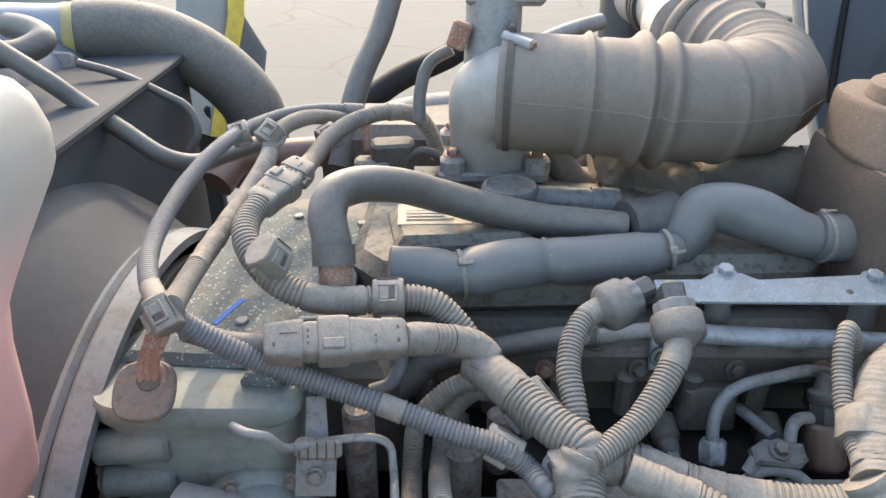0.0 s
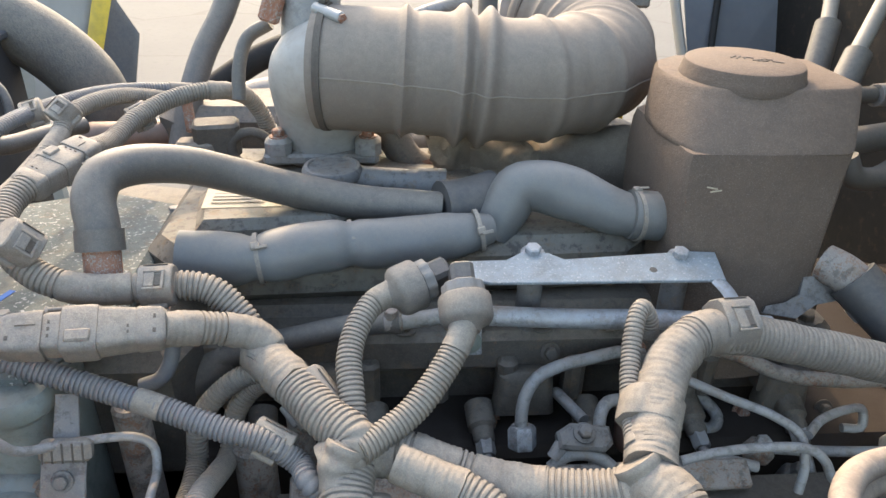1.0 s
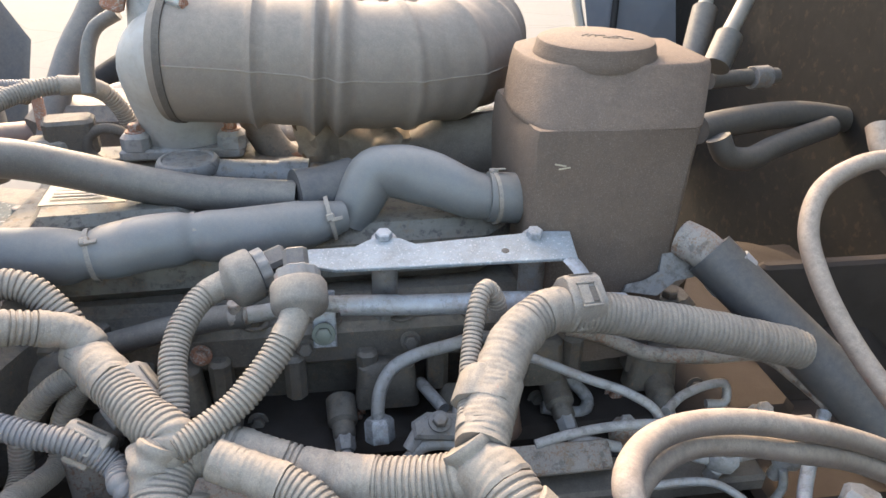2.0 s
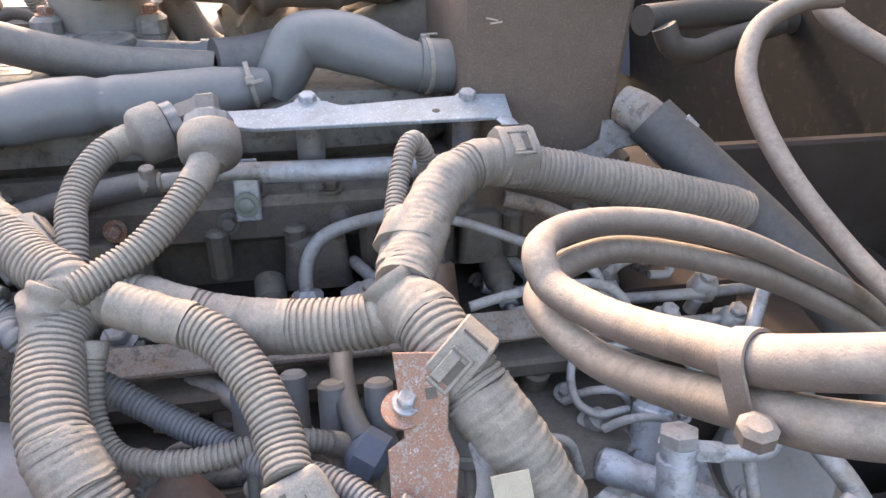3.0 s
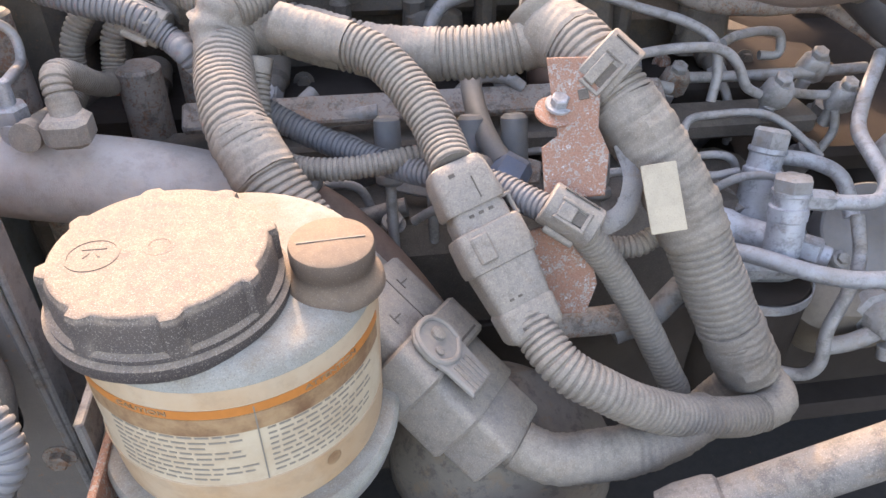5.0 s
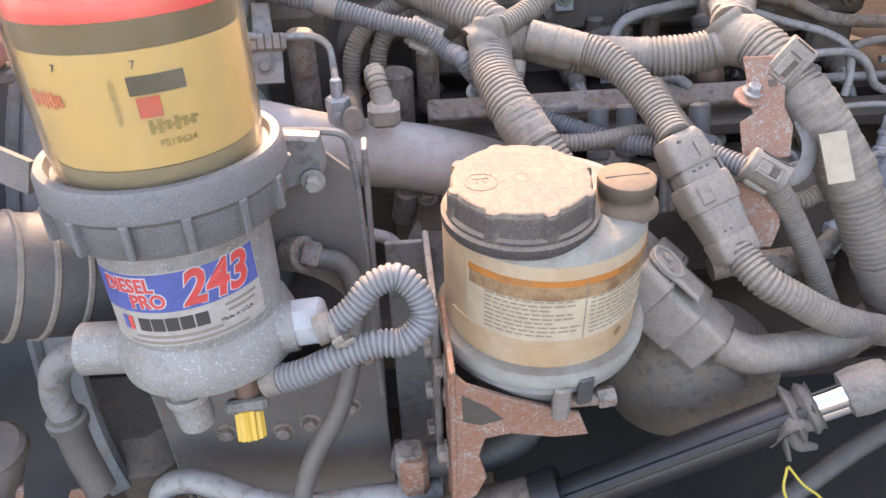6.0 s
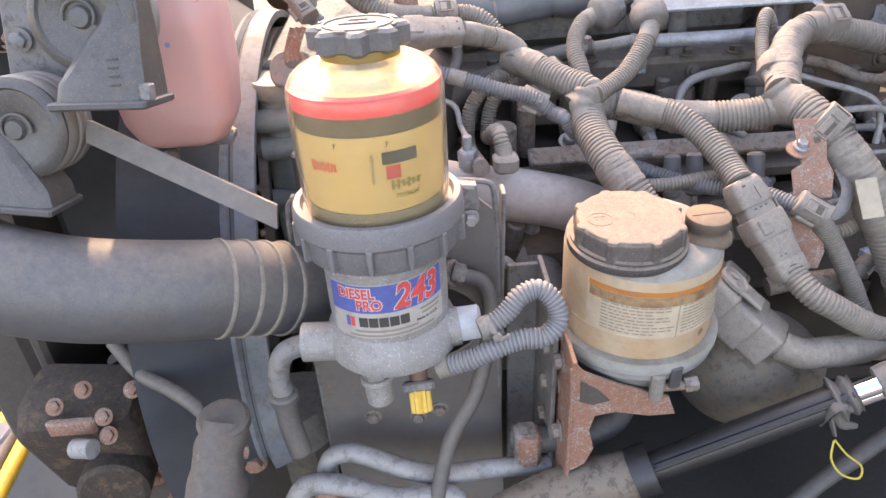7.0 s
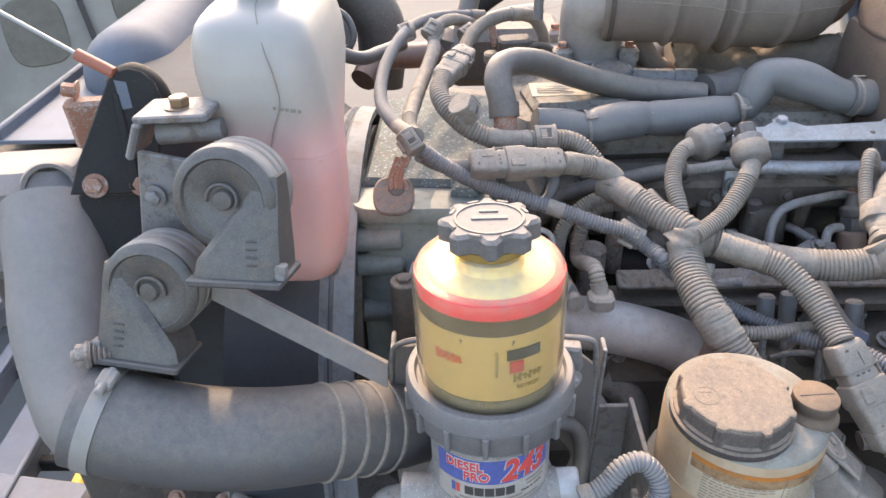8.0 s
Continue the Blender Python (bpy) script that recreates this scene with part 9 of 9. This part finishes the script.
def far_engine_side():
    """The pale pipes and covers on the far bank, seen between hoses."""
    t = thing("exhaust_manifold", "pale dusty exhaust side pipe behind the harness", "manifold")
    part("pipe", Shape().tube([(-0.177, 1.314, 1.399), (-0.084, 1.377, 1.451), (0.013, 1.430, 1.484), (0.059, 1.478, 1.505)], 0.024, 20, 0.01), BLACK_STEEL, t)
    part("cover", Shape().tube([(-0.140, 1.253, 1.392), (-0.060, 1.284, 1.408), (0.012, 1.307, 1.412)], 0.034, 20, 0.01), ALU, t)
    part("housing", Shape().box((0.26, 0.16, 0.12), Matrix.Translation(V((-0.079, 1.220, 1.372))), 0.02), IRON, t)
    part("rail", Shape().tube([(0.176, 1.421, 1.506), (0.245, 1.453, 1.526), (0.316, 1.481, 1.540)], 0.016, 16, 0.01), ALU, t)
    th = thing("thermostat_parts", "rusty bracket and dark clamp beside the intake flange", "bracket")
    part("bracket", Shape().box((0.06, 0.03, 0.05), Matrix.Translation(V((-0.072, 0.961, 1.452))) @ pose(0, 0, 0, 10, 0, 10), 0.004), IRON, th)
    part("ring", Shape().tube([V((-0.027, 0.954, 1.438)) + V((0.027 * math.cos(q), 0, 0.024 * math.sin(q))) for q in [2 * math.pi * i / 14 for i in range(14)]], 0.007, 10, 0.006, closed=True), IRON_DARK, th)
    part("post", Shape().cyl((-0.105, 0.965, 1.459), (-0.111, 0.983, 1.494), 0.007, 12), RUST, th)
    part("cap", Shape().box((0.05, 0.03, 0.02), Matrix.Translation(V((-0.100, 0.956, 1.441))), 0.004), PLASTIC, th)
    return t


far_engine_side()

fm = thing("exhaust_manifold", "brown dusty exhaust manifold on the far engine side", "manifold")
part("runner", Shape().tube([(0.06, 1.10, 1.36), (0.20, 1.12, 1.37), (0.40, 1.12, 1.37), (0.60, 1.10, 1.36)], lambda f, d: 0.055 + 0.008 * math.sin(d * 45), 20, 0.012), IRON, fm)
part("shield", Shape().loft([(0.0, 0.36, 0.10, 0.5), (0.10, 0.34, 0.09, 0.6), (0.13, 0.30, 0.07, 0.8)], pose(0.36, 1.20, 1.20), 6), IRON_DARK, fm)
for x in (0.12, 0.26, 0.40, 0.54):
    part("port", Shape().loft([(0.0, 0.035, 0.028, 0.7), (0.07, 0.03, 0.025, 0.8)], basis((x, 1.04, 1.36), (0, 1, 0), (1, 0, 0)), 5), IRON, fm)

GREASE = dusty("greasy_brown_iron", (0.045, 0.034, 0.027), 0.8, spec=0.2, dust=0.14, side=0.4, rust=0.4, rust_col=(0.10, 0.045, 0.025), bump=1.0, patch=40, grime=0.5)
sg = thing("steering_gearbox", "black oily steering gearbox with rusty bolts", "gearbox")
g0 = V((-0.561, 0.305, 1.022))
part("housing", Shape().loft([(-0.10, 0.075, 0.05, 0.5), (0.03, 0.080, 0.055, 0.5), (0.055, 0.072, 0.048, 0.6), (0.060, 0.060, 0.038, 0.8)], Matrix.Translation(g0) @ pose(0, 0, 0, 12, 0, -5), 5).crumple(30, 0.006), GREASE, sg)
part("end_cover", Shape().cyl(g0 + V((0.03, -0.04, -0.06)), g0 + V((0.035, -0.085, -0.055)), 0.045, 24, 0.006), GREASE, sg)
bolts([(-0.540, 0.274, 1.101), (-0.479, 0.270, 1.099), (-0.573, 0.259, 1.090), (-0.511, 0.245, 1.081), (-0.504, 0.228, 1.066)], (0, -0.7, 0.7), 0.0075, 0.006, RUST, sg)
part("crust", Shape().box((0.06, 0.012, 0.022), Matrix.Translation(V((-0.552, 0.243, 1.070))), 0.004), RUST, sg, "rust crusted pad")
part("adjuster", Shape().cyl((-0.542, 0.215, 1.062), (-0.515, 0.206, 1.068), 0.012, 14), PIPE, sg)


# ---- low clutter beside the filter plate and under the strut ----
MOUNT = dusty("rusty_mount_iron", (0.085, 0.070, 0.060), 0.7, dust=0.3, side=0.4, rust=0.45, rust_col=(0.13, 0.055, 0.03), bump=0.8, dirt=0.3)
mt = thing("rusty_mount", "brown rusty cylindrical mount beside the shroud", "mount")
part("post", Shape().tube([(-0.338, 0.167, 1.134), (-0.343, 0.140, 1.112), (-0.347, 0.107, 1.079)], lambda f, d: 0.024 + 0.008 * f, 24, 0.006).crumple(60, 0.004), MOUNT, mt)
part("cap", Shape().lathe([(0.025, -0.006), (0.029, -0.002), (0.029, 0.008), (0.025, 0.012), (0.008, 0.013)], basis((-0.338, 0.167, 1.134), (0.02, -0.1, 1)), 20), MOUNT, mt)
part("pin", Shape().cyl((-0.363, 0.131, 1.125), (-0.315, 0.149, 1.107), 0.008, 14), RUST, mt, "rusty cross pin")
hose("hose", "dark rubber hose beside the fan shroud", "hose", [(-0.479, 0.267, 1.179), (-0.444, 0.237, 1.152), (-0.407, 0.218, 1.141), (-0.372, 0.196, 1.127), (-0.349, 0.172, 1.109)], 0.0085, RUBBER)
hose("hose", "dark rubber hose under the gas strut", "hose", [(0.283, 0.128, 0.906), (0.357, 0.163, 0.940), (0.418, 0.187, 0.961), (0.493, 0.215, 0.983), (0.582, 0.238, 1.003)], 0.011, RUBBER_CLEAN)

# ---- far fender edge behind the intake ----
fe = thing("fender_edge", "dark blue-grey fender edge with a pale lip behind the intake", "fender")
q = [V(p) for p in ((0.830, 1.88, 1.80), (1.30, 1.90, 1.80), (1.30, 1.62, 1.10), (0.880, 1.62, 1.22))]
part("panel", Shape().rings([[tuple(p) for p in q], [tuple(p + V((0.01, 0.03, 0))) for p in q]]), dusty("dark_fender_paint", (0.125, 0.135, 0.155), 0.45, dust=0.25, side=0.5, patch=4), fe)
part("lip", Shape().tube([(0.822, 1.87, 1.80), (0.838, 1.78, 1.53), (0.878, 1.60, 1.22)], 0.020, 12, 0.02, flat=0.5), CREAM, fe, "pale lip")
part("seam_rod", Shape().tube([(0.985, 1.85, 1.70), (0.940, 1.755, 1.53), (0.900, 1.640, 1.33)], 0.008, 10, 0.02), BLACK_STEEL, fe, "dark seam rod")
part("yellow_block", Shape().box((0.07, 0.05, 0.09), Matrix.Translation(V((0.657, 1.590, 1.267))), 0.012), YELLOW, fe, "yellow plastic block")
part("support", Shape().tube([(0.991, 1.724, 1.332), (0.965, 1.575, 1.156), (0.957, 1.483, 1.024)], 0.02, 12, 0.03), BLACK_STEEL, fe)
